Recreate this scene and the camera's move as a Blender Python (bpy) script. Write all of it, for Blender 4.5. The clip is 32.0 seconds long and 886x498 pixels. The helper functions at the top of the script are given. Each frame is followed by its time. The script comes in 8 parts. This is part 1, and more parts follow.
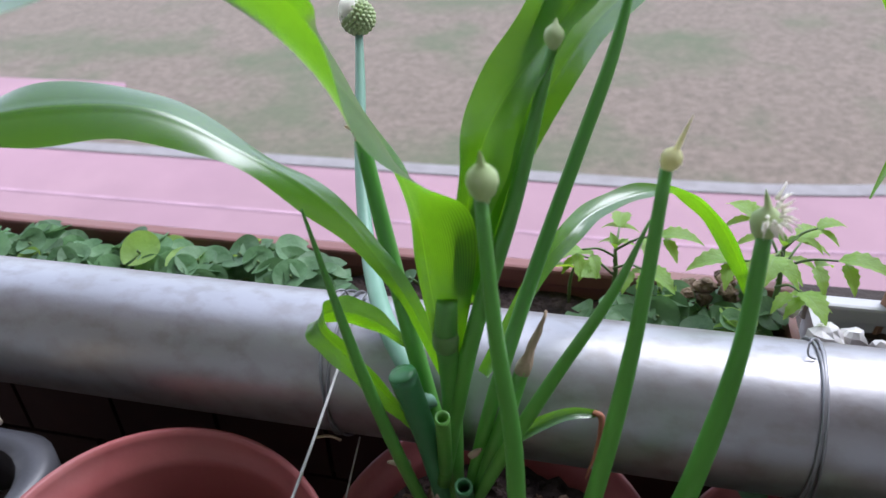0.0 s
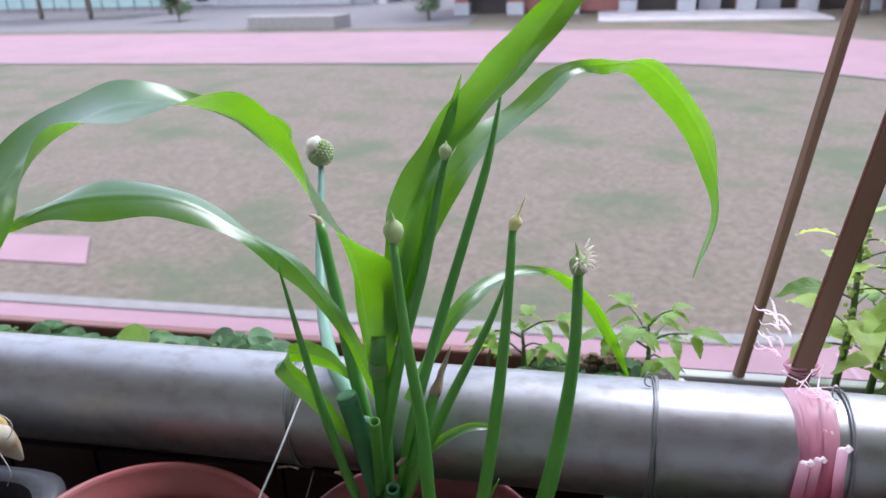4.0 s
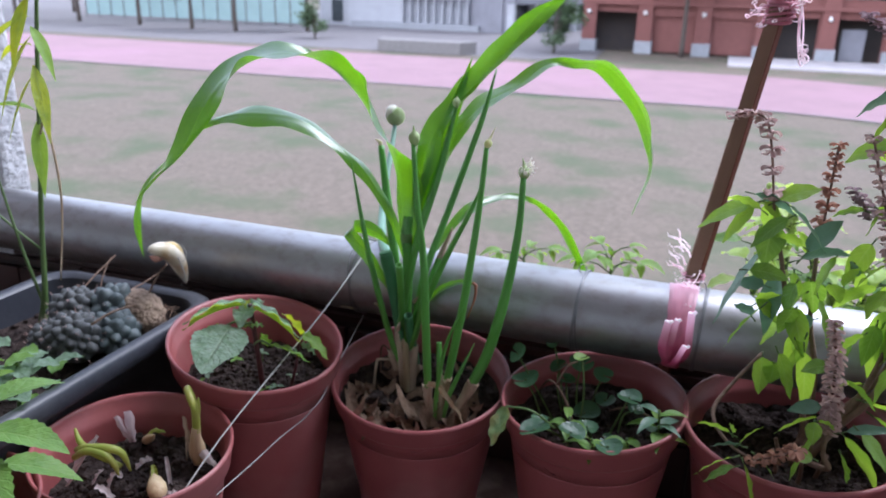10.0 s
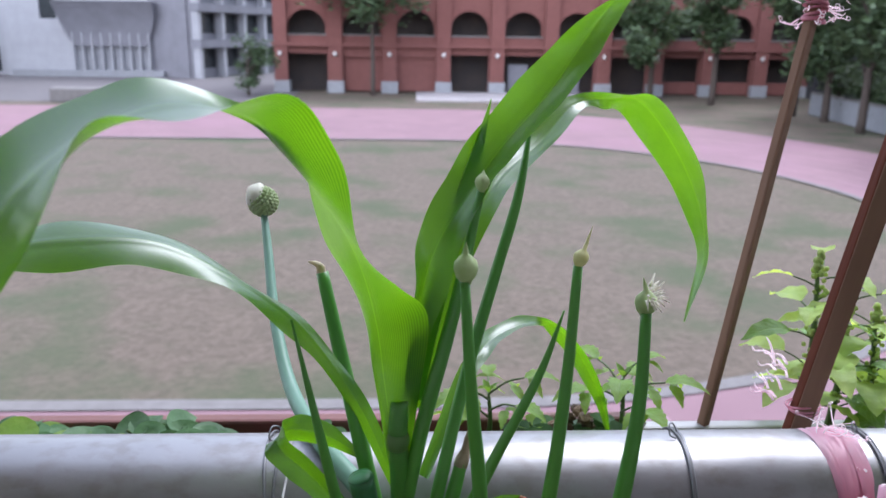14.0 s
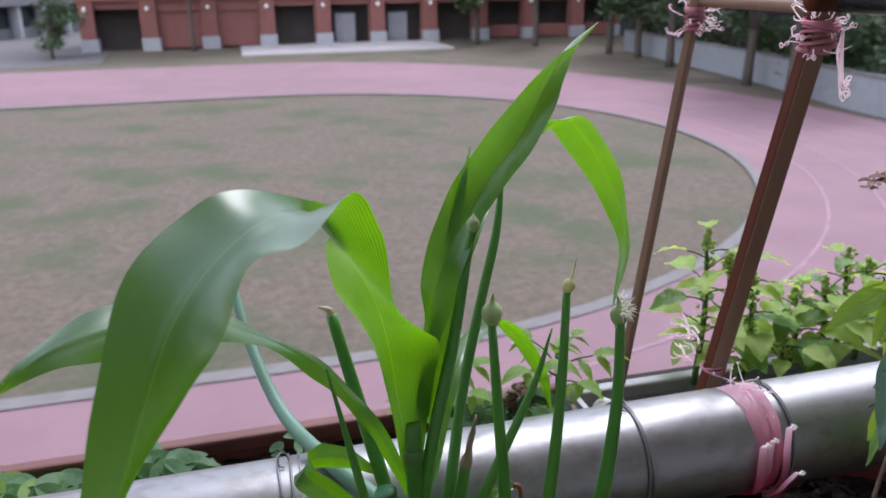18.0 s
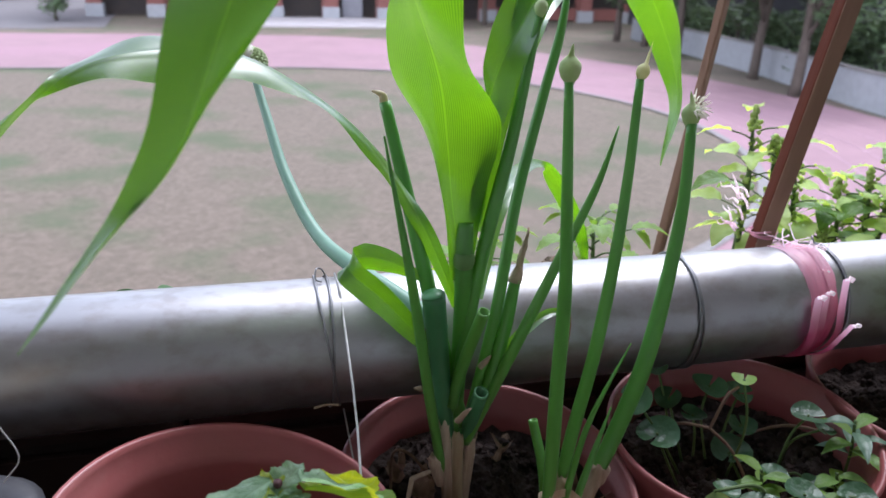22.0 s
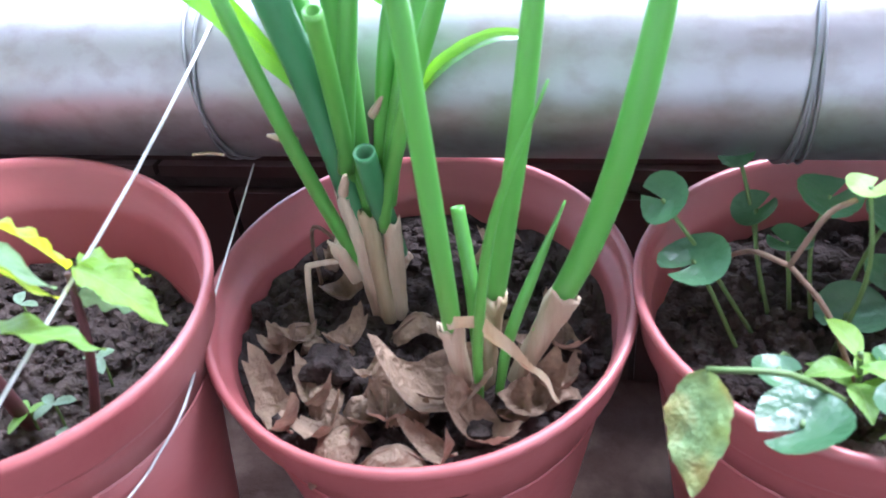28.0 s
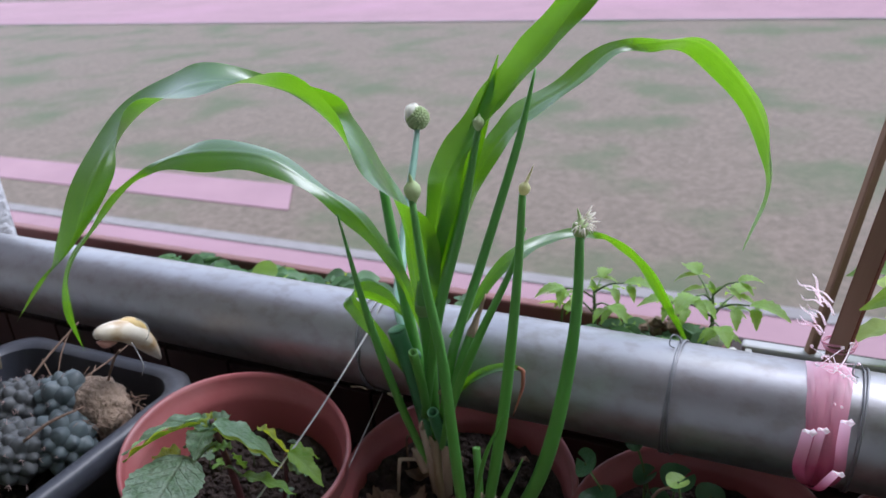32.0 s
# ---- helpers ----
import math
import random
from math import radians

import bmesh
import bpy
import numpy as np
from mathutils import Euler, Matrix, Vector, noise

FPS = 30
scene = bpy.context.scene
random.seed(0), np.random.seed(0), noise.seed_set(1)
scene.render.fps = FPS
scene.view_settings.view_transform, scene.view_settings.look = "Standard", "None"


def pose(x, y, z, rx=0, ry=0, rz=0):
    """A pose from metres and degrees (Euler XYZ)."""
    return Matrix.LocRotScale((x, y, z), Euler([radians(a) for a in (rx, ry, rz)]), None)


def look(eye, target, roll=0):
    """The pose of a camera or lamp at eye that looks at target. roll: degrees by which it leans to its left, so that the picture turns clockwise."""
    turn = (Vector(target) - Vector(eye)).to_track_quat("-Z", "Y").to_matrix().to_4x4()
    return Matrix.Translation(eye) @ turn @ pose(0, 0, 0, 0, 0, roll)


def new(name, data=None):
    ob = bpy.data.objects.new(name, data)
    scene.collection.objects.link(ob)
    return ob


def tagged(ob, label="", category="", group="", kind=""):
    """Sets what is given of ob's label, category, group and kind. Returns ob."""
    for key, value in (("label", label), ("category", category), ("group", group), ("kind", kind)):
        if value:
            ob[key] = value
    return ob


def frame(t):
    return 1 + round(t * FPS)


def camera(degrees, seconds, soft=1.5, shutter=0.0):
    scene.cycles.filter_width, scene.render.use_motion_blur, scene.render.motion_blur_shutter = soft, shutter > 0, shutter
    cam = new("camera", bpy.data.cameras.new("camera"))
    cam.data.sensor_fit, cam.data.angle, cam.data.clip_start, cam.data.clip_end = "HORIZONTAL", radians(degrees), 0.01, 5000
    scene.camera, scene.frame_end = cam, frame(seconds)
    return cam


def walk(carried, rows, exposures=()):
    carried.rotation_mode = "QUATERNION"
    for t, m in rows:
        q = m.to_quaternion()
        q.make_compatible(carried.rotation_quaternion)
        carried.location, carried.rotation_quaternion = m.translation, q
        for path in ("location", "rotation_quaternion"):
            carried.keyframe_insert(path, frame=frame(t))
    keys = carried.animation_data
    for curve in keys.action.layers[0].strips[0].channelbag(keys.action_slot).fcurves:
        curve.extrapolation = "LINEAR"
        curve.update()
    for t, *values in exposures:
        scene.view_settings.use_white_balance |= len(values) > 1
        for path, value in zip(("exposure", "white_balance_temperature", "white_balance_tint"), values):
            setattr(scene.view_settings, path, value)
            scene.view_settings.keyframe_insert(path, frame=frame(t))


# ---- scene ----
cam = camera(60.4, 32.0, soft=1.6)
# seconds, eye, then yaw to the left, pitch up and roll in degrees
ROWS = [
    (0, (0.0541, -0.3385, 0.5667), 15.053, -32.793, -3.176),
    (0.5, (0.0158, -0.3756, 0.5423), 11.315, -30.225, -0.205),
    (1, (-0.0032, -0.4119, 0.5374), 10.112, -26.846, 1.155),
    (1.5, (0.0285, -0.4213, 0.5321), 9.725, -25.637, 1.495),
    (2, (0.0560, -0.4449, 0.5460), 9.466, -24.461, 1.046),
    (2.5, (0.0689, -0.4564, 0.5494), 9.608, -24.228, 0.562),
    (3, (0.0734, -0.4731, 0.5503), 9.499, -23.859, -0.050),
    (3.5, (0.0776, -0.4939, 0.5687), 9.400, -22.762, -0.455),
    (5.5, (0.2457, -0.4642, 0.6034), 21.652, -18.275, -3.154),
    (6, (0.2462, -0.4588, 0.5759), 23.781, -20.277, -1.557),
    (6.5, (0.2656, -0.4839, 0.5633), 24.265, -20.954, -0.947),
    (7, (0.2812, -0.5160, 0.5508), 24.741, -20.827, -0.138),
    (7.5, (0.2958, -0.5251, 0.5261), 24.951, -20.854, 0.070),
    (8, (0.2971, -0.5277, 0.5141), 25.485, -21.265, -0.266),
    (8.5, (0.2989, -0.5609, 0.5195), 25.772, -21.535, -0.534),
    (9, (0.2832, -0.6339, 0.5401), 25.698, -21.329, -0.587),
    (9.5, (0.2749, -0.7206, 0.5752), 23.460, -21.006, 0.259),
    (10, (0.2774, -0.7833, 0.5871), 19.565, -19.191, 1.496),
    (10.5, (0.2801, -0.8218, 0.5884), 17.604, -18.004, 1.961),
    (11, (0.2853, -0.8468, 0.5864), 16.978, -16.092, 1.900),
    (11.5, (0.2745, -0.8499, 0.5921), 16.568, -15.619, 2.119),
    (12, (0.2487, -0.8277, 0.5780), 15.902, -15.193, 2.173),
    (12.5, (0.2039, -0.7452, 0.5459), 14.193, -15.357, 2.481),
    (13, (0.1476, -0.6432, 0.5318), 12.135, -15.481, 1.830),
    (13.5, (0.0734, -0.5525, 0.5429), 8.795, -16.444, 1.468),
    (14, (-0.0150, -0.4476, 0.5507), -2.530, -15.820, 0.840),
    (14.5, (-0.0455, -0.3993, 0.5425), -7.030, -16.300, 0.440),
    (15, (-0.0739, -0.3779, 0.5325), -12.040, -17.510, 1.490),
    (15.5, (-0.0920, -0.3657, 0.5260), -15.610, -18.250, 1.950),
    (17.5, (-0.1212, -0.4602, 0.5934), -15.905, -19.733, 0.520),
    (18, (-0.1077, -0.4686, 0.6152), -14.683, -19.491, -0.781),
    (18.5, (-0.1082, -0.4684, 0.6155), -14.713, -19.273, -1.543),
    (19, (-0.1109, -0.4682, 0.6056), -14.723, -19.381, -1.510),
    (19.5, (-0.1192, -0.4682, 0.5891), -14.704, -19.341, -1.280),
    (20, (-0.1217, -0.4695, 0.5813), -14.776, -19.831, -0.876),
    (20.5, (-0.1229, -0.4753, 0.5657), -14.805, -19.988, -0.255),
    (21, (-0.1196, -0.4777, 0.5418), -14.607, -20.252, 0.364),
    (21.5, (-0.1318, -0.4730, 0.5171), -14.730, -20.372, 1.078),
    (22, (-0.1453, -0.4716, 0.4969), -14.962, -20.795, 1.895),
    (22.5, (-0.1382, -0.4865, 0.4840), -15.039, -21.658, 2.430),
    (23, (-0.1252, -0.4766, 0.4657), -14.668, -24.799, 3.230),
    (23.5, (-0.0989, -0.4455, 0.4365), -13.415, -25.706, 3.401),
    (24, (-0.0867, -0.4136, 0.4197), -11.940, -27.579, 3.326),
    (24.5, (-0.0779, -0.3746, 0.3980), -9.800, -30.213, 3.115),
    (25, (-0.0694, -0.3497, 0.3826), -8.578, -31.790, 3.102),
    (25.5, (-0.0508, -0.3345, 0.3744), -7.446, -33.283, 2.570),
    (26, (-0.0365, -0.3265, 0.3680), -7.079, -34.538, 2.180),
    (26.5, (-0.0188, -0.3281, 0.3629), -6.748, -34.732, 1.418),
    (28.5, (0.1262, -0.3594, 0.4153), 19.294, -34.426, -6.142),
    (29, (0.1648, -0.4120, 0.4699), 19.437, -34.543, -3.674),
    (29.5, (0.1895, -0.4406, 0.5181), 20.609, -33.102, -4.299),
    (30, (0.1966, -0.4418, 0.5360), 22.088, -31.548, -4.228),
    (30.5, (0.2031, -0.4541, 0.5592), 23.168, -29.345, -4.108),
    (31, (0.2036, -0.4676, 0.5765), 24.568, -27.864, -4.302),
    (31.5, (0.2098, -0.4877, 0.5912), 25.339, -26.592, -4.369),
    (32, (0.2299, -0.5246, 0.6082), 26.435, -23.631, -4.046),
]


# the lens is focused on the near plants
cam.data.dof.use_dof = True
cam.data.dof.focus_distance, cam.data.dof.aperture_fstop = 0.47, 13.0


def eye_pose(eye, yaw, pitch, roll):
    y, p = radians(yaw), radians(pitch)
    ahead = Vector((-math.sin(y) * math.cos(p), math.cos(y) * math.cos(p), math.sin(p)))
    return look(eye, Vector(eye) + ahead, roll)


EXPOSURES = [(t, 1.6 + e, k, 17) for t, e, k in (
    (0.0, 0.33, 5900), (0.5, 0.02, 5900), (1.0, -0.75, 5800), (2.0, -0.05, 5750), (3.0, 0.42, 5800), (6.0, 0.3, 5900), (7.0, 0.45, 5900), (8.0, 0.3, 5800), (9.0, 0.45, 5700), (11.0, 0.3, 5700), (12.0, 0.22, 5700), (13.0, 0.25, 5750), (14.0, 0.1, 5850), (15.0, 0.0, 6000),
    (18.0, -0.2, 6050), (20.0, 0.0, 6050), (21.0, 0.15, 6000), (22.0, 0.35, 5950), (24.0, 1.5, 5550), (25.0, 1.95, 5400), (26.0, 2.8, 5200), (29.0, 2.3, 5400), (30.0, 0.95, 5450), (31.0, 0.6, 5650), (32.0, 0.1, 5800))]
walk(cam, [(t, eye_pose(e, a, b, c)) for t, e, a, b, c in ROWS], EXPOSURES)

# overcast daylight
world = bpy.data.worlds.new("overcast_sky")
scene.world = world
world.use_nodes = True
_nt = world.node_tree
_nt.nodes.clear()
_sky = _nt.nodes.new("ShaderNodeTexSky")
_sky.sky_type = "NISHITA"
_sky.sun_disc = False
_sky.sun_elevation, _sky.sun_rotation = radians(52), radians(-150)
_sky.air_density, _sky.dust_density, _sky.ozone_density = 1.4, 1.2, 1.5
_soft = _nt.nodes.new("ShaderNodeHueSaturation")
_soft.inputs["Saturation"].default_value = 0.38
_bg = _nt.nodes.new("ShaderNodeBackground")
_bg.inputs["Strength"].default_value = 0.15
_out = _nt.nodes.new("ShaderNodeOutputWorld")
_nt.links.new(_sky.outputs[0], _soft.inputs["Color"])
_nt.links.new(_soft.outputs[0], _bg.inputs["Color"])
_nt.links.new(_bg.outputs[0], _out.inputs["Surface"])
_sun = bpy.data.lights.new("sun", "SUN")
_sun.energy, _sun.angle, _sun.color = 1.2, radians(30), (1.0, 0.99, 0.97)
sun = new("sun", _sun)
sun.matrix_world = look((0, 0, 0), (-0.35, -0.45, -0.82))


# ---- materials ----
def mat(name, base, second=None, rough=0.6, glow=(0.475, 1.15), scale=8.0, detail=0.35, bump=0.0, bump_scale=None, metal=0.0, spec=0.4,
        leaf=0.0, vary=0.0, island=False, stretch=(1, 1, 1), stain=None, stain_scale=3.0, stain_amount=0.5, coords="Object"):
    """A node material: two-scale noise between two colours, optional large stains, relief, leaf translucency, variation by object or island."""
    m = bpy.data.materials.new(name)
    m.use_nodes = True
    nt = m.node_tree
    n, l = nt.nodes, nt.links
    p = n["Principled BSDF"]
    out = n["Material Output"]
    p.inputs["Roughness"].default_value = rough
    p.inputs["Metallic"].default_value = metal
    p.inputs["Specular IOR Level"].default_value = spec
    tc = n.new("ShaderNodeTexCoord")
    mp = n.new("ShaderNodeMapping")
    mp.inputs["Scale"].default_value = stretch
    l.new(tc.outputs[coords], mp.inputs["Vector"])
    second = second or tuple(c * 0.7 for c in base)
    tx = n.new("ShaderNodeTexNoise")
    tx.inputs["Scale"].default_value = scale
    tx.inputs["Detail"].default_value = 6.0
    tx.inputs["Roughness"].default_value = 0.62
    l.new(mp.outputs[0], tx.inputs["Vector"])
    ramp = n.new("ShaderNodeMapRange")
    ramp.inputs["From Min"].default_value = 0.5 - detail / 2
    ramp.inputs["From Max"].default_value = 0.5 + detail / 2
    l.new(tx.outputs["Fac"], ramp.inputs["Value"])
    mix = n.new("ShaderNodeMix")
    mix.data_type = "RGBA"
    mix.inputs["A"].default_value = (*base, 1)
    mix.inputs["B"].default_value = (*second, 1)
    l.new(ramp.outputs[0], mix.inputs["Factor"])
    col = mix.outputs["Result"]
    if stain:
        t2 = n.new("ShaderNodeTexNoise")
        t2.inputs["Scale"].default_value = stain_scale
        t2.inputs["Detail"].default_value = 4.0
        l.new(mp.outputs[0], t2.inputs["Vector"])
        r2 = n.new("ShaderNodeMapRange")
        r2.inputs["From Min"].default_value = 0.48
        r2.inputs["From Max"].default_value = 0.68
        r2.inputs["To Max"].default_value = stain_amount
        l.new(t2.outputs["Fac"], r2.inputs["Value"])
        m2 = n.new("ShaderNodeMix")
        m2.data_type = "RGBA"
        m2.inputs["B"].default_value = (*stain, 1)
        l.new(r2.outputs[0], m2.inputs["Factor"])
        l.new(col, m2.inputs["A"])
        col = m2.outputs["Result"]
    if vary:
        if island:
            src = n.new("ShaderNodeNewGeometry").outputs["Random Per Island"]
        else:
            src = n.new("ShaderNodeObjectInfo").outputs["Random"]
        mr = n.new("ShaderNodeMapRange")
        mr.inputs["To Min"].default_value = 1 - vary
        mr.inputs["To Max"].default_value = 1 + vary
        l.new(src, mr.inputs["Value"])
        hs = n.new("ShaderNodeHueSaturation")
        l.new(mr.outputs[0], hs.inputs["Value"])
        l.new(col, hs.inputs["Color"])
        col = hs.outputs["Color"]
    l.new(col, p.inputs["Base Color"])
    if bump:
        bt = n.new("ShaderNodeTexNoise")
        bt.inputs["Scale"].default_value = bump_scale or scale * 3
        bt.inputs["Detail"].default_value = 8.0
        l.new(mp.outputs[0], bt.inputs["Vector"])
        b = n.new("ShaderNodeBump")
        b.inputs["Strength"].default_value = bump
        b.inputs["Distance"].default_value = 0.01
        l.new(bt.outputs["Fac"], b.inputs["Height"])
        l.new(b.outputs[0], p.inputs["Normal"])
    if leaf:
        tr = n.new("ShaderNodeBsdfTranslucent")
        hs = n.new("ShaderNodeHueSaturation")
        hs.inputs["Hue"].default_value, hs.inputs["Saturation"].default_value = glow
        hs.inputs["Value"].default_value = 2.4
        l.new(col, hs.inputs["Color"])
        l.new(hs.outputs[0], tr.inputs["Color"])
        ms = n.new("ShaderNodeMixShader")
        ms.inputs["Fac"].default_value = leaf
        l.new(p.outputs[0], ms.inputs[1])
        l.new(tr.outputs[0], ms.inputs[2])
        l.new(ms.outputs[0], out.inputs["Surface"])
    return m


def ribbed(m, scale, strength, along="X", distance=0.002):
    """Adds fine parallel ribs (veins, brushing) to a material's relief, along the surface's own u coordinate."""
    nt = m.node_tree
    n, l = nt.nodes, nt.links
    uv = n.new("ShaderNodeTexCoord")
    w = n.new("ShaderNodeTexWave")
    w.bands_direction = along
    w.inputs["Scale"].default_value = scale
    w.inputs["Distortion"].default_value = 0.6
    l.new(uv.outputs["UV"], w.inputs["Vector"])
    b = n.new("ShaderNodeBump")
    b.inputs["Strength"].default_value = strength
    b.inputs["Distance"].default_value = distance
    l.new(w.outputs["Fac"], b.inputs["Height"])
    p = n["Principled BSDF"]
    old = p.inputs["Normal"].links
    if old:
        l.new(old[0].from_socket, b.inputs["Normal"])
    l.new(b.outputs[0], p.inputs["Normal"])
    return m


CORN = ribbed(mat("corn_leaf", (0.016, 0.094, 0.0095), (0.0115, 0.073, 0.0105), glow=(0.452, 1.45), rough=0.4, scale=30, leaf=0.34, spec=0.3,
                  stain=(0.03, 0.1, 0.018), stain_scale=9, stain_amount=0.5), 16, 0.22, distance=0.0014)
for _nd in CORN.node_tree.nodes:
    if _nd.type == "HUE_SAT":
        _nd.inputs["Value"].default_value = 5.2


def veined(m, pale, bands=15, amount=0.3, half=0.035):
    """Adds a pale midrib and fine lengthwise stripes along the leaf's own u coordinate."""
    nt = m.node_tree
    n, l = nt.nodes, nt.links
    p = n["Principled BSDF"]
    src = p.inputs["Base Color"].links[0].from_socket
    ends = [k.to_socket for k in src.links]
    uv = n.new("ShaderNodeTexCoord")
    w = n.new("ShaderNodeTexWave")
    w.inputs["Scale"].default_value = bands
    w.inputs["Distortion"].default_value = 1.2
    w.inputs["Detail"].default_value = 1.0
    st = n.new("ShaderNodeMapping")
    st.inputs["Scale"].default_value = (1, 0.05, 1)
    l.new(uv.outputs["UV"], st.inputs["Vector"])
    l.new(st.outputs[0], w.inputs["Vector"])
    amt = n.new("ShaderNodeMath")
    amt.operation = "MULTIPLY"
    amt.inputs[1].default_value = amount
    l.new(w.outputs["Fac"], amt.inputs[0])
    sep = n.new("ShaderNodeSeparateXYZ")
    l.new(uv.outputs["UV"], sep.inputs[0])
    off = n.new("ShaderNodeMath")
    off.operation = "SUBTRACT"
    off.inputs[1].default_value = 0.5
    l.new(sep.outputs["X"], off.inputs[0])
    ab = n.new("ShaderNodeMath")
    ab.operation = "ABSOLUTE"
    l.new(off.outputs[0], ab.inputs[0])
    rib = n.new("ShaderNodeMapRange")
    rib.inputs["From Min"].default_value, rib.inputs["From Max"].default_value = half, half * 0.4
    rib.inputs["To Max"].default_value = 0.42
    l.new(ab.outputs[0], rib.inputs["Value"])
    fac = n.new("ShaderNodeMath")
    fac.operation = "MAXIMUM"
    l.new(rib.outputs[0], fac.inputs[0])
    l.new(amt.outputs[0], fac.inputs[1])
    mx = n.new("ShaderNodeMix")
    mx.data_type = "RGBA"
    mx.inputs["B"].default_value = (*pale, 1)
    l.new(fac.outputs[0], mx.inputs["Factor"])
    l.new(src, mx.inputs["A"])
    for e in ends:
        l.new(mx.outputs["Result"], e)
    return m


def pinnate(m, pale, bands=9.0, amount=0.5, relief=0.5):
    """Adds a pale midrib and side veins, with puckered relief between them, in the leaf's own u and v."""
    nt = m.node_tree
    n, l = nt.nodes, nt.links
    p = n["Principled BSDF"]
    src = p.inputs["Base Color"].links[0].from_socket
    ends = [k.to_socket for k in src.links]
    uv = n.new("ShaderNodeTexCoord")
    sep = n.new("ShaderNodeSeparateXYZ")
    l.new(uv.outputs["UV"], sep.inputs[0])

    def op(kind, a, b=None):
        q = n.new("ShaderNodeMath")
        q.operation = kind
        for i, v in enumerate((a, b)):
            if v is None:
                continue
            if isinstance(v, float):
                q.inputs[i].default_value = v
            else:
                l.new(v, q.inputs[i])
        return q.outputs[0]
    off = op("ABSOLUTE", op("SUBTRACT", sep.outputs["X"], 0.5))
    own = n.new("ShaderNodeTexCoord")
    stray = n.new("ShaderNodeTexNoise")
    stray.inputs["Scale"].default_value = 45.0
    l.new(own.outputs["Object"], stray.inputs["Vector"])
    slant = op("ADD", op("SUBTRACT", sep.outputs["Y"], op("MULTIPLY", off, 0.55)), op("MULTIPLY", stray.outputs["Fac"], 0.16))
    saw = op("PINGPONG", op("MULTIPLY", slant, bands), 0.5)
    side = n.new("ShaderNodeMapRange")
    side.inputs["From Min"].default_value, side.inputs["From Max"].default_value = 0.12, 0.02
    l.new(saw, side.inputs["Value"])
    rib = n.new("ShaderNodeMapRange")
    rib.inputs["From Min"].default_value, rib.inputs["From Max"].default_value = 0.04, 0.012
    l.new(off, rib.inputs["Value"])
    vein = op("MAXIMUM", rib.outputs[0], op("MULTIPLY", side.outputs[0], 0.6))
    mx = n.new("ShaderNodeMix")
    mx.data_type = "RGBA"
    mx.inputs["B"].default_value = (*pale, 1)
    l.new(op("MULTIPLY", vein, amount), mx.inputs["Factor"])
    l.new(src, mx.inputs["A"])
    for e in ends:
        l.new(mx.outputs["Result"], e)
    b = n.new("ShaderNodeBump")
    b.invert = True
    b.inputs["Strength"].default_value = relief
    b.inputs["Distance"].default_value = 0.0015
    l.new(vein, b.inputs["Height"])
    old = p.inputs["Normal"].links
    if old:
        l.new(old[0].from_socket, b.inputs["Normal"])
    l.new(b.outputs[0], p.inputs["Normal"])
    return m


veined(CORN, (0.1, 0.25, 0.05), amount=0.34, half=0.016)
CORN.node_tree.nodes["Principled BSDF"].inputs["Coat Weight"].default_value = 1.0
CORN.node_tree.nodes["Principled BSDF"].inputs["Coat Roughness"].default_value = 0.31
CORN.node_tree.nodes["Principled BSDF"].inputs["Coat IOR"].default_value = 1.75
CORN_RIB = mat("corn_midrib", (0.2, 0.34, 0.13), rough=0.45, scale=20, leaf=0.45)
ONION = mat("onion_green", (0.088, 0.262, 0.052), (0.118, 0.32, 0.06), rough=0.34, scale=25, spec=0.5, stretch=(1, 1, 0.15), leaf=0.2,
            stain=(0.12, 0.26, 0.05), stain_scale=12)
ONION_PALE = mat("onion_blue_green", (0.19, 0.34, 0.26), (0.14, 0.28, 0.19), rough=0.45, scale=20, leaf=0.1)
LEEK = mat("leek_green", (0.062, 0.21, 0.088), (0.048, 0.17, 0.066), rough=0.38, scale=30, leaf=0.08)
SHEATH = mat("dry_sheath", (0.5, 0.41, 0.3), (0.32, 0.235, 0.16), rough=0.7, scale=70, bump=0.4, stretch=(1, 1, 0.12), stain=(0.24, 0.13, 0.075), stain_scale=40, stain_amount=0.5)
WHITE_SHEATH = mat("white_sheath", (0.56, 0.5, 0.36), (0.36, 0.3, 0.17), rough=0.5, scale=90, bump=0.3, stretch=(1, 1, 0.08), stain=(0.24, 0.13, 0.07), stain_scale=50, stain_amount=0.6, leaf=0.15)
BUD = mat("onion_bud", (0.42, 0.5, 0.28), (0.3, 0.4, 0.17), rough=0.55, scale=80, leaf=0.15)
PETAL = mat("petal_white", (0.75, 0.74, 0.66), rough=0.6, leaf=0.3)
TERRA = mat("red_plastic", (0.3, 0.08, 0.08), (0.24, 0.06, 0.06), rough=0.42, spec=0.5, scale=6, bump=0.05, bump_scale=60,
            stain=(0.38, 0.2, 0.19), stain_scale=7, stain_amount=0.5)
BLACK = mat("black_plastic", (0.034, 0.037, 0.048), (0.05, 0.053, 0.064), rough=0.42, scale=14, bump=0.08, bump_scale=80,
            stain=(0.09, 0.085, 0.08), stain_scale=5, stain_amount=0.35)
SOIL = mat("potting_soil", (0.021, 0.0155, 0.0148), (0.066, 0.049, 0.043), rough=0.95, spec=0.1, scale=60, bump=0.9, bump_scale=140)
STEEL = mat("brushed_steel", (0.36, 0.355, 0.365), (0.31, 0.305, 0.31), rough=0.43, metal=0.92, scale=14, bump=0.025, bump_scale=160,
            stretch=(0.7, 1, 1), stain=(0.19, 0.165, 0.14), stain_scale=90, stain_amount=0.4)
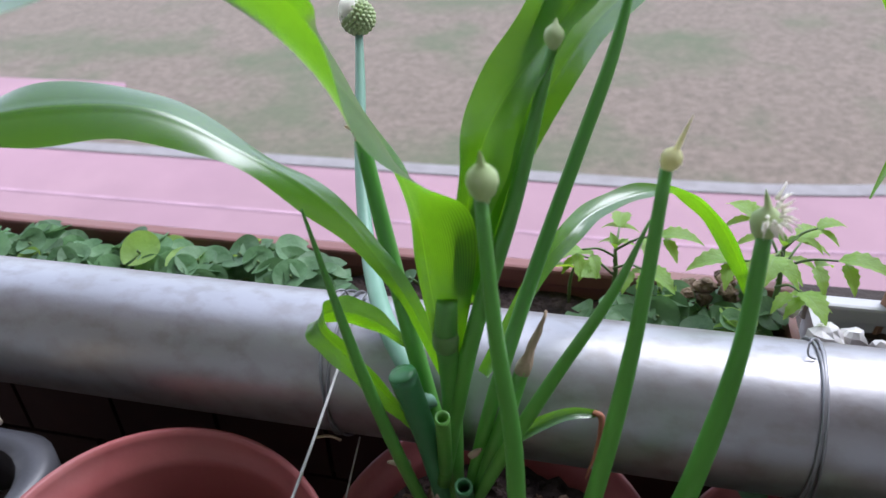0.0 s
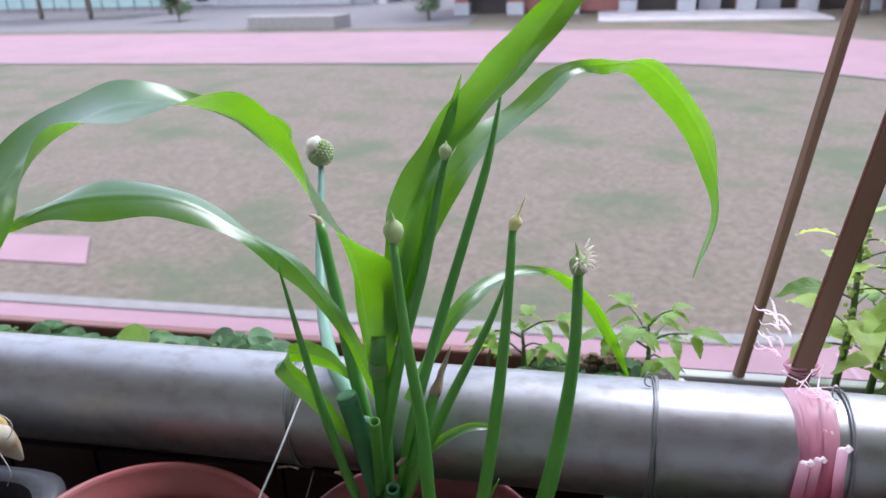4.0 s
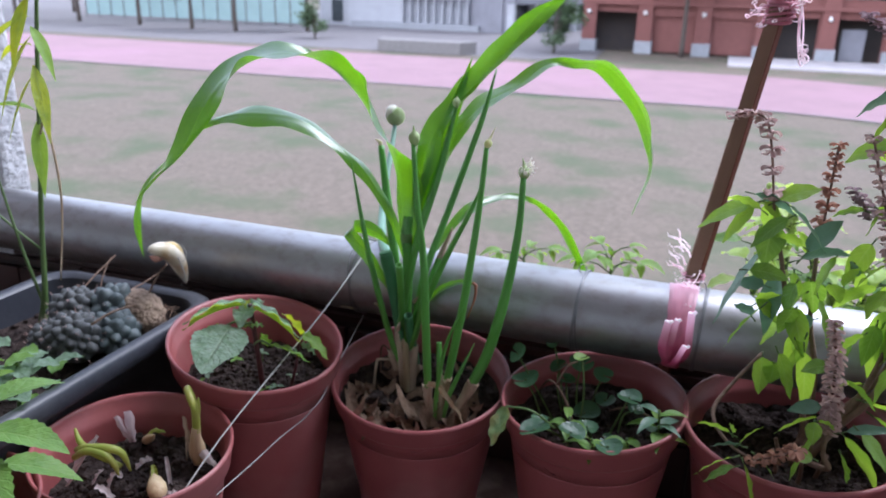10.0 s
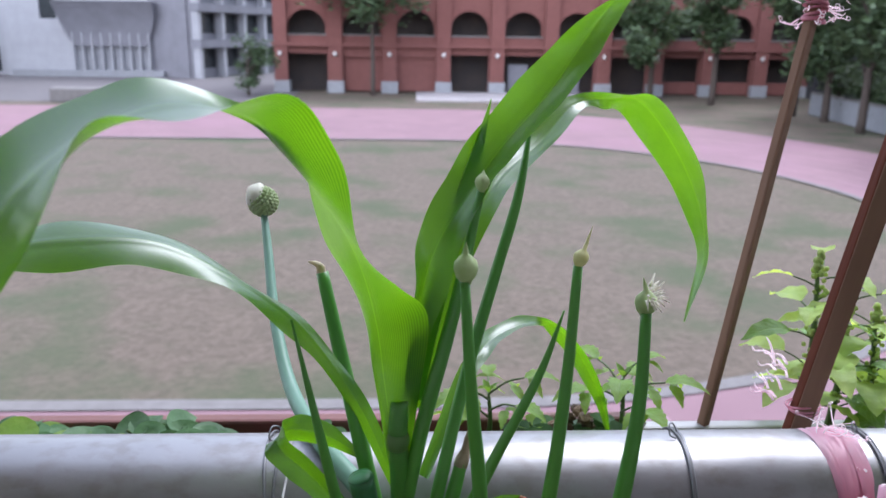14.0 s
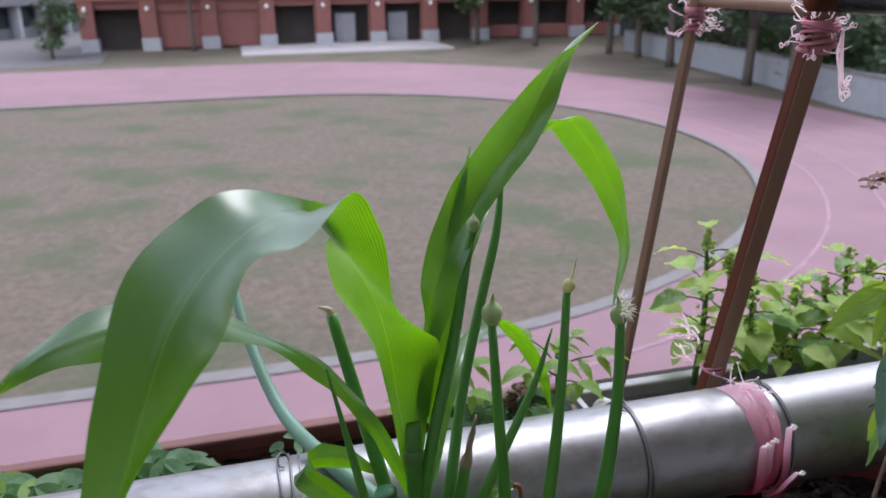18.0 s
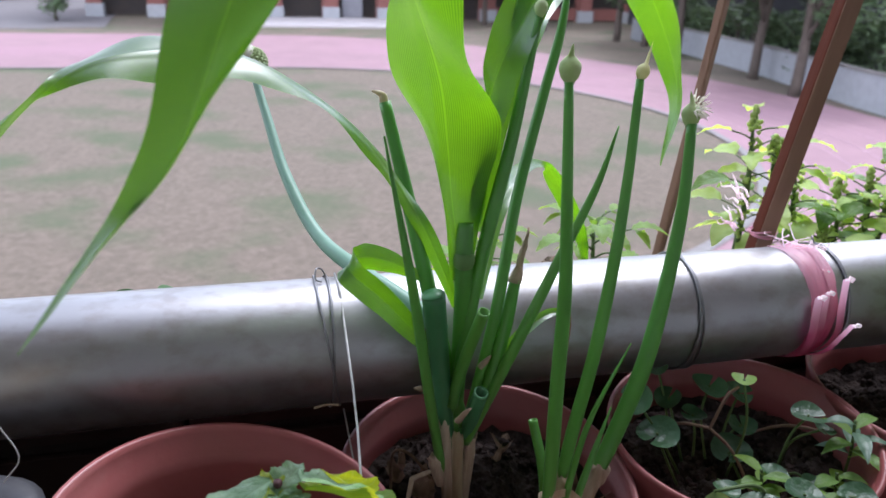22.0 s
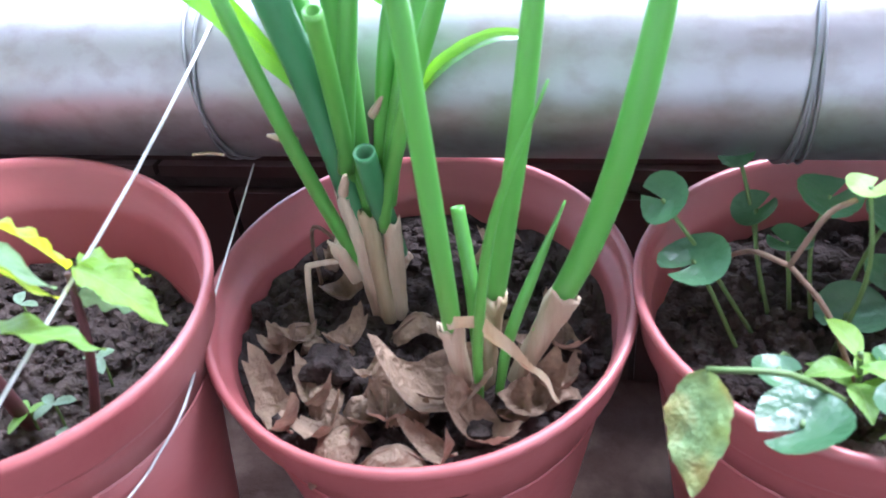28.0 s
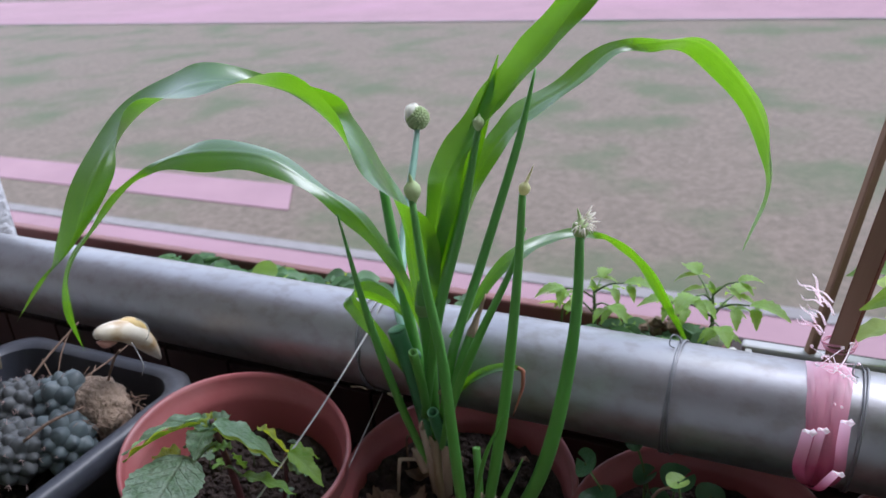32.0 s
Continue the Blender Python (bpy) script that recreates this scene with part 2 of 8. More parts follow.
STUCCO = mat("rough_stucco", (0.55, 0.55, 0.56), (0.36, 0.36, 0.37), rough=0.95, scale=60, bump=1.0, bump_scale=70)
PLASTER = mat("white_plaster", (0.78, 0.78, 0.77), (0.72, 0.72, 0.71), rough=0.9, scale=5, bump=0.1)
CORRIDOR = mat("aged_plaster", (0.76, 0.755, 0.74), (0.68, 0.675, 0.66), rough=0.9, scale=3, bump=0.1, stain=(0.6, 0.59, 0.56), stain_scale=1.2)
TILE = mat("brown_tile", (0.04, 0.016, 0.013), (0.028, 0.012, 0.01), rough=0.45, scale=20, vary=0.2, stain=(0.06, 0.045, 0.035), stain_scale=8)
GROUT = mat("grout", (0.045, 0.034, 0.03), rough=0.95, scale=40, bump=0.3)
FLOOR = mat("terrazzo_floor", (0.42, 0.4, 0.38), (0.3, 0.28, 0.26), rough=0.6, scale=50, stain=(0.14, 0.1, 0.08), stain_scale=3, stain_amount=0.7)
LEDGE = mat("dirty_tile", (0.045, 0.024, 0.02), (0.075, 0.05, 0.04), rough=0.9, spec=0.1, scale=25, bump=0.3, bump_scale=120, stain=(0.15, 0.11, 0.09), stain_scale=22, stain_amount=0.6)
WOOD = mat("stained_wood", (0.125, 0.034, 0.018), (0.06, 0.018, 0.011), rough=0.75, spec=0.08, scale=16, bump=0.3, bump_scale=50, stretch=(1, 1, 0.06))
WOOD_PALE = mat("pale_wood", (0.25, 0.14, 0.085), (0.17, 0.09, 0.052), rough=0.65, scale=16, bump=0.25, bump_scale=50, stretch=(1, 1, 0.06))
PINK = mat("pink_twine", (0.5, 0.2, 0.27), (0.64, 0.38, 0.44), rough=0.45, scale=60, detail=0.5, leaf=0.3, vary=0.12, stretch=(1, 0.4, 0.4))
TWINE_WHITE = mat("frayed_twine", (0.85, 0.82, 0.82), (0.78, 0.66, 0.69), rough=0.6, scale=20, leaf=0.3)
WIRE = mat("steel_wire", (0.25, 0.25, 0.26), rough=0.45, metal=0.7, scale=40)
STRING = mat("white_string", (0.52, 0.51, 0.5), (0.36, 0.355, 0.34), rough=0.8, scale=200)
PLANTER = mat("brown_planter", (0.2, 0.08, 0.068), (0.16, 0.062, 0.052), rough=0.5, scale=10, stain=(0.2, 0.1, 0.08), stain_scale=6)
GREY_PLASTIC = mat("grey_planter", (0.42, 0.42, 0.42), (0.34, 0.34, 0.34), rough=0.45, scale=12)
LEAF = mat("green_leaf", (0.13, 0.245, 0.045), (0.095, 0.2, 0.038), rough=0.45, scale=40, leaf=0.3, vary=0.25, island=True, bump=0.3, bump_scale=120)
LEAF_BRIGHT = mat("bright_leaf", (0.19, 0.32, 0.06), (0.14, 0.26, 0.045), rough=0.5, scale=40, leaf=0.4, vary=0.2, island=True, bump=0.3, bump_scale=120)
BLUE_LEAF = mat("bluish_leaf", (0.11, 0.19, 0.13), (0.085, 0.155, 0.095), rough=0.4, scale=40, leaf=0.2, bump=0.2, bump_scale=120)
PENNY = mat("pennywort_leaf", (0.035, 0.1, 0.045), (0.055, 0.13, 0.058), rough=0.32, spec=0.6, scale=60, leaf=0.25, vary=0.25, bump=0.25, bump_scale=150)
MOTTLED = mat("mottled_leaf", (0.19, 0.27, 0.09), (0.12, 0.21, 0.09), rough=0.5, scale=60, leaf=0.3, bump=0.5, bump_scale=160, stain=(0.25, 0.17, 0.05), stain_scale=50, stain_amount=0.7)
PURPLE_STEM = mat("purple_stem", (0.085, 0.03, 0.033), (0.05, 0.02, 0.02), rough=0.5, scale=60)
PERILLA = mat("wrinkled_leaf", (0.28, 0.38, 0.28), (0.13, 0.23, 0.13), rough=0.4, scale=90, glow=(0.45, 1.6), leaf=0.4, bump=0.6, bump_scale=170)
# Yellow of the sapling's leaves, and backlight put into colour on the perilla.
PERILLA_YEL = mat("yellowed_and_backlit_leaf", (0.32, 0.38, 0.05), (0.2, 0.28, 0.05), rough=0.55, scale=60, leaf=0.4, bump=0.5, bump_scale=110)
STEM_RED = mat("reddish_stem", (0.19, 0.085, 0.07), (0.13, 0.085, 0.045), rough=0.6, scale=30)
STEM = mat("green_stem", (0.09, 0.15, 0.04), (0.07, 0.12, 0.035), rough=0.55, scale=30)
BARK_THIN = mat("woody_stem", (0.2, 0.13, 0.09), (0.13, 0.08, 0.055), rough=0.85, scale=60, bump=0.3)
DRY = mat("dry_leaf", (0.24, 0.165, 0.11), (0.1, 0.064, 0.042), rough=0.7, scale=55, bump=0.7, bump_scale=160, vary=0.45, island=True, leaf=0.12)
DRY_FLOWER = mat("dry_flower", (0.5, 0.38, 0.33), (0.36, 0.25, 0.23), rough=0.8, scale=60, vary=0.3, island=True, leaf=0.15)
CACTUS = mat("cactus_skin", (0.078, 0.084, 0.085), (0.045, 0.047, 0.047), rough=0.6, scale=60, vary=0.25, island=True)
CACTUS_TEAL = mat("teal_cactus_skin", (0.085, 0.108, 0.112), (0.05, 0.064, 0.067), rough=0.55, scale=60, vary=0.25)
SHELL = mat("snail_shell", (0.66, 0.63, 0.55), (0.42, 0.31, 0.16), rough=0.3, scale=16, stretch=(3, 1, 1), detail=0.5, stain=(0.36, 0.22, 0.08), stain_scale=38, stain_amount=0.85)
STONE_W = mat("white_stone", (0.7, 0.68, 0.66), rough=0.8, scale=20)
PINKTRACK = mat("track_surface", (0.222, 0.135, 0.152), (0.19, 0.114, 0.13), rough=0.9, scale=0.6, bump=0.1, bump_scale=40,
                stain=(0.255, 0.142, 0.18), stain_scale=0.12, stain_amount=0.6)
LINE = mat("track_line", (0.33, 0.21, 0.25), rough=0.9, scale=3)
GRASS = mat("dry_grass", (0.13, 0.1, 0.077), (0.078, 0.064, 0.046), rough=0.95, scale=7.0, detail=0.3, bump=0.8, bump_scale=16,
            stain=(0.056, 0.07, 0.034), stain_scale=0.4, stain_amount=0.9)
KERB = mat("concrete_kerb", (0.175, 0.165, 0.16), (0.14, 0.13, 0.125), rough=0.9, scale=4)
PAVING = mat("paving", (0.125, 0.115, 0.118), (0.1, 0.092, 0.095), rough=0.9, scale=1.5)
REDBRICK = mat("red_brick", (0.18, 0.072, 0.062), (0.15, 0.06, 0.052), rough=0.85, scale=2.2, bump=0.2, stain=(0.15, 0.06, 0.05), stain_scale=0.4)
PLINTH = mat("grey_plinth", (0.27, 0.28, 0.3), (0.23, 0.235, 0.25), rough=0.85, scale=3)
DARKGLASS = mat("dark_window", (0.03, 0.035, 0.04), (0.05, 0.055, 0.06), rough=0.2, scale=2, spec=0.5)
# Dark colour put in for the shade inside the arcade.
RECESS_SHADE = mat("recess_shade", (0.07, 0.055, 0.05), (0.05, 0.045, 0.045), rough=0.9, scale=1)
WHITEWALL = mat("white_wall", (0.36, 0.365, 0.39), (0.31, 0.315, 0.335), rough=0.85, scale=0.8)
GREYWALL = mat("grey_wall", (0.2, 0.2, 0.225), (0.165, 0.165, 0.185), rough=0.85, scale=0.8)
FORECOURT = mat("pale_concrete", (0.4, 0.37, 0.37), (0.33, 0.31, 0.31), rough=0.9, scale=0.7)
DARKWALL = mat("weathered_wall", (0.04, 0.04, 0.046), (0.028, 0.028, 0.032), rough=0.85, scale=0.8)
COURT = mat("court_screen", (0.3, 0.42, 0.42), (0.26, 0.37, 0.37), rough=0.9, scale=0.8)
TRUNK = mat("tree_bark", (0.09, 0.07, 0.06), (0.06, 0.048, 0.04), rough=0.95, scale=6, bump=0.6)
CROWN = mat("tree_leaves", (0.075, 0.115, 0.055), (0.05, 0.08, 0.04), rough=0.7, scale=1.5, leaf=0.2, vary=0.45, island=True)
ROOFTILE = mat("dark_roof", (0.12, 0.12, 0.13), rough=0.8, scale=2)

for _m in (PERILLA, PERILLA_YEL):
    pinnate(_m, (0.3, 0.4, 0.26), 9.0, 0.22, 0.9)
for _m in (LEAF, LEAF_BRIGHT):
    pinnate(_m, (0.24, 0.36, 0.12), 7.0, 0.35, 0.4)


# ---- mesh tools ----
class Mesh:
    """Collects vertices, faces and one uv per vertex, and becomes one mesh object."""

    def __init__(self):
        self.v, self.f, self.uv = [], [], []

    def add(self, verts, faces, uvs=None):
        k = len(self.v)
        self.v.extend(tuple(p) for p in verts)
        self.f.extend(tuple(i + k for i in f) for f in faces)
        self.uv.extend(uvs if uvs is not None else [(0.0, 0.0)] * len(verts))
        return self

    def data(self, name, material, smooth=True):
        me = bpy.data.meshes.new(name)
        me.from_pydata(self.v, [], self.f)
        lay = me.uv_layers.new(name="uv")
        idx = np.empty(len(me.loops), dtype=np.int32)
        me.loops.foreach_get("vertex_index", idx)
        lay.data.foreach_set("uv", np.array(self.uv, dtype=np.float32)[idx].ravel())
        if smooth:
            me.polygons.foreach_set("use_smooth", [True] * len(me.polygons))
        me.materials.append(material)
        me.update()
        return me


def part(name, mesh, material, parent=None, label="", smooth=True, bevel=0.0):
    ob = new(name, mesh.data(name, material, smooth) if isinstance(mesh, Mesh) else mesh)
    if bevel:
        b = ob.modifiers.new("edge", "BEVEL")
        b.width, b.segments, b.limit_method = bevel, 2, "ANGLE"
    if parent is not None:
        ob.parent = parent
    if label:
        ob["label"] = label
    return ob


def thing(name, at, label, category, group="", kind=""):
    ob = new(name)
    ob.location = at
    ob.empty_display_size = 0.02
    return tagged(ob, label, category, group, kind)


def solid(name, mesh, material, label, category, group="", kind="", smooth=False, bevel=0.0):
    return tagged(part(name, mesh, material, None, "", smooth, bevel), label, category, group, kind)


def V(*a):
    return Vector(a)


def spline(points, n):
    """n + 1 samples of a Catmull-Rom curve through rows of numbers."""
    p = np.array(points, float)
    p = np.vstack([2 * p[0] - p[1], p, 2 * p[-1] - p[-2]])
    out = []
    m = len(p) - 3
    for k in range(n + 1):
        u = k / n * m
        i = min(int(u), m - 1)
        t = u - i
        a, b, c, d = p[i:i + 4]
        out.append(0.5 * (2 * b + (c - a) * t + (2 * a - 5 * b + 4 * c - d) * t * t + (3 * b - a - 3 * c + d) * t ** 3))
    return np.array(out)


def frames(path):
    """Tangent and two cross directions along a path, carried without twist."""
    tan = np.gradient(path, axis=0)
    tan /= np.linalg.norm(tan, axis=1, keepdims=True) + 1e-12
    a = np.cross(tan[0], (0.3, 0.8, 0.52))
    a /= np.linalg.norm(a) + 1e-12
    rows = []
    for t in tan:
        a = a - t * (a @ t)
        a /= np.linalg.norm(a) + 1e-12
        rows.append((t, a.copy(), np.cross(t, a)))
    return rows


def tube(m, points, radii, n=16, seg=8, caps=True, flat=1.0, hollow=False):
    """A swept round rod through points, with a radius at each."""
    r = np.atleast_1d(np.array(radii, float))
    if len(r) == 1:
        r = np.repeat(r, len(points))
    q = spline(np.c_[np.array(points, float), r], n)
    path, rad = q[:, :3], np.maximum(q[:, 3], 1e-5)
    verts, faces, uvs = [], [], []
    for k, (t, a, b) in enumerate(frames(path)):
        for s in range(seg):
            w = 2 * math.pi * s / seg
            verts.append(path[k] + rad[k] * (math.cos(w) * a + flat * math.sin(w) * b))
            uvs.append((s / seg, k / n))
    for k in range(n):
        for s in range(seg):
            s2 = (s + 1) % seg
            faces.append((k * seg + s, k * seg + s2, (k + 1) * seg + s2, (k + 1) * seg + s))
    if caps:
        faces.append(tuple(reversed(range(seg))))
        if hollow:
            t, a, b = frames(path)[-1]
            base = n * seg
            ins = len(verts)
            for dz, k in ((0.0, 0.72), (-2.2, 0.66)):
                for s in range(seg):
                    w = 2 * math.pi * s / seg
                    verts.append(path[-1] + rad[-1] * (k * (math.cos(w) * a + flat * math.sin(w) * b) + dz * t))
                    uvs.append((s / seg, 1))
            for s in range(seg):
                s2 = (s + 1) % seg
                faces.append((base + s, base + s2, ins + s2, ins + s))
                faces.append((ins + s, ins + s2, ins + seg + s2, ins + seg + s))
            faces.append(tuple(ins + seg + s for s in range(seg)))
        else:
            faces.append(tuple(n * seg + s for s in range(seg)))
    return m.add(verts, faces, uvs)


def blade(m, rows, n=28, across=8, fold=0.25, wave=0.0, waves=5, phase=0.0, thin=True):
    """A leaf blade. Rows: x, y, z, width, and the direction of its right-hand edge; fold lifts both edges, wave ripples them."""
    q = spline(rows, n)
    tan = np.gradient(q[:, :3], axis=0)
    tan /= np.linalg.norm(tan, axis=1, keepdims=True) + 1e-12
    verts, faces, uvs = [], [], []
    for k in range(n + 1):
        side = q[k, 4:7] - tan[k] * (q[k, 4:7] @ tan[k])
        side /= np.linalg.norm(side) + 1e-12
        nor = np.cross(side, tan[k])
        w = max(q[k, 3], 0.0004) / 2
        for j in range(across + 1):
            u = 2 * j / across - 1
            lift = fold * abs(u) * w + wave * math.sin(waves * 2 * math.pi * k / n + phase + (0.9 if u > 0 else 0)) * u * u
            verts.append(q[k, :3] + side * (u * w) + nor * lift)
            uvs.append((j / across, k / n))
    c = across + 1
    for k in range(n):
        for j in range(across):
            faces.append((k * c + j, k * c + j + 1, (k + 1) * c + j + 1, (k + 1) * c + j))
    return m.add(verts, faces, uvs)


def lathe(m, profile, seg=48, at=(0, 0, 0), shape=None):
    """A turned shape from (radius, height) rows. shape(x, y, z) may move the points."""
    verts, faces, uvs = [], [], []
    for k, (r, z) in enumerate(profile):
        for s in range(seg):
            w = 2 * math.pi * s / seg
            p = (r * math.cos(w), r * math.sin(w), z)
            if shape:
                p = shape(*p)
            verts.append((p[0] + at[0], p[1] + at[1], p[2] + at[2]))
            uvs.append((s / seg, k / len(profile)))
    for k in range(len(profile) - 1):
        for s in range(seg):
            s2 = (s + 1) % seg
            faces.append((k * seg + s, k * seg + s2, (k + 1) * seg + s2, (k + 1) * seg + s))
    return m.add(verts, faces, uvs)


def box(m, lo, hi, turn=None):
    x0, y0, z0 = lo
    x1, y1, z1 = hi
    vs = [V(x, y, z) for z in (z0, z1) for x, y in ((x0, y0), (x1, y0), (x1, y1), (x0, y1))]
    if turn is not None:
        c = (Vector(lo) + Vector(hi)) / 2
        vs = [c + turn @ (p - c) for p in vs]
    return m.add(vs, [(3, 2, 1, 0), (4, 5, 6, 7), (0, 1, 5, 4), (1, 2, 6, 5), (2, 3, 7, 6), (3, 0, 4, 7)])


def prism(m, outline, z0, z1):
    """A slab from a flat outline, counter-clockwise."""
    n = len(outline)
    vs = [(x, y, z0) for x, y in outline] + [(x, y, z1) for x, y in outline]
    fs = [tuple(reversed(range(n))), tuple(range(n, 2 * n))] + [(i, (i + 1) % n, n + (i + 1) % n, n + i) for i in range(n)]
    return m.add(vs, fs)


def blob(m, at, size, rows=7, seg=10, rough=0.0, turn=None, seed=0.0):
    verts, faces = [], []
    at = Vector(at)
    for i in range(rows + 1):
        a = math.pi * i / rows
        for s in range(seg):
            w = 2 * math.pi * s / seg
            d = V(math.sin(a) * math.cos(w), math.sin(a) * math.sin(w), math.cos(a))
            k = 1 + rough * noise.noise(d * 1.7 + V(seed, seed * 0.7, 1.3))
            p = V(d.x * size[0], d.y * size[1], d.z * size[2]) * k
            if turn is not None:
                p = turn @ p
            verts.append(at + p)
    for i in range(rows):
        for s in range(seg):
            s2 = (s + 1) % seg
            faces.append((i * seg + s, (i + 1) * seg + s, (i + 1) * seg + s2, i * seg + s2))
    return m.add(verts, faces, [(0.5, 0.5)] * len(verts))


def leaf_rows(base, along, side, L, W, droop=0.2, profile="ovate", n=8, saw=0.0, curl=0.0):
    """Rows for blade(): a leaf from its stalk outwards, drooping under its weight."""
    base, along, side = Vector(base), Vector(along).normalized(), Vector(side)
    rows = []
    for k in range(n + 1):
        u = k / n
        p = base + along * (L * u) + V(0, 0, -droop * L * u * u)
        if profile == "ovate":
            w = math.sin(math.pi * u ** 0.72) ** 0.85 if 0 < u < 1 else 0.0
        elif profile == "lance":
            w = math.sin(math.pi * u ** 0.85) ** 1.1 if 0 < u < 1 else 0.0
        else:
            w = math.sqrt(max(0.0, 1 - (2 * u - 1) ** 2))
        if saw and 0 < k < n:
            w *= 1 + saw * (1 if k % 2 else -1)
        s = side + V(0, 0, curl * u)
        rows.append((p.x, p.y, p.z, max(0.0006, W * w), s.x, s.y, s.z))
    return rows


def simple_leaf(parent, base, along, L, W, material, droop=0.2, fold=0.25, profile="ovate", saw=0.0, tilt=0.0, n=9, across=4, name="leaf", wave=0.0, label=""):
    along = Vector(along).normalized()
    side = along.cross(V(0, 0, 1))
    if side.length < 0.05:
        side = V(1, 0, 0)
    side = side.normalized()
    side = side * math.cos(tilt) + along.cross(side).normalized() * math.sin(tilt)
    m = Mesh()
    rows = leaf_rows(base, along, side, L, W, droop, profile, n, saw)
    blade(m, rows, n * (1 if saw else 2), across, fold, wave, 3)
    return part(name, m, material, parent, label)


def round_leaf(parent, at, normal, R, material, notch=0.0, seed=0, name="leaf"):
    """A round, shallowly scalloped leaf with a notch where its stalk joins."""
    rng = random.Random(seed)
    n = Vector(normal).normalized()
    a = n.cross(V(0.3, 0.9, 0.1)).normalized()
    b = n.cross(a)
    c = Vector(at)
    seg, rings = 44, 5
    verts, faces = [c - n * (0.24 * R)], []
    for i in range(1, rings + 1):
        for s in range(seg):
            w = notch + 0.16 + (2 * math.pi - 0.32) * s / (seg - 1)
            r = R * i / rings * (1 + ((0.024 * abs(math.cos(7 * w)) + 0.05 * math.sin(w + seed)) if i == rings else 0.04 * math.sin(w + seed))) * (0.86 + 0.14 * abs(math.sin((w - notch) / 2)) )
            verts.append(c + (a * math.cos(w) + b * math.sin(w)) * r + n * (0.24 * R * ((i / rings) ** 2 - 1) + 0.13 * R * math.sin(2 * w + seed) * (i / rings) ** 2))
    for s in range(seg - 1):
        faces.append((0, 1 + s, 2 + s))
        for i in range(rings - 1):
            k = 1 + i * seg + s
            faces.append((k, k + seg, k + seg + 1, k + 1))
    m = Mesh().add(verts, faces, [(0.5, 0.5)] * len(verts))
    return part(name, m, material, parent)


def rod(parent, name, pts, radii, material, n=12, seg=6, label=""):
    m = Mesh()
    tube(m, pts, radii, n, seg)
    return part(name, m, material, parent, label)


# ---- balcony ----
GROUND = -4.5
PIPE_Z, PIPE_R = 0.2495, 0.0435
solid("ledge", box(Mesh(), (-12.0, -0.75, -0.12), (12.0, 0.05, 0.0)), LEDGE, "dirty brown ledge on which the pots stand", "ledge", kind="structure")
solid("balcony_floor", box(Mesh(), (-12.0, -3.2, -0.72), (12.0, -0.75, -0.6)), FLOOR, "speckled terrazzo corridor floor", "floor", kind="structure")
solid("ledge_front", box(Mesh(), (-12.0, -0.75, -0.6), (12.0, -0.71, -0.12)), PLASTER, "plastered face below the ledge", "wall", kind="structure")
wall_p = solid("parapet", box(Mesh(), (-12.0, 0.054, -0.7), (12.0, 0.27, 0.158)), GROUT, "low parapet wall clad in brown tiles", "wall", kind="structure")
# Kerb added so that no light passes below the pipe.
solid("upstand", box(Mesh(), (-12.0, 0.056, 0.1665), (12.0, 0.078, 0.2085)), TILE, "dark tiled kerb added close under the railing pipe to block light", "kerb", kind="structure")
solid("facade_below", box(Mesh(), (-30.0, 0.03, GROUND), (30.0, 0.24, -0.7)), PLASTER, "plastered facade below the balcony", "wall", kind="structure")
# Back wall and ceiling are unseen, added to shade and fill the pots.
solid("wall_back", box(Mesh(), (-12.0, -3.4, -0.6), (12.0, -3.2, 2.6)), CORRIDOR, "unseen aged cream corridor wall behind the camera, added to bounce light", "wall", kind="structure")
solid("ceiling", box(Mesh(), (-12.0, -3.4, 2.6), (12.0, 0.2, 2.75)), CORRIDOR, "unseen aged cream corridor ceiling slab, added to shade the plants", "ceiling", kind="structure")


def column():
    m = Mesh()
    box(m, (-1.2, 0.055, -0.7), (-0.735, 0.105, 2.6))
    return solid("column", m, STUCCO, "shallow column with rough white stucco", "column", kind="structure", bevel=0.01)


column()


def pipe_rail():
    t = thing("railing_pipe", (0, 0, PIPE_Z), "thick dull steel railing pipe with stains and scratches", "railing")
    m = Mesh()
    n = 150
    verts, faces, uvs = [], [], []
    seg = 40
    for k in range(n + 1):
        x = -3.9 + 7.8 * k / n
        for s in range(seg):
            w = 2 * math.pi * s / seg
            r = PIPE_R * (1 + 0.004 * noise.noise(V(x * 6, math.cos(w) * 1.5, math.sin(w) * 1.5)))
            verts.append((x, r * math.cos(w), r * math.sin(w)))
            uvs.append((s / seg, k / n))
    for k in range(n):
        for s in range(seg):
            s2 = (s + 1) % seg
            faces.append((k * seg + s, (k + 1) * seg + s, (k + 1) * seg + s2, k * seg + s2))
    m.add(verts, faces, uvs)
    part("pipe", m, STEEL, t)
    for x in (-1.5, 0.74, 1.9):
        m = Mesh()
        tube(m, [(x, 0.0, -0.249), (x, 0.0, -0.12), (x, 0.0, -0.02)], [0.019], 4, 16)
        part("post", m, STEEL, t)
        m = Mesh()
        lathe(m, [(0.0, -0.2495), (0.034, -0.2495), (0.034, -0.243), (0.02, -0.24)], 20, (x, 0.0, 0.0))
        part("flange", m, STEEL, t)


# ---- the field ----
def oval(rx, up, down, x0=-140.0, cx=0.8, cy=23.0, n=40):
    """The open outline of a running track: straights to the west, a bend in the east."""
    pts = [(x0, cy + up)]
    for k in range(n + 1):
        a = math.pi / 2 - math.pi * k / n
        pts.append((cx + rx * math.cos(a), cy + (up if math.sin(a) > 0 else down) * math.sin(a)))
    pts.append((x0, cy - down))
    return pts


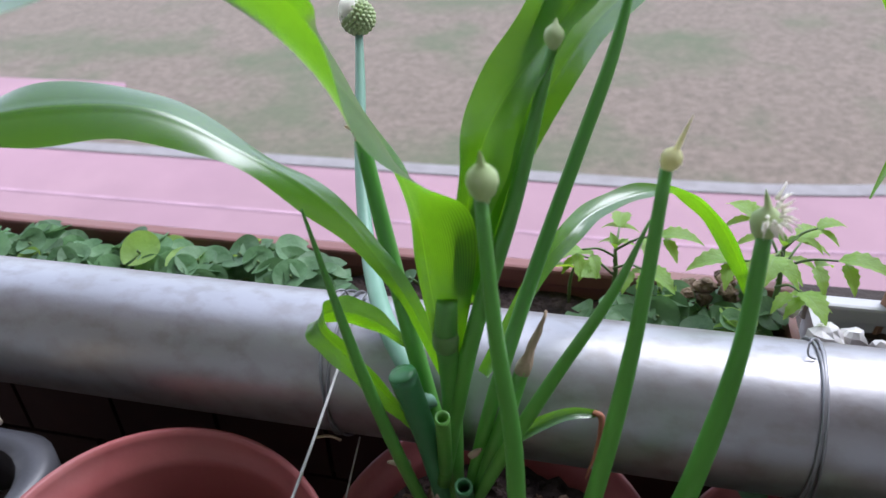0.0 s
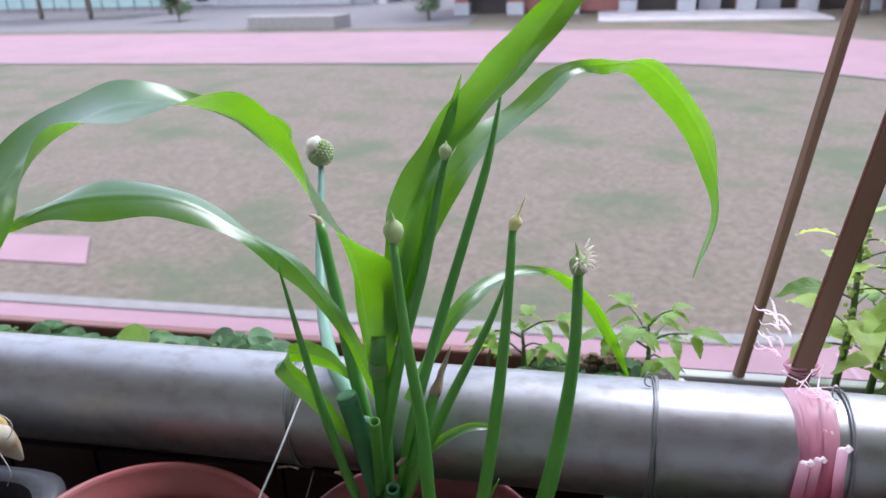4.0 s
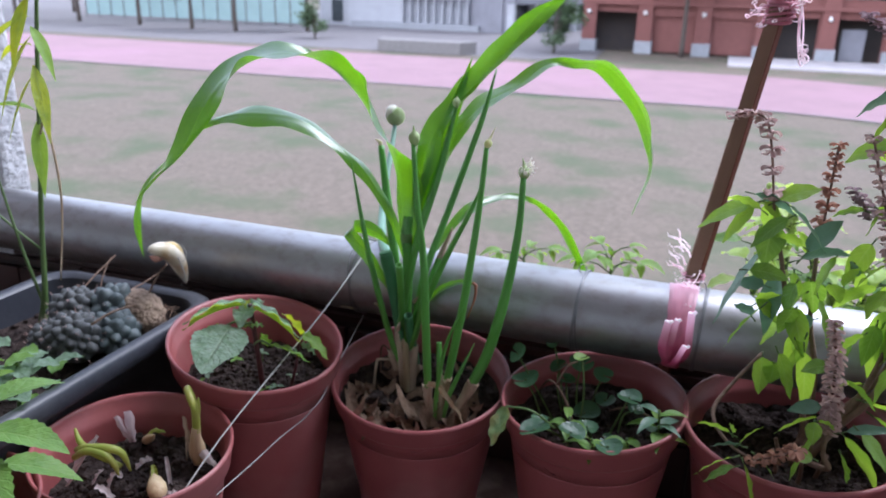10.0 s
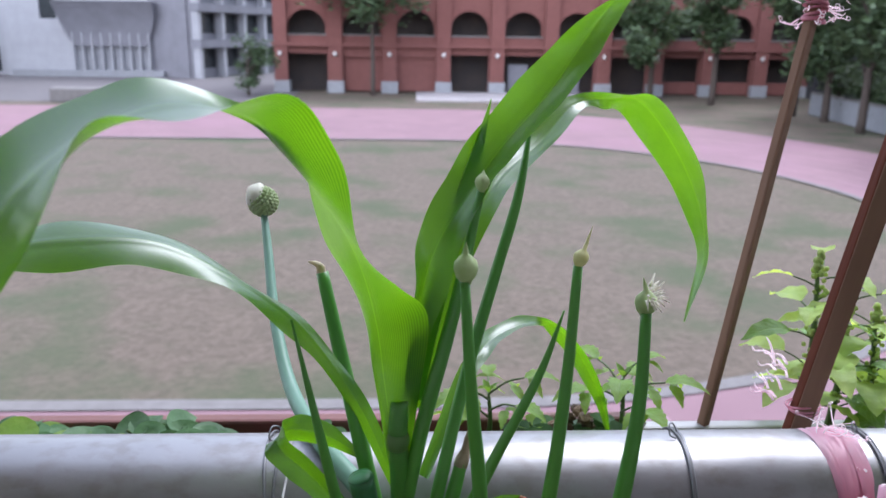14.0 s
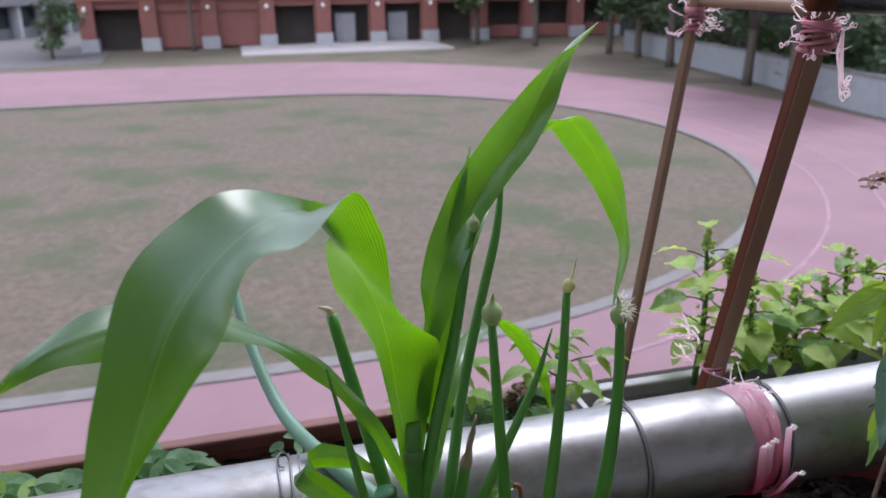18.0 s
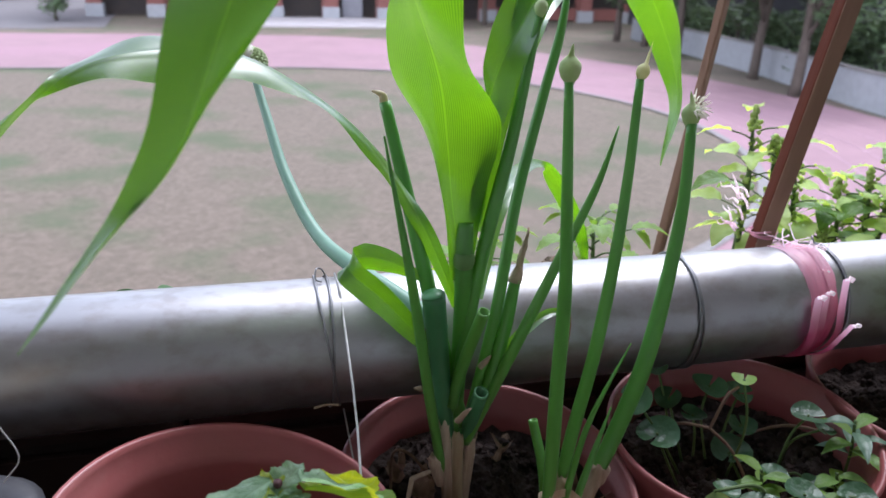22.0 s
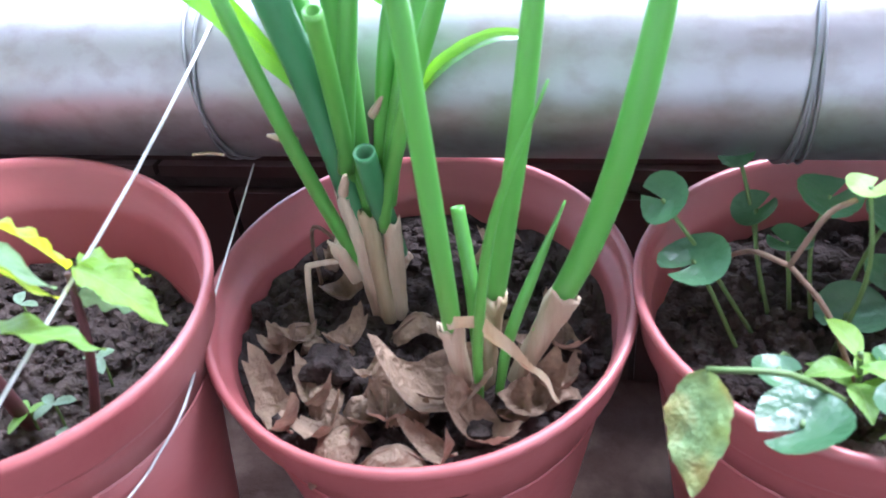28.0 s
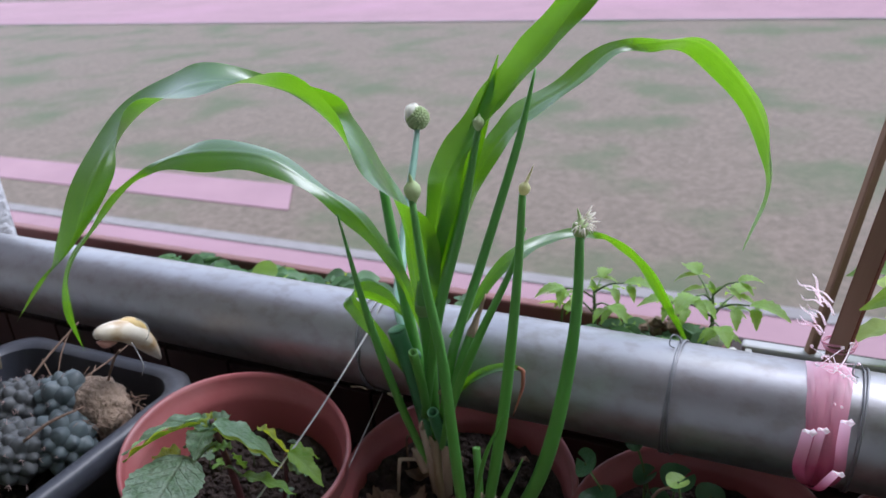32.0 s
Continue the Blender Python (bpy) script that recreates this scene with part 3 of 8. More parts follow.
def band(m, inner, outer, z):
    n = len(inner)
    m.add([(x, y, z) for x, y in inner] + [(x, y, z) for x, y in outer], [(i, i + 1, n + i + 1, n + i) for i in range(n - 1)])
    return m


def field():
    m = Mesh()
    g = 40
    vs = [(-1500 + 3000 * i / g, -300 + 2300 * j / g, GROUND) for j in range(g + 1) for i in range(g + 1)]
    m.add(vs, [(j * (g + 1) + i, j * (g + 1) + i + 1, (j + 1) * (g + 1) + i + 1, (j + 1) * (g + 1) + i) for j in range(g) for i in range(g)])
    solid("ground", m, GRASS, "dry patchy brown and green playing field", "ground", kind="structure")
    m = band(Mesh(), oval(14.0, 13.9, 13.9), oval(21.8, 29.5, 19.5), GROUND + 0.03)
    solid("running_track", m, PINKTRACK, "faded pink running track bending round the field", "track", kind="structure")
    m = band(Mesh(), oval(13.75, 13.65, 13.6), oval(14.0, 13.9, 13.9), GROUND + 0.05)
    solid("kerb", m, KERB, "pale concrete kerb along the inner edge of the track", "kerb", kind="structure")
    m = Mesh()
    for k in range(1, 6):
        a = 14.0 + 1.22 * k
        band(m, oval(a, a, a), oval(a + 0.06, a + 0.06, a + 0.06), GROUND + 0.04)
    for x, dx in ((3.4, 0.7), (6.1, 0.5)):
        m.add([(x, 9.1, GROUND + 0.04), (x + 0.06, 9.1, GROUND + 0.04), (x + dx + 0.06, 4.6, GROUND + 0.04), (x + dx, 4.6, GROUND + 0.04)], [(0, 1, 2, 3)])
    solid("lane_lines", m, LINE, "thin faded white lane lines on the track", "line", kind="structure")
    m = prism(Mesh(), [(-150, 10.75), (-8.7, 10.75), (-9.5, 12.05), (-150, 12.05)], GROUND, GROUND + 0.03)
    solid("runway", m, PINKTRACK, "narrow pink long-jump runway in the grass", "track", kind="structure")
    m = prism(Mesh(), [(-150, 55.5), (-12.5, 55.5), (-12.5, 130), (-150, 130)], GROUND, GROUND + 0.02)
    solid("pavement", m, PAVING, "grey paved path behind the running track", "pavement", kind="structure")
    m = prism(Mesh(), [(-15.5, 55.5), (-9, 57.0), (-14.5, 130), (-26, 130)], GROUND, GROUND + 0.035)
    solid("lane", m, PAVING, "grey asphalt lane between the buildings", "road", kind="structure")
    m = prism(Mesh(), [(0.4, 58.6), (16.5, 58.6), (16.5, 66.8), (0.4, 66.8)], GROUND, GROUND + 0.14)
    solid("forecourt", m, FORECOURT, "pale concrete forecourt before the brick building", "pavement", kind="structure")


pipe_rail()
field()


def parapet_tiles():
    """Brown glazed tiles on the inner face of the parapet, laid in two courses with open joints."""
    w, h = 0.096, 0.074
    shared = None
    m = Mesh()
    box(m, (0.0, -0.008, 0.0), (w - 0.004, 0.0, h - 0.004))
    shared = m.data("tile", TILE, False)
    for r in range(2):
        for k in range(34):
            ob = part("tile", shared, TILE, wall_p)
            ob.location = (-1.62 + w * k + (0.03 if r else 0.0), 0.054, 0.004 + h * r)
    m = Mesh()
    box(m, (0.0, -0.005, 0.0), (0.196, 0.06, 0.008))
    cap = m.data("coping_tile", TILE, False)
    for k in range(17):
        ob = part("coping_tile", cap, TILE, wall_p)
        ob.location = (-1.6 + 0.2 * k, 0.054, 0.158)


parapet_tiles()


# ---- far buildings and trees ----
def wall_with_openings(m, x0, x1, z0, z1, y0, y1, holes):
    """An upright slab between y0 and y1 with rectangular holes (x0, x1, z0, z1), made of blocks round them."""
    xs = sorted({x0, x1, *[h[0] for h in holes], *[h[1] for h in holes]})
    zs = sorted({z0, z1, *[h[2] for h in holes], *[h[3] for h in holes]})
    for a, b in zip(xs, xs[1:]):
        run = None
        for c, d in zip(zs, zs[1:]):
            cx, cz = (a + b) / 2, (c + d) / 2
            full = not any(h[0] < cx < h[1] and h[2] < cz < h[3] for h in holes)
            if full:
                run = (run[0], d) if run else (c, d)
            if run and (not full or d == zs[-1]):
                box(m, (a, y0, run[0]), (b, y1, run[1]))
                run = None
    return m


def brick_school():
    """The red brick school hall with an arcade, arched openings above, and grey plinths."""
    Y = 67.0
    t = thing("brick_building", (0, Y, GROUND), "red brick school building with arcade and arched upper openings", "building")
    bays = [-11.2 + 4.62 * k for k in range(12)]
    holes, arches = [], []
    for k, x in enumerate(bays[:-1]):
        a, b = x + 0.62, x + 4.0
        if k in (1, 2):
            holes.append((a, b, 0.0, 3.0))
        else:
            holes.append((a, b, 0.0, 3.25))
        holes.append((a + 0.1, b - 0.1, 4.55, 6.9))
        holes.append((a + 0.1, b - 0.1, 8.3, 10.2))
        arches.append((a + 0.1, b - 0.1))
    m = wall_with_openings(Mesh(), bays[0] - 0.5, bays[-1] + 0.9, 0.0, 11.6, 0.0, 0.55, holes)
    part("wall", m, REDBRICK, t, smooth=False)
    # Added wall and gallery floor, coloured dark to stand for indoor shade.
    part("inner_wall", box(Mesh(), (bays[0] - 0.4, 2.6, 0.0), (bays[-1] + 0.8, 2.8, 11.5)), RECESS_SHADE, t, "added inner wall coloured dark to stand for the arcade's shade", smooth=False)
    part("gallery_floor", box(Mesh(), (bays[0] - 0.4, 0.56, 3.6), (bays[-1] + 0.8, 2.6, 3.9)), RECESS_SHADE, t, smooth=False)
    part("roof", box(Mesh(), (bays[0] - 0.6, -0.5, 11.61), (bays[-1] + 1.0, 14.0, 11.9)), ROOFTILE, t, smooth=False)
    for a, b in arches:
        # the round head over each upper opening, with the brick spandrels beside it
        m = Mesh()
        n = 10
        c, r = (a + b) / 2, (b - a) / 2
        vs, fs = [], []
        for s in range(n + 1):
            w = math.pi * s / n
            x = c - r * math.cos(w)
            z = 6.9 - 1.5 + 1.47 * math.sin(w)
            vs += [(x, -0.06, z), (x, -0.06, 6.94), (x, 0.3, z), (x, 0.3, 6.94)]
        for s in range(n):
            i = 4 * s
            fs += [(i, i + 4, i + 5, i + 1), (i, i + 2, i + 6, i + 4)]
        m.add(vs, fs)
        part("arch_head", m, REDBRICK, t, smooth=False)
        part("balustrade", box(Mesh(), (a, -0.02, 4.2), (b, 0.2, 4.75)), REDBRICK, t, smooth=False)
        part("sill", box(Mesh(), (a - 0.1, -0.12, 4.75), (b + 0.1, 0.25, 4.87)), KERB, t, smooth=False)
    for k, x in enumerate(bays):
        w0, w1 = x - 0.38 + (0.0 if k else 0.1), x + 0.45
        part("pier", box(Mesh(), (w0 - 0.1, -0.42, 0.0), (w1 + 0.25, 0.0, 11.6)), REDBRICK, t, smooth=False)
        part("plinth", box(Mesh(), (w0 - 0.22, -0.56, 0.0), (w1 + 0.36, 0.7, 1.0)), PLINTH, t, smooth=False)
        m = Mesh()
        blob(m, (x + 0.1, -0.55, 3.25), (0.17, 0.14, 0.2), 5, 8)
        part("wall_lamp", m, STONE_W, t)
    part("string_course", box(Mesh(), (bays[0] - 0.6, -0.5, 3.85), (bays[-1] + 1, 0.0, 4.15)), REDBRICK, t, smooth=False)
    part("floor_slab", box(Mesh(), (bays[0] - 0.4, 0.55, 3.6), (bays[-1] + 0.8, 9.0, 3.9)), PLASTER, t, smooth=False)
    part("upper_slab", box(Mesh(), (bays[0] - 0.4, 0.55, 7.4), (bays[-1] + 0.8, 9.0, 7.7)), PLASTER, t, smooth=False)
    part("roof", box(Mesh(), (bays[0] - 1.0, -1.0, 11.6), (bays[-1] + 1.4, 10.0, 12.1)), ROOFTILE, t, smooth=False)
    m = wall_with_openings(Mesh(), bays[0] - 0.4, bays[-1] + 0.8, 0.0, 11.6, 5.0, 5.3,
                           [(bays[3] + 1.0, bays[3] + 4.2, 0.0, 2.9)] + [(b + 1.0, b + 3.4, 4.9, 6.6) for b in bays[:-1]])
    part("inner_wall", m, RECESS_SHADE, t, smooth=False)
    for k in (1, 2, 7, 8, 9):
        x = bays[k]
        part("infill_panel", box(Mesh(), (x + 0.6, 0.3, 0.15), (x + 4.05, 0.42, 3.0 if k < 3 else 1.2)), REDBRICK, t, smooth=False)
    for k in (4, 5):
        x = bays[k]
        part("door", box(Mesh(), (x + 1.2, 0.8, 0.1), (x + 2.9, 0.9, 2.5)), GREYWALL, t, smooth=False)
    part("side_wall", box(Mesh(), (bays[0] - 0.5, 0.55, 0.0), (bays[0], 9.0, 11.6)), REDBRICK, t, smooth=False)
    part("side_wall", box(Mesh(), (bays[-1] + 0.4, 0.55, 0.0), (bays[-1] + 0.9, 9.0, 11.6)), REDBRICK, t, smooth=False)
    return t


def white_hall():
    Y = 86.0
    t = thing("white_hall", (-43.6, Y, GROUND), "white hall with a curved grey concrete stage canopy", "building")
    m = wall_with_openings(Mesh(), 0.0, 20.0, 0.0, 13.0, 0.0, 0.4, [(4.0, 5.7, 6.0, 8.4)])
    part("wall", m, WHITEWALL, t, smooth=False)
    part("window", box(Mesh(), (4.0, 0.2, 6.0), (5.7, 0.3, 8.4)), DARKGLASS, t, smooth=False)
    m = Mesh()
    n, vs, fs = 12, [], []
    for s in range(n + 1):
        u = s / n
        z = 3.2 + 4.6 * u
        inset = 1.4 * (1 - u) ** 2
        out = -0.6 - 1.6 * u ** 2
        vs += [(6.2 + inset, out, z), (16.5 - inset, out, z), (6.2 + inset, 0.0, z), (16.5 - inset, 0.0, z)]
    for s in range(n):
        i = 4 * s
        fs += [(i, i + 1, i + 5, i + 4), (i, i + 4, i + 6, i + 2), (i + 1, i + 3, i + 7, i + 5)]
    fs += [(4 * n, 4 * n + 1, 4 * n + 3, 4 * n + 2), (0, 2, 3, 1)]
    m.add(vs, fs)
    part("canopy", m, GREYWALL, t, smooth=False)
    for k in range(9):
        x = 7.4 + k * 1.0
        part("fin", box(Mesh(), (x, -0.75, 0.6), (x + 0.14, -0.1, 5.2)), WHITEWALL, t, smooth=False)
    part("stage", box(Mesh(), (1.0, -1.2, 0.0), (17.0, -0.02, 0.7)), PLINTH, t, smooth=False)
    part("side_block", box(Mesh(), (-4.6, 1.5, 0.0), (-0.02, 9.0, 13.0)), WHITEWALL, t, smooth=False)
    for z in (0.4, 4.6, 8.6):
        part("doorway", box(Mesh(), (-2.9, 1.42, z), (-1.4, 1.49, z + 2.6)), DARKGLASS, t, smooth=False)
    part("roof", box(Mesh(), (-5.0, -0.5, 13.0), (20.5, 10.0, 13.4)), PLINTH, t, smooth=False)
    t = thing("grey_classroom_block", (-23.2, 84.0, GROUND), "long grey classroom block with rows of windows", "building")
    turn = Matrix.Rotation(radians(62), 3, "Z")
    holes = []
    for f in range(3):
        for k in range(8):
            holes.append((1.2 + 4.2 * k, 4.4 + 4.2 * k, 1.0 + 3.7 * f, 3.1 + 3.7 * f))
    m = wall_with_openings(Mesh(), 0.0, 36.0, 0.0, 12.5, 0.0, 0.3, holes)
    part("wall", m, GREYWALL, t, smooth=False)
    for h in holes:
        part("window", box(Mesh(), (h[0], 0.35, h[2]), (h[1], 0.42, h[3])), DARKGLASS, t, smooth=False)
    for k in range(9):
        part("pillar", box(Mesh(), (0.1 + 4.2 * k, -0.9, 0.0), (0.6 + 4.2 * k, 0.0, 12.5)), WHITEWALL, t, smooth=False)
    for f in range(1, 4):
        part("balcony_slab", box(Mesh(), (0.0, -1.1, 3.7 * f - 0.5), (36.0, 0.0, 3.7 * f + 0.35)), GREYWALL, t, smooth=False)
    part("body", box(Mesh(), (0.0, 0.5, 0.0), (36.0, 9.0, 12.5)), GREYWALL, t, smooth=False)
    t.rotation_euler = (0, 0, radians(68))


def low_stage():
    m = Mesh()
    prism(m, [(-25.4, 55.0), (-18.6, 55.0), (-18.0, 57.2), (-25.9, 57.2)], GROUND, GROUND + 0.95)
    solid("concrete_stand", m, KERB, "low grey concrete reviewing stand beside the track", "stand", bevel=0.05)


def court_fence():
    t = thing("court_fence", (-78, 80, GROUND), "pale green mesh screen on posts round the ball court", "fence")
    for k in range(17):
        m = Mesh()
        tube(m, [(2.0 * k, 0, 0), (2.0 * k, 0, 2.4), (2.0 * k, 0, 4.8)], [0.06], 2, 6)
        part("post", m, TRUNK, t)
        if k < 16:
            part("screen", box(Mesh(), (2.0 * k + 0.08, 0.02, 0.35), (2.0 * k + 1.92, 0.06, 4.5)), COURT, t, smooth=False)
    part("top_rail", box(Mesh(), (0.0, -0.03, 4.5), (32.0, 0.0, 4.6)), GREYWALL, t, smooth=False)


def boundary_wall():
    t = thing("boundary_wall", (0, 0, GROUND), "weathered pale concrete boundary wall beside the bend", "wall")
    pts = [(27.6, 52.0), (26.6, 43.7), (25.2, 33.0), (23.4, 24.9), (22.4, 17.0), (21.8, 6.0)]
    for (x0, y0), (x1, y1) in zip(pts, pts[1:]):
        d = V(x1 - x0, y1 - y0, 0)
        nrm = V(d.y, -d.x, 0).normalized() * -0.2
        m = prism(Mesh(), [(x0, y0), (x1, y1), (x1 + nrm.x, y1 + nrm.y), (x0 + nrm.x, y0 + nrm.y)][::-1], 0.0, 1.4)
        part("wall_panel", m, PLINTH, t, smooth=False)
        part("coping", prism(Mesh(), [(x0 - 0.05, y0), (x1 - 0.05, y1), (x1 + nrm.x * 1.4, y1 + nrm.y * 1.4), (x0 + nrm.x * 1.4, y0 + nrm.y * 1.4)][::-1], 1.4, 1.5), KERB, t, smooth=False)
    t = thing("town_house", (33.0, 40.0, GROUND), "dark grey houses behind the boundary wall", "building")
    for k, (x, y, w, h) in enumerate(((0, 0, 9, 9.0), (1.5, 14, 9, 12.0), (-3.0, -16, 8, 8.0), (4, 27, 12, 11.0))):
        part("wall", box(Mesh(), (x, y, 0), (x + w, y + 12, h)), DARKWALL, t, smooth=False)
        part("roof", box(Mesh(), (x - 0.4, y - 0.4, h), (x + w + 0.4, y + 12.4, h + 0.3)), ROOFTILE, t, smooth=False)
        for f in range(int(h // 3)):
            for j in range(3):
                part("window", box(Mesh(), (x - 0.06, y + 1.2 + 3.7 * j, 1.1 + 3.0 * f), (x - 0.01, y + 3.2 + 3.7 * j, 2.5 + 3.0 * f)), DARKGLASS, t, smooth=False)


def tree(at, height, spread, seed, trunk=0.16, low=0.35, lean=0.0, label="leafy tree with a dark trunk at the edge of the track", leafsize=0.28, count=900):
    rng = random.Random(seed)
    t = thing("tree", at, label, "tree", "trees round the field")
    m = Mesh()
    top = V(lean * height, 0, height * 0.72)
    tube(m, [(0, 0, -0.05), (lean * height * 0.3, rng.uniform(-.1, .1), height * 0.25), tuple(top * 0.75), tuple(top)], [trunk, trunk * 0.8, trunk * 0.55, trunk * 0.25], 10, 9)
    limbs = []
    for k in range(7):
        z = height * rng.uniform(low, 0.62)
        a = rng.uniform(0, 6.28)
        r = spread * rng.uniform(0.45, 0.85)
        base = V(lean * z, 0, z)
        end = base + V(r * math.cos(a), r * math.sin(a), height * rng.uniform(0.14, 0.32))
        mid = (base + end) / 2 + V(0, 0, height * 0.05)
        tube(m, [tuple(base), tuple(mid), tuple(end)], [trunk * 0.4, trunk * 0.28, trunk * 0.1], 6, 6)
        limbs += [mid, end, end]
    part("trunk", m, TRUNK, t)
    m = Mesh()
    centres = limbs + [top, top + V(0, 0, height * 0.15)]
    clumps = [(c + V(rng.gauss(0, .3), rng.gauss(0, .3), rng.gauss(0, .25)) * spread * 0.5, spread * rng.uniform(0.22, 0.42)) for c in centres for _ in range(2)]
    for _ in range(count):
        c, r = rng.choice(clumps)
        d = V(rng.gauss(0, 1), rng.gauss(0, 1), rng.gauss(0, 0.75))
        p = c + d.normalized() * r * rng.random() ** 0.4
        a, b = rng.uniform(0, 6.28), rng.uniform(-0.6, 0.6)
        u = V(math.cos(a) * math.cos(b), math.sin(a) * math.cos(b), math.sin(b))
        w = u.cross(V(rng.uniform(-1, 1), rng.uniform(-1, 1), 1)).normalized()
        s = leafsize * rng.uniform(0.6, 1.3)
        m.add([p - u * s, p - w * s * 0.45, p + u * s, p + w * s * 0.45], [(0, 1, 2, 3)])
    part("crown", m, CROWN, t, smooth=False)
    return t


def far_trees():
    for k, (x, y, h, s) in enumerate(((-60.8, 69.7, 8.5, 3.4), (-52.8, 68.2, 6.8, 2.4), (-47.1, 67.7, 8.8, 3.6), (-70.0, 70.5, 8.8, 3.6), (-80.0, 71.0, 8.6, 3.6), (-62.0, 84.0, 9.0, 3.6), (-41.5, 72.5, 7.4, 2.8), (-88.0, 88.0, 11.0, 4.5), (-74.0, 92.0, 11.5, 4.8), (-63.0, 93.0, 11.0, 4.6), (-54.0, 92.0, 11.0, 4.4), (-100.0, 90.0, 11.5, 4.8))):
        tree((x, y, GROUND), h * 1.3, s * 1.3, 10 + k, trunk=0.24, low=0.3, leafsize=0.34, count=2600)
    tree((-35.6, 63.5, GROUND), 3.8, 1.6, 31, trunk=0.1, low=0.12, label="small round bushy tree beside the paved path", leafsize=0.2, count=900)
    tree((-13.0, 62.2, GROUND), 4.8, 1.9, 32, trunk=0.13, low=0.12, label="small bushy tree at the corner of the lane", leafsize=0.22, count=1300)
    tree((-3.2, 64.6, GROUND), 11.5, 4.6, 33, trunk=0.22, low=0.38, label="slim tree before the brick building", leafsize=0.32, count=2400)
    for k, (x, y, h) in enumerate(((23.1, 58.2, 10), (25.6, 50.3, 10), (26.0, 46.9, 9), (25.0, 41.2, 9.5), (24.1, 32.5, 9), (27.5, 37.5, 9), (19.6, 62.5, 9), (22.6, 27.5, 8.5))):
        tree((x, y, GROUND), h, 3.2, 50 + k, trunk=0.26, low=0.24, lean=0.05 if k == 4 else 0.0, label="dark tree beside the boundary wall", count=3400)


    rng = random.Random(71)
    pts = [(29.2, 52.0), (28.2, 43.7), (26.8, 33.0), (25.0, 24.9), (24.0, 17.0)]
    for k in range(12):
        u = k / 12 * (len(pts) - 1)
        i = int(u)
        x, y = (pts[i][j] + (pts[i + 1][j] - pts[i][j]) * (u - i) for j in (0, 1))
        tree((x + rng.uniform(0, 1.2), y, GROUND), rng.uniform(2.6, 4.2), rng.uniform(1.6, 2.2), 300 + k, trunk=0.08, low=0.1, label="dark leafy shrub behind the boundary wall", leafsize=0.2, count=1100)


brick_school()
white_hall()
low_stage()
court_fence()
boundary_wall()
far_trees()


# ---- pots ----
def pot(name, rim, normal, R, label, soil_depth=0.03, soil_seed=1.0, group="red plastic pots on the ledge", H=None):
    """A turned plastic pot standing on the ledge, its rim a little tilted."""
    cx, cy, top = rim
    h = top
    t = thing(name, (cx, cy, 0.0), label, "flower pot", group)
    nx, ny = normal

    def shape(x, y, z):
        k = max(0.0, z / top) ** 2
        return x, y, z - (nx * x + ny * y) * k

    body = [(0.0, 0.002), (0.66 * R, 0.002), (0.67 * R, 0.006), (0.70 * R, 0.03), (0.865 * R, h - 0.0500), (0.866 * R, h - 0.0492), (0.853 * R, h - 0.0489), (0.853 * R, h - 0.0480), (0.868 * R, h - 0.0477), (0.895 * R, h - 0.0285)]
    rim_p = [(0.895 * R, h - 0.0285), (0.94 * R, h - 0.0265), (0.955 * R, h - 0.024), (0.985 * R, h - 0.006), (0.998 * R, h - 0.003), (1.0 * R, h - 0.001), (0.99 * R, h + 0.0015), (0.965 * R, h + 0.001), (0.95 * R, h - 0.002),
             (0.935 * R, h - 0.010), (0.925 * R, h - 0.0105), (0.92 * R, h - 0.014), (0.91 * R, h - 0.0145), (0.90 * R, h - 0.022), (0.885 * R, h - 0.032), (0.80 * R, h - 0.08)]
    part("body", lathe(Mesh(), body, 64, (0, 0, 0), shape), TERRA, t)
    part("rim", lathe(Mesh(), rim_p, 64, (0, 0, 0), shape), TERRA, t, "rolled plastic rim scuffed paler than the body")
    m = Mesh()
    n, seg = 26, 72
    verts, faces = [], []
    rs = (0.893 - 0.085 * (soil_depth + 0.004 - 0.032) / 0.048) * R
    for i in range(n + 1):
        for s in range(seg):
            w = 2 * math.pi * s / seg
            r = rs * i / n
            x, y = r * math.cos(w), r * math.sin(w)
            z = h - soil_depth + 0.010 * noise.noise(V(x * 26, y * 26, soil_seed)) + 0.006 * noise.noise(V(x * 90, y * 90, soil_seed)) + 0.0045 * noise.noise(V(x * 240, y * 240, soil_seed))
            verts.append((x, y, z - (nx * x + ny * y) * 0.8))
    for i in range(n):
        for s in range(seg):
            s2 = (s + 1) % seg
            faces.append((i * seg + s, (i + 1) * seg + s, (i + 1) * seg + s2, i * seg + s2))
    m.add(verts, faces)
    rng = random.Random(soil_seed)
    for _ in range(420):
        a, r = rng.uniform(0, 6.28), rs * math.sqrt(rng.random()) * 0.95
        x, y = r * math.cos(a), r * math.sin(a)
        k = rng.uniform(0.0012, 0.004) * (1.7 if rng.random() < 0.1 else 1)
        blob(m, (x, y, h - soil_depth + 0.010 * noise.noise(V(x * 26, y * 26, soil_seed)) - (nx * x + ny * y) * 0.8 + k * 0.3), (k, k * rng.uniform(0.7, 1.2), k * 0.8), 4, 6, 0.5, None, rng.random() * 9)
    s = tagged(part("potting_soil", m, SOIL, None, smooth=False), "dark crumbly potting soil filling a red pot", "soil", kind="stuff")
    s.location = (cx, cy, 0.0)
    return t


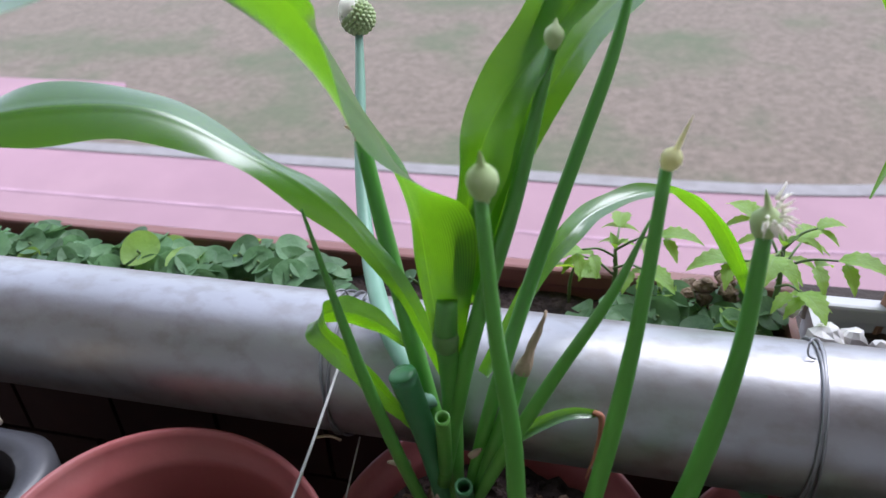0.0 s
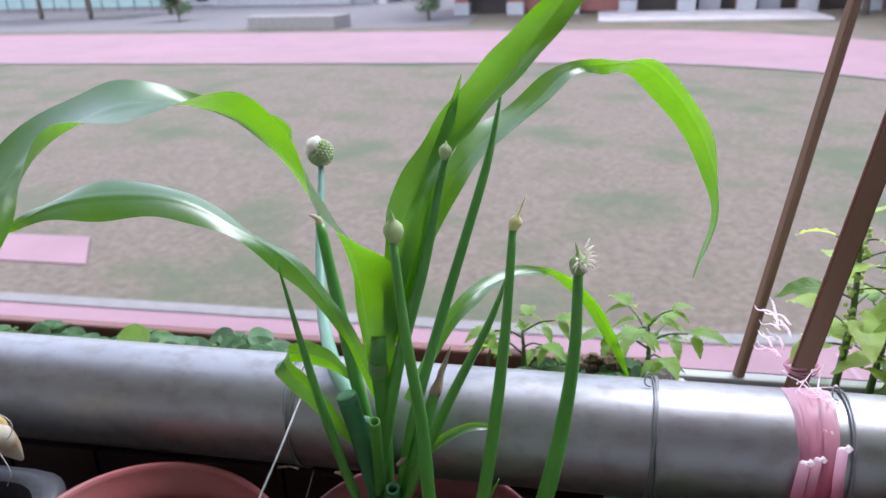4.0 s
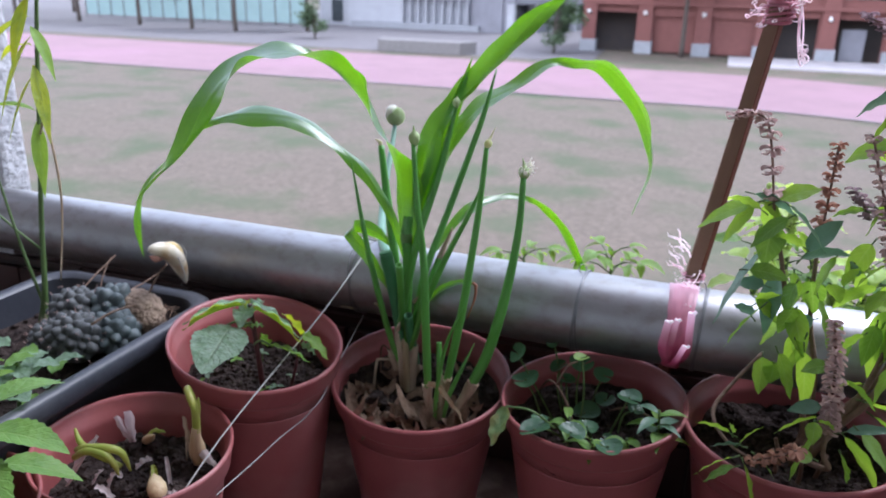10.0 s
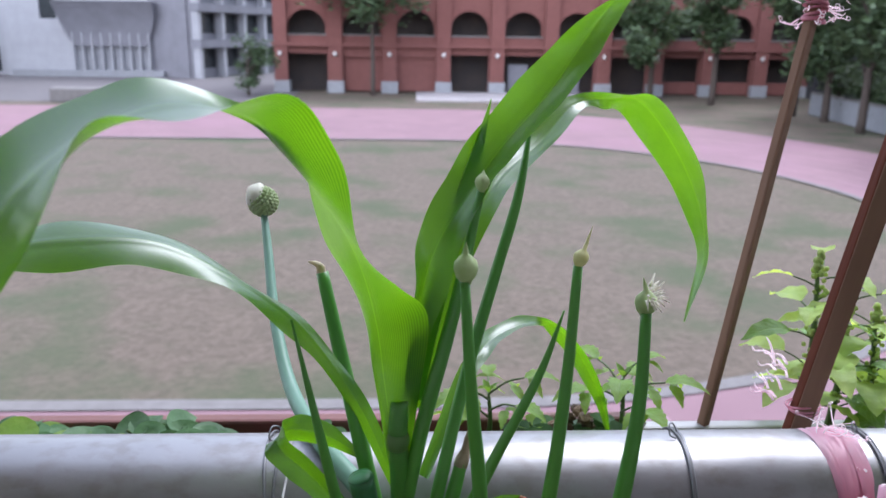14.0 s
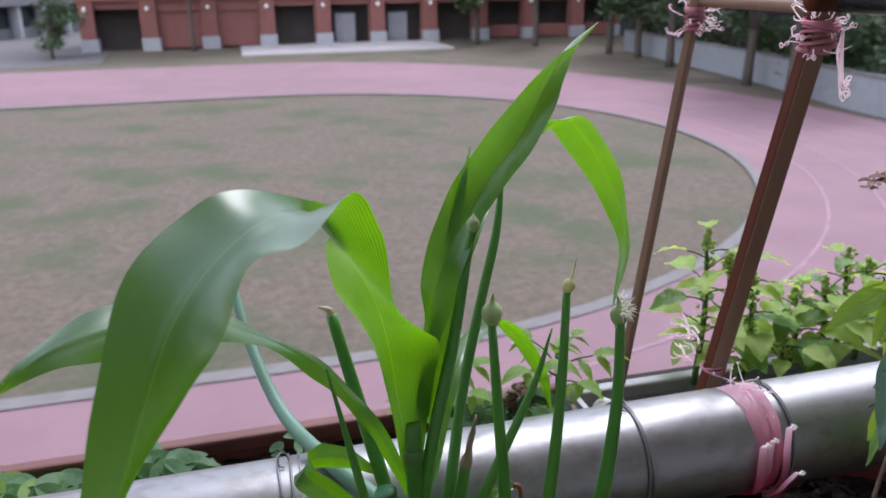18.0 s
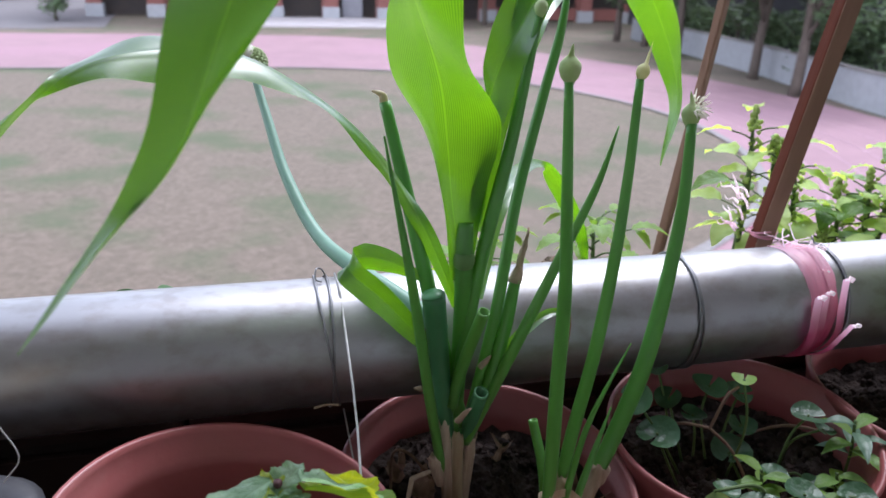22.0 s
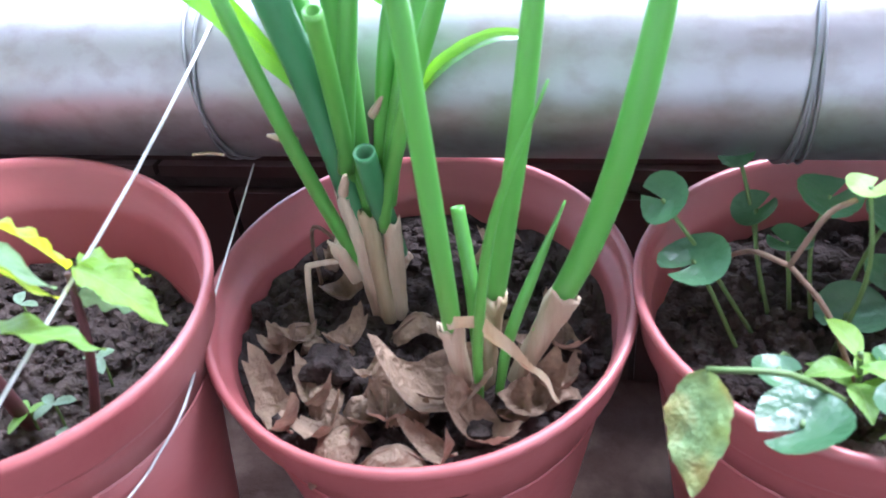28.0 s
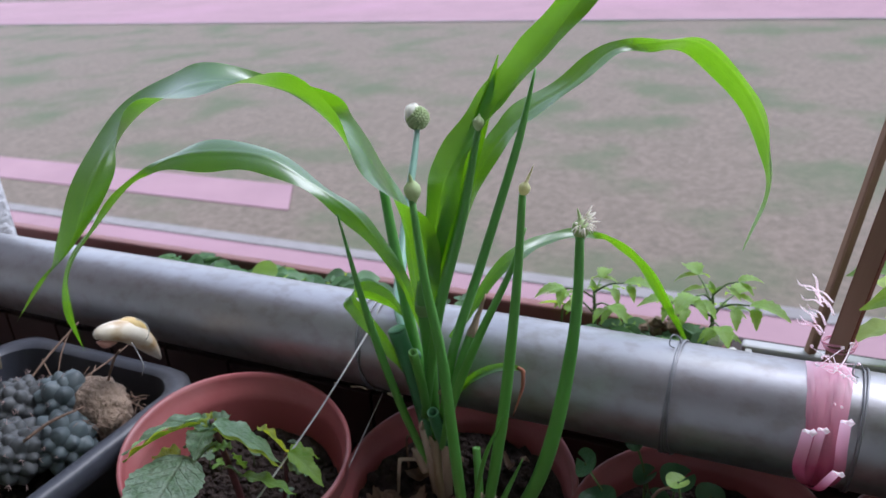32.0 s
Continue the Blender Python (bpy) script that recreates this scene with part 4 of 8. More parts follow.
POTS = {
    "perilla": ((-0.165, -0.141, 0.214), (0.153, -0.079), 0.094, 0.05),
    "onion": ((0.0, -0.067, 0.170), (0.027, -0.132), 0.102, 0.03),
    "pennywort": ((0.194, -0.066, 0.182), (-0.054, -0.060), 0.0965, 0.035),
    "garlic": ((-0.187, -0.312, 0.180), (0.05, -0.02), 0.089, 0.04),
    "basil": ((0.385, -0.058, 0.190), (-0.028, -0.066), 0.1025, 0.035),
    "corner": ((-0.275, -0.455, 0.180), (0.0, -0.03), 0.09, 0.035),
    "last": ((0.592, -0.05, 0.190), (0.0, -0.05), 0.1, 0.035),
}
for k, (key, (rim, nrm, R, dep)) in enumerate(POTS.items()):
    pot("flower_pot", rim, nrm, R, {
        "perilla": "red-brown plastic pot with a wrinkled-leaf seedling", "onion": "red-brown plastic pot of spring onions and a young maize plant",
        "pennywort": "red-brown plastic pot of round-leaved pennywort", "garlic": "red-brown plastic pot of sprouting garlic cloves",
        "basil": "red-brown plastic pot of flowering basil", "corner": "red-brown plastic pot with a leafy seedling", "last": "red-brown plastic pot at the end of the row"}[key], dep, 3.0 + k)


# ---- stakes, ties and wires on the railing ----
WOOD_LIT = mat("lit_edge_wood", (0.26, 0.15, 0.1), (0.17, 0.09, 0.055), rough=0.75, scale=16, bump=0.2, bump_scale=50, stretch=(1, 1, 0.06))


def stake(a, b, w, d, material, label, roll=0.0):
    """A sawn batten: a core with one edge coloured paler as if lit."""
    a, b = Vector(a), Vector(b)
    L = (b - a).length
    t = thing("wooden_stake", (0, 0, 0), label, "stake", "wooden stakes on the railing")
    m = box(Mesh(), (-w / 2, -d / 2, 0.0), (w / 2, d / 2, L))
    part("batten", m, material, t, smooth=False, bevel=0.0012)
    # This strip's paler colour stands for light falling on the edge.
    m = box(Mesh(), (-w / 2 - 0.0008, -d / 2 + 0.0008, 0.0), (-w / 2 + 0.0004, d / 2 - 0.0008, L - 0.001))
    part("lit_edge", m, WOOD_LIT, t, "edge of the batten coloured paler as if lit", smooth=False)
    t.matrix_world = Matrix.Translation(a) @ (b - a).to_track_quat("Z", "Y").to_matrix().to_4x4() @ Matrix.Rotation(roll, 4, "Z")
    return t


stake((0.2580, 0.0600, 0.162), (0.3218, 0.0325, 0.602), 0.0175, 0.014, WOOD, "dark brown square wooden stake tied to the railing", 0.12)
stake((0.2560, 0.1900, 0.158), (0.3270, 0.2114, 0.602), 0.0085, 0.008, WOOD_PALE, "thinner lighter wooden stake behind the railing", 0.2)
t = thing("cross_stick", (0.328, 0.225, 0.592), "thin pale round stick lashed between the stakes", "stick")
rod(t, "stick", [(0.002, 0.006, 0.0), (-0.003, -0.1, 0.0), (-0.008, -0.206, -0.001)], [0.0046, 0.0048, 0.0046], WOOD_PALE, 8, 10)
t = thing("black_pole", (0.286, 0.002, 0.600), "glossy black metal pole tied across the stake top", "pole")
POLE = mat("black_paint", (0.012, 0.012, 0.014), (0.02, 0.02, 0.022), rough=0.25, scale=20, spec=0.6)
rod(t, "pole", [(0.0, 0.0, 0.0), (0.3, 0.02, -0.024), (0.9, 0.06, -0.072)], [0.0085], POLE, 10, 14)
rod(t, "wooden_plug", [(-0.004, 0.0, 0.0), (0.004, 0.0, -0.0005), (0.012, 0.0, -0.001)], [0.0088, 0.0091, 0.0089], WOOD, 3, 12, "brown plug in the pole's open end")


PINK_DEEP = mat("dark_pink_twine", (0.46, 0.14, 0.19), (0.56, 0.26, 0.3), rough=0.5, scale=40, leaf=0.2, vary=0.15)


def faded(m, pale):
    """Dye bleached out towards one end of a strap, along its own v."""
    nt = m.node_tree
    p = nt.nodes["Principled BSDF"]
    src = p.inputs["Base Color"].links[0].from_socket
    ends = [k.to_socket for k in src.links]
    uv = nt.nodes.new("ShaderNodeTexCoord")
    sep = nt.nodes.new("ShaderNodeSeparateXYZ")
    nt.links.new(uv.outputs["UV"], sep.inputs[0])
    fade = nt.nodes.new("ShaderNodeMapRange")
    fade.inputs["From Min"].default_value, fade.inputs["From Max"].default_value = 0.55, 0.0
    nt.links.new(sep.outputs["Y"], fade.inputs["Value"])
    mx = nt.nodes.new("ShaderNodeMix")
    mx.data_type = "RGBA"
    mx.inputs["B"].default_value = (*pale, 1)
    nt.links.new(fade.outputs[0], mx.inputs["Factor"])
    nt.links.new(src, mx.inputs["A"])
    for e in ends:
        nt.links.new(mx.outputs["Result"], e)
    return m


STRAP = faded(mat("bleached_strap", (0.44, 0.085, 0.15), (0.5, 0.13, 0.2), rough=0.4, scale=60, leaf=0.25, vary=0.12, stretch=(1, 0.4, 0.4)), (0.72, 0.5, 0.57))


def strand(m, p, q, sag, r, rng, curl=0.0):
    p, q = Vector(p), Vector(q)
    mid_ = (p + q) / 2 + V(rng.uniform(-sag, sag), rng.uniform(-sag, sag), rng.uniform(-sag, sag))
    pts = [p, mid_, q]
    if curl:
        for k in range(5):
            a = 1.3 * k + rng.uniform(0, 1)
            pts.append(pts[-1] + V(math.cos(a), rng.uniform(-0.4, 0.4), math.sin(a)) * curl)
    tube(m, [tuple(x) for x in pts], [r] * (len(pts) - 1) + [r * 0.4], 6 + 2 * len(pts), 4, flat=0.4)


def wrap(t, centre, axis_a, axis_b, turns, r, wid, material, seed):
    """Flat twine wound several times round a joint."""
    rng = random.Random(seed)
    for k in range(turns):
        m = Mesh()
        pts = []
        off = V(rng.uniform(-1, 1), rng.uniform(-1, 1), 0) * 0.002
        for s in range(14):
            w = 2 * math.pi * s / 13
            pts.append(Vector(centre) + off + Vector(axis_a) * math.cos(w) * (1 + 0.06 * k / turns) + Vector(axis_b) * math.sin(w) * (1 + 0.06 * k / turns) + V(0, 0, (k - turns / 2) * wid * 0.8 + 0.002 * math.sin(w + k)))
        tube(m, [tuple(p) for p in pts], [r], 32, 6, flat=0.45)
        part("turn", m, material, t)


rng = random.Random(5)
for (cx, cy, cz), seed in (((0.3190, 0.0335, 0.580), 1), ((0.3245, 0.2110, 0.584), 2)):
    t = thing("twine_lashing", (cx, cy, cz), "faded pink plastic twine lashed round the stake top", "twine", "pink twine lashings")
    wrap(t, (0, 0, -0.006), (0.0125 if seed == 1 else 0.0085, 0, 0), (0, 0.0105 if seed == 1 else 0.0085, 0), 8, 0.0018, 0.0038, PINK_DEEP, seed)
    m = Mesh()
    for k in range(34):
        a = rng.uniform(0, 6.28)
        p = V(0.012 * math.cos(a), 0.010 * math.sin(a), rng.uniform(-0.022, 0.016))
        d = V(math.cos(a), math.sin(a) - 0.4, rng.uniform(-0.6, 0.9)).normalized()
        strand(m, p, p + d * rng.uniform(0.006, 0.018), 0.003, 0.00055, rng, 0.0022 if k % 3 else 0.0)
    part("fray", m, TWINE_WHITE, t, "pale frayed curling twine ends")
    if seed == 1:
        m = Mesh()
        for k in range(5):
            strand(m, (0.018, -0.004, -0.004), (0.024 + 0.004 * rng.random(), -0.006, -0.045 - 0.012 * rng.random()), 0.004, 0.0008, rng, 0.004)
        part("hanging_tail", m, TWINE_WHITE, t, "long curled twine ends hanging down")
        m = Mesh()
        strand(m, (0.0, -0.012, 0.018), (0.062, -0.014, 0.012), 0.004, 0.0014, rng)
        strand(m, (0.0, -0.012, 0.02), (0.05, -0.013, 0.020), 0.003, 0.0012, rng)
        part("twine_on_pole", m, PINK, t)


def pink_tie():
    """Split pink strapping drawn down round the pipe from the foot of the stake, with cut ends standing off it."""
    t = thing("strapping_tie", (0.268, 0.0, PIPE_Z), "pale pink plastic strapping tied round pipe and stake", "strap")
    rng = random.Random(3)
    for k in range(7):
        m = Mesh()
        rows = []
        R = PIPE_R + 0.0010 + 0.0005 * (k % 3)
        top, low = -0.012 + 0.0042 * k, -0.0085 + 0.0014 * k
        for s in range(24):
            u = s / 23
            w = math.radians(70 + 215 * u)
            x = top + (low - top) * u + 0.0012 * math.sin(5 * u + k)
            rows.append((x, R * math.cos(w), R * math.sin(w), 0.0072 - 0.0026 * u, 1.0, 0.1 * (k - 3), 0.0))
        blade(m, rows, 46, 4, 0.12, 0.0004, 6, k)
        part("strap", m, STRAP, t)
    foot = V(-0.006, -0.036, -0.030)
    for tip, bow, w in (((-0.010, -0.0450, 0.0225), (-0.005, -0.009, 0.0), 0.0080), ((-0.002, -0.0435, 0.0250), (-0.001, -0.008, 0.0), 0.0060), ((0.0112, -0.0445, 0.0355), (0.009, -0.007, -0.009), 0.0074), ((0.0092, -0.0620, 0.0065), (0.0, -0.004, -0.005), 0.0058), ((0.005, -0.0265, 0.0350), (0.002, -0.009, 0.0), 0.0052)):
        e = V(*tip)
        mid_ = (foot + e) / 2 + V(*bow)
        d = (e - mid_).normalized()
        side = d.cross(V(0.1, -1, 0.3)).normalized()
        m = Mesh()
        blade(m, [(*e, w * 0.95, *side), (*((mid_ + e) / 2), w, *side), (*mid_, w, *side), (*((foot + mid_) / 2 + V(*bow) * 0.3), w * 0.85, *side), (*foot, w * 0.7, *side)], 18, 4, 0.15)
        end = part("loose_end", m, STRAP, t, "loose stiff end of the strapping")
        over = V(0.75, -0.55, -0.15)
        m = Mesh()
        blade(m, [(*(e - d * 0.0012), w * 0.98, *side), (*(e + d * 0.0010 + over * 0.0005), w * 0.9, *side), (*(e + d * 0.0014 + over * 0.0024), w * 0.62, *(side + d * 0.6)), (*(e + d * 0.0004 + over * 0.0052), w * 0.55, *(side * 0.5 + d))], 16, 4, 0.3, 0.0004, 3)
        part("crumpled_tip", m, TWINE_WHITE, end, "folded whitish tip")
    for k in range(12):
        m = Mesh()
        strand(m, (rng.uniform(-0.010, 0.014), rng.uniform(0.0, 0.03), PIPE_R + 0.001), (rng.uniform(-0.014, 0.018), rng.uniform(-0.02, 0.03), PIPE_R + rng.uniform(0.003, 0.010)), 0.003, 0.0005, rng, 0.0013)
        part("fray", m, TWINE_WHITE, t)
    wrap(t, (0.0085, 0.0525, 0.041), (0.0112, 0, 0), (0, 0.0094, 0), 3, 0.0008, 0.002, PINK, 4)


pink_tie()
t = thing("frayed_twine", (0.262, 0.07, 0.30), "white frayed twine fibres sticking out beside the stake foot", "twine")
rng = random.Random(9)
for k in range(13):
    m = Mesh()
    a = rng.uniform(-0.5, 0.5)
    p0 = V(rng.uniform(-0.004, 0.008), rng.uniform(-0.004, 0.004), rng.uniform(-0.02, 0.02))
    L = rng.uniform(0.008, 0.023)
    p1 = p0 + V(-0.55 + a, rng.uniform(-0.3, 0.3), 0.7 + 0.4 * rng.random()).normalized() * L * 0.6
    p2 = p1 + V(-0.7 + 2 * a, rng.uniform(-0.3, 0.3), 0.3 + a).normalized() * L * 0.5
    tube(m, [tuple(p0), tuple(p1), tuple(p2), tuple(p2 + V(-0.003, 0, 0.004))], [0.0011, 0.0010, 0.0008, 0.0002], 12, 5, flat=0.4)
    part("fibre", m, TWINE_WHITE, t)


def wire_loop(x, turns, spread, label, slants=(0.0,)):
    t = thing("wire_tie", (x, 0, PIPE_Z), label, "wire", "wire ties round the pipe")
    for k in range(turns):
        m = Mesh()
        pts = []
        for s in range(17):
            w = 2 * math.pi * s / 16
            pts.append(((k - turns / 2) * spread + slants[k % len(slants)] * (1 - math.sin(w)) / 2 + 0.003 * math.sin(w + 0.7 * k) * (slants[0] == 0.0), (PIPE_R + 0.0012) * math.cos(w), (PIPE_R + 0.0012) * math.sin(w)))
        tube(m, pts, [0.0009], 48, 5)
        part("loop", m, WIRE, t)
    m = Mesh()
    tube(m, [(0, 0.006, PIPE_R), (-0.003, 0.008, PIPE_R + 0.006), (-0.007, 0.004, PIPE_R + 0.008), (-0.008, -0.001, PIPE_R + 0.003), (-0.004, -0.002, PIPE_R + 0.001)], [0.0006], 20, 5)
    part("twist", m, WIRE, t)
    return t


wire_loop(0.1655, 4, 0.0022, "dark thin wire wound round the pipe")
wire_loop(-0.0985, 2, 0.0085, "grey thin wire crossed round the pipe", (0.0135, -0.003))
wire_loop(0.2905, 2, 0.003, "dark wire beside the pink strapping")
t = thing("taut_string", (-0.078, -0.03, PIPE_Z + 0.03), "thin white string stretched from the pipe over the pots", "string")
rod(t, "string", [(-0.014, 0.046, 0.0125), (-0.014, 0.018, 0.0135), (-0.014, 0.001, 0.0028), (-0.017, -0.082, -0.0285), (-0.026, -0.162, -0.0585), (-0.041, -0.246, -0.0985), (-0.050, -0.326, -0.1425), (-0.058, -0.406, -0.1875), (-0.068, -0.50, -0.25)], [0.0008], STRING, 24, 6)
t = thing("taut_string", (-0.045, -0.215, 0.207), "thin grey string slack between two pots", "string")
rod(t, "string", [(-0.047, 0.192, 0.001), (-0.0435, 0.116, -0.029), (-0.0345, 0.065, -0.039), (-0.0419, 0.047, -0.0519), (-0.0461, 0.0385, -0.0572), (-0.0545, 0.01, -0.0625), (-0.059, -0.036, -0.066), (-0.070, -0.116, -0.073), (-0.083, -0.196, -0.082), (-0.10, -0.28, -0.1)], [0.0006], STRING, 40, 6)
t = thing("twig", (-0.105, -0.038, 0.222), "tiny pale straw caught under the pipe", "twig")
rod(t, "straw", [(-0.008, -0.004, 0.001), (0.0, 0.0, 0.0), (0.008, -0.002, 0.0)], [0.0009], SHEATH, 6, 5)


# ---- spring onions and maize in the middle pot ----
def onion(label, stalks, base):
    """stalks: rows of points, radii, hollow cut end, material."""
    t = thing("spring_onion", base, label, "spring onion", "spring onions in the pot")
    b = Vector(base)
    for pts, radii, cut, m_ in stalks:
        m = Mesh()
        tube(m, [tuple(Vector(p) - b) for p in pts], [r * (0.92 if m_ == LEEK or cut else 0.64) for r in radii], 28, 12, hollow=cut)
        part("stalk", m, m_ or ONION, t)
    return t


def bud(t, base, at, along, r, tip, material=None):
    """A pointed flower bud on the end of a stalk."""
    b = Vector(base)
    q = Vector(along).normalized().to_track_quat("Z", "Y").to_matrix()
    r *= 0.86
    prof = [(0.42 * r, -0.9 * r), (0.5 * r, -0.5 * r), (0.8 * r, 0.0), (1.0 * r, 0.9 * r), (0.92 * r, 1.6 * r), (0.55 * r, 2.2 * r), (0.27 * r, 2.5 * r), (0.17 * r, 2.5 * r + tip * 0.5), (0.02 * r, 2.5 * r + tip)]

    def shape(x, y, z):
        z *= 0.74
        p = q @ V(x + max(0.0, z - 1.7 * r) * 0.3, y, z)
        return p.x, p.y, p.z
    return part("bud", lathe(Mesh(), prof, 18, tuple(Vector(at) - b), shape), material or BUD, t, "pale green papery flower bud")


def papery(t, base, pts, radii, material=None, label="dry papery outer sheath", flare=0.0):
    b = Vector(base)
    m = Mesh()
    tube(m, [tuple(Vector(p) - b) for p in pts], [r * 0.68 for r in radii], 10, 11)
    ob = part("sheath", m, material or SHEATH, t, label)
    for v in ob.data.vertices:
        k = 1 + 0.16 * noise.noise(Vector(v.co) * 220)
        v.co = Vector((v.co.x * 1.0, v.co.y * 1.0, v.co.z)) + Vector((noise.noise(v.co * 160), noise.noise(v.co * 170 + V(3, 1, 2)), 0)) * 0.0012 * k
    return ob


def sleeve(t, base, pts, radii, material, seed, label="papery split sheath round the stalk foot"):
    """A dry sheath open at its torn top."""
    m = Mesh()
    tube(m, [tuple(Vector(p) - Vector(base)) for p in pts], radii, 22, 22, hollow=True)
    ob = part("sheath", m, material, t, label)
    top = Vector(pts[-1]) - Vector(base)
    for v in ob.data.vertices:
        near = max(0.0, 1.0 - (top - v.co).length / 0.014)
        o = Vector(v.co) * 190 + V(seed, 0, 0)
        v.co += V(noise.noise(o), noise.noise(o + V(7, 2, 1)), 0) * (0.0006 + 0.0014 * near) + V(0, 0, 0.010 * near * noise.noise(V(v.co.x * 330, v.co.y * 330, seed)))
    return ob


S0 = (0.026, -0.105, 0.140)
t = onion("green hollow onion stalk with a closed pointed bud", [
    ([(0.0255, -0.1095, 0.168), (0.024, -0.112, 0.214), (0.022, -0.114, 0.270), (0.020, -0.117, 0.328), (0.014, -0.121, 0.386), (0.0095, -0.121, 0.443)], [0.0058, 0.0068, 0.0066, 0.006, 0.0048, 0.0036], False, None)], S0)
bud(t, S0, (0.010, -0.120, 0.445), (-0.02, 0, 1), 0.0066, 0.008)
sleeve(t, S0, [(0.0290, -0.1090, 0.134), (0.0276, -0.1094, 0.152), (0.0256, -0.1098, 0.168), (0.0240, -0.1098, 0.182)], [0.0036, 0.0038, 0.0046, 0.0059], SHEATH, 1.0)
m = Mesh()
blade(m, [(*(Vector(p) - Vector(S0)), w, *sd) for p, w, sd in (((0.0245, -0.1150, 0.1835), 0.011, (0.2, -0.2, 0.9)), ((0.0330, -0.1140, 0.1850), 0.010, (0.3, -0.3, 0.8)), ((0.0410, -0.1135, 0.1800), 0.009, (0.6, -0.2, 0.7)), ((0.0522, -0.1140, 0.1676), 0.007, (0.6, -0.3, 0.6)), ((0.0622, -0.1160, 0.1595), 0.005, (0.6, -0.5, 0.5)), ((0.0681, -0.1180, 0.1490), 0.002, (0.6, -0.5, 0.4)))], 30, 6, 0.5, 0.0006, 4)
part("loose_skin", m, WHITE_SHEATH, t, "pale limp skin peeled off the sheath")
S1 = (0.040, -0.090, 0.140)
t = onion("green hollow onion stalk with a narrow yellowish bud", [
    ([(0.0375, -0.0955, 0.164), (0.046, -0.092, 0.215), (0.055, -0.092, 0.270), (0.062, -0.090, 0.327), (0.067, -0.086, 0.382), (0.070, -0.081, 0.438)], [0.006, 0.0068, 0.0066, 0.006, 0.0048, 0.0038], False, None)], S1)
bud(t, S1, (0.0705, -0.0805, 0.4395), (0.32, -0.05, 1), 0.0046, 0.0165, mat("yellow_bud", (0.6, 0.6, 0.36), (0.45, 0.47, 0.22), rough=0.55, scale=60, leaf=0.2))
sleeve(t, S1, [(0.0345, -0.0960, 0.134), (0.0362, -0.0955, 0.155), (0.0385, -0.0950, 0.172), (0.0405, -0.0945, 0.1865)], [0.0042, 0.0044, 0.0050, 0.0062], WHITE_SHEATH, 5.0)
S2 = (0.062, -0.088, 0.140)
t = onion("thick curved onion stalk with an opening white bud", [
    ([(0.0600, -0.0928, 0.166), (0.0795, -0.0885, 0.211), (0.093, -0.089, 0.260), (0.102, -0.086, 0.311), (0.1075, -0.083, 0.363), (0.108, -0.079, 0.412)], [0.0078, 0.0088, 0.0086, 0.0074, 0.0058, 0.0046], False, None)], S2)
bud(t, S2, (0.108, -0.077, 0.4125), (0.0, 0, 1), 0.0068, 0.010)
m = Mesh()
rng = random.Random(4)
for k in range(30):
    a, e = rng.uniform(-1.9, 1.2), rng.uniform(-0.7, 0.8)
    d = V(math.cos(a) * math.cos(e), math.sin(a) * math.cos(e), math.sin(e))
    p = V(0.108, -0.077, 0.421) - V(*S2) + d * 0.006
    tube(m, [tuple(p), tuple(p + d * 0.002 + V(0, 0, 0.0005)), tuple(p + d * rng.uniform(0.003, 0.0065) + V(0, 0, rng.uniform(-.001, .002)))], [0.0009, 0.0006, 0.0002], 3, 4)
part("blossom", m, PETAL, t, "tiny white star flowers bursting from the bud")
sleeve(t, S2, [(0.0470, -0.0960, 0.134), (0.0530, -0.0945, 0.150), (0.0620, -0.0925, 0.169), (0.0700, -0.0905, 0.1865)], [0.0048, 0.0050, 0.0056, 0.0074], SHEATH, 9.0)

# small shoots between the stalks
S3 = (0.034, -0.108, 0.140)
onion("thin young onion shoots among dry leaves", [
    ([(0.0341, -0.1115, 0.142), (0.0360, -0.1120, 0.180), (0.0454, -0.1130, 0.2355), (0.0660, -0.1150, 0.290)], [0.0030, 0.0036, 0.0028, 0.0007], False, None),
    ([(0.0420, -0.1075, 0.142), (0.0475, -0.1050, 0.172), (0.0580, -0.1000, 0.202), (0.0700, -0.0945, 0.233)], [0.0030, 0.0040, 0.0032, 0.0007], False, None),
    ([(0.0325, -0.0960, 0.142), (0.0300, -0.0880, 0.185), (0.0245, -0.0770, 0.2185)], [0.0036, 0.0036, 0.0034], True, None)], S3)

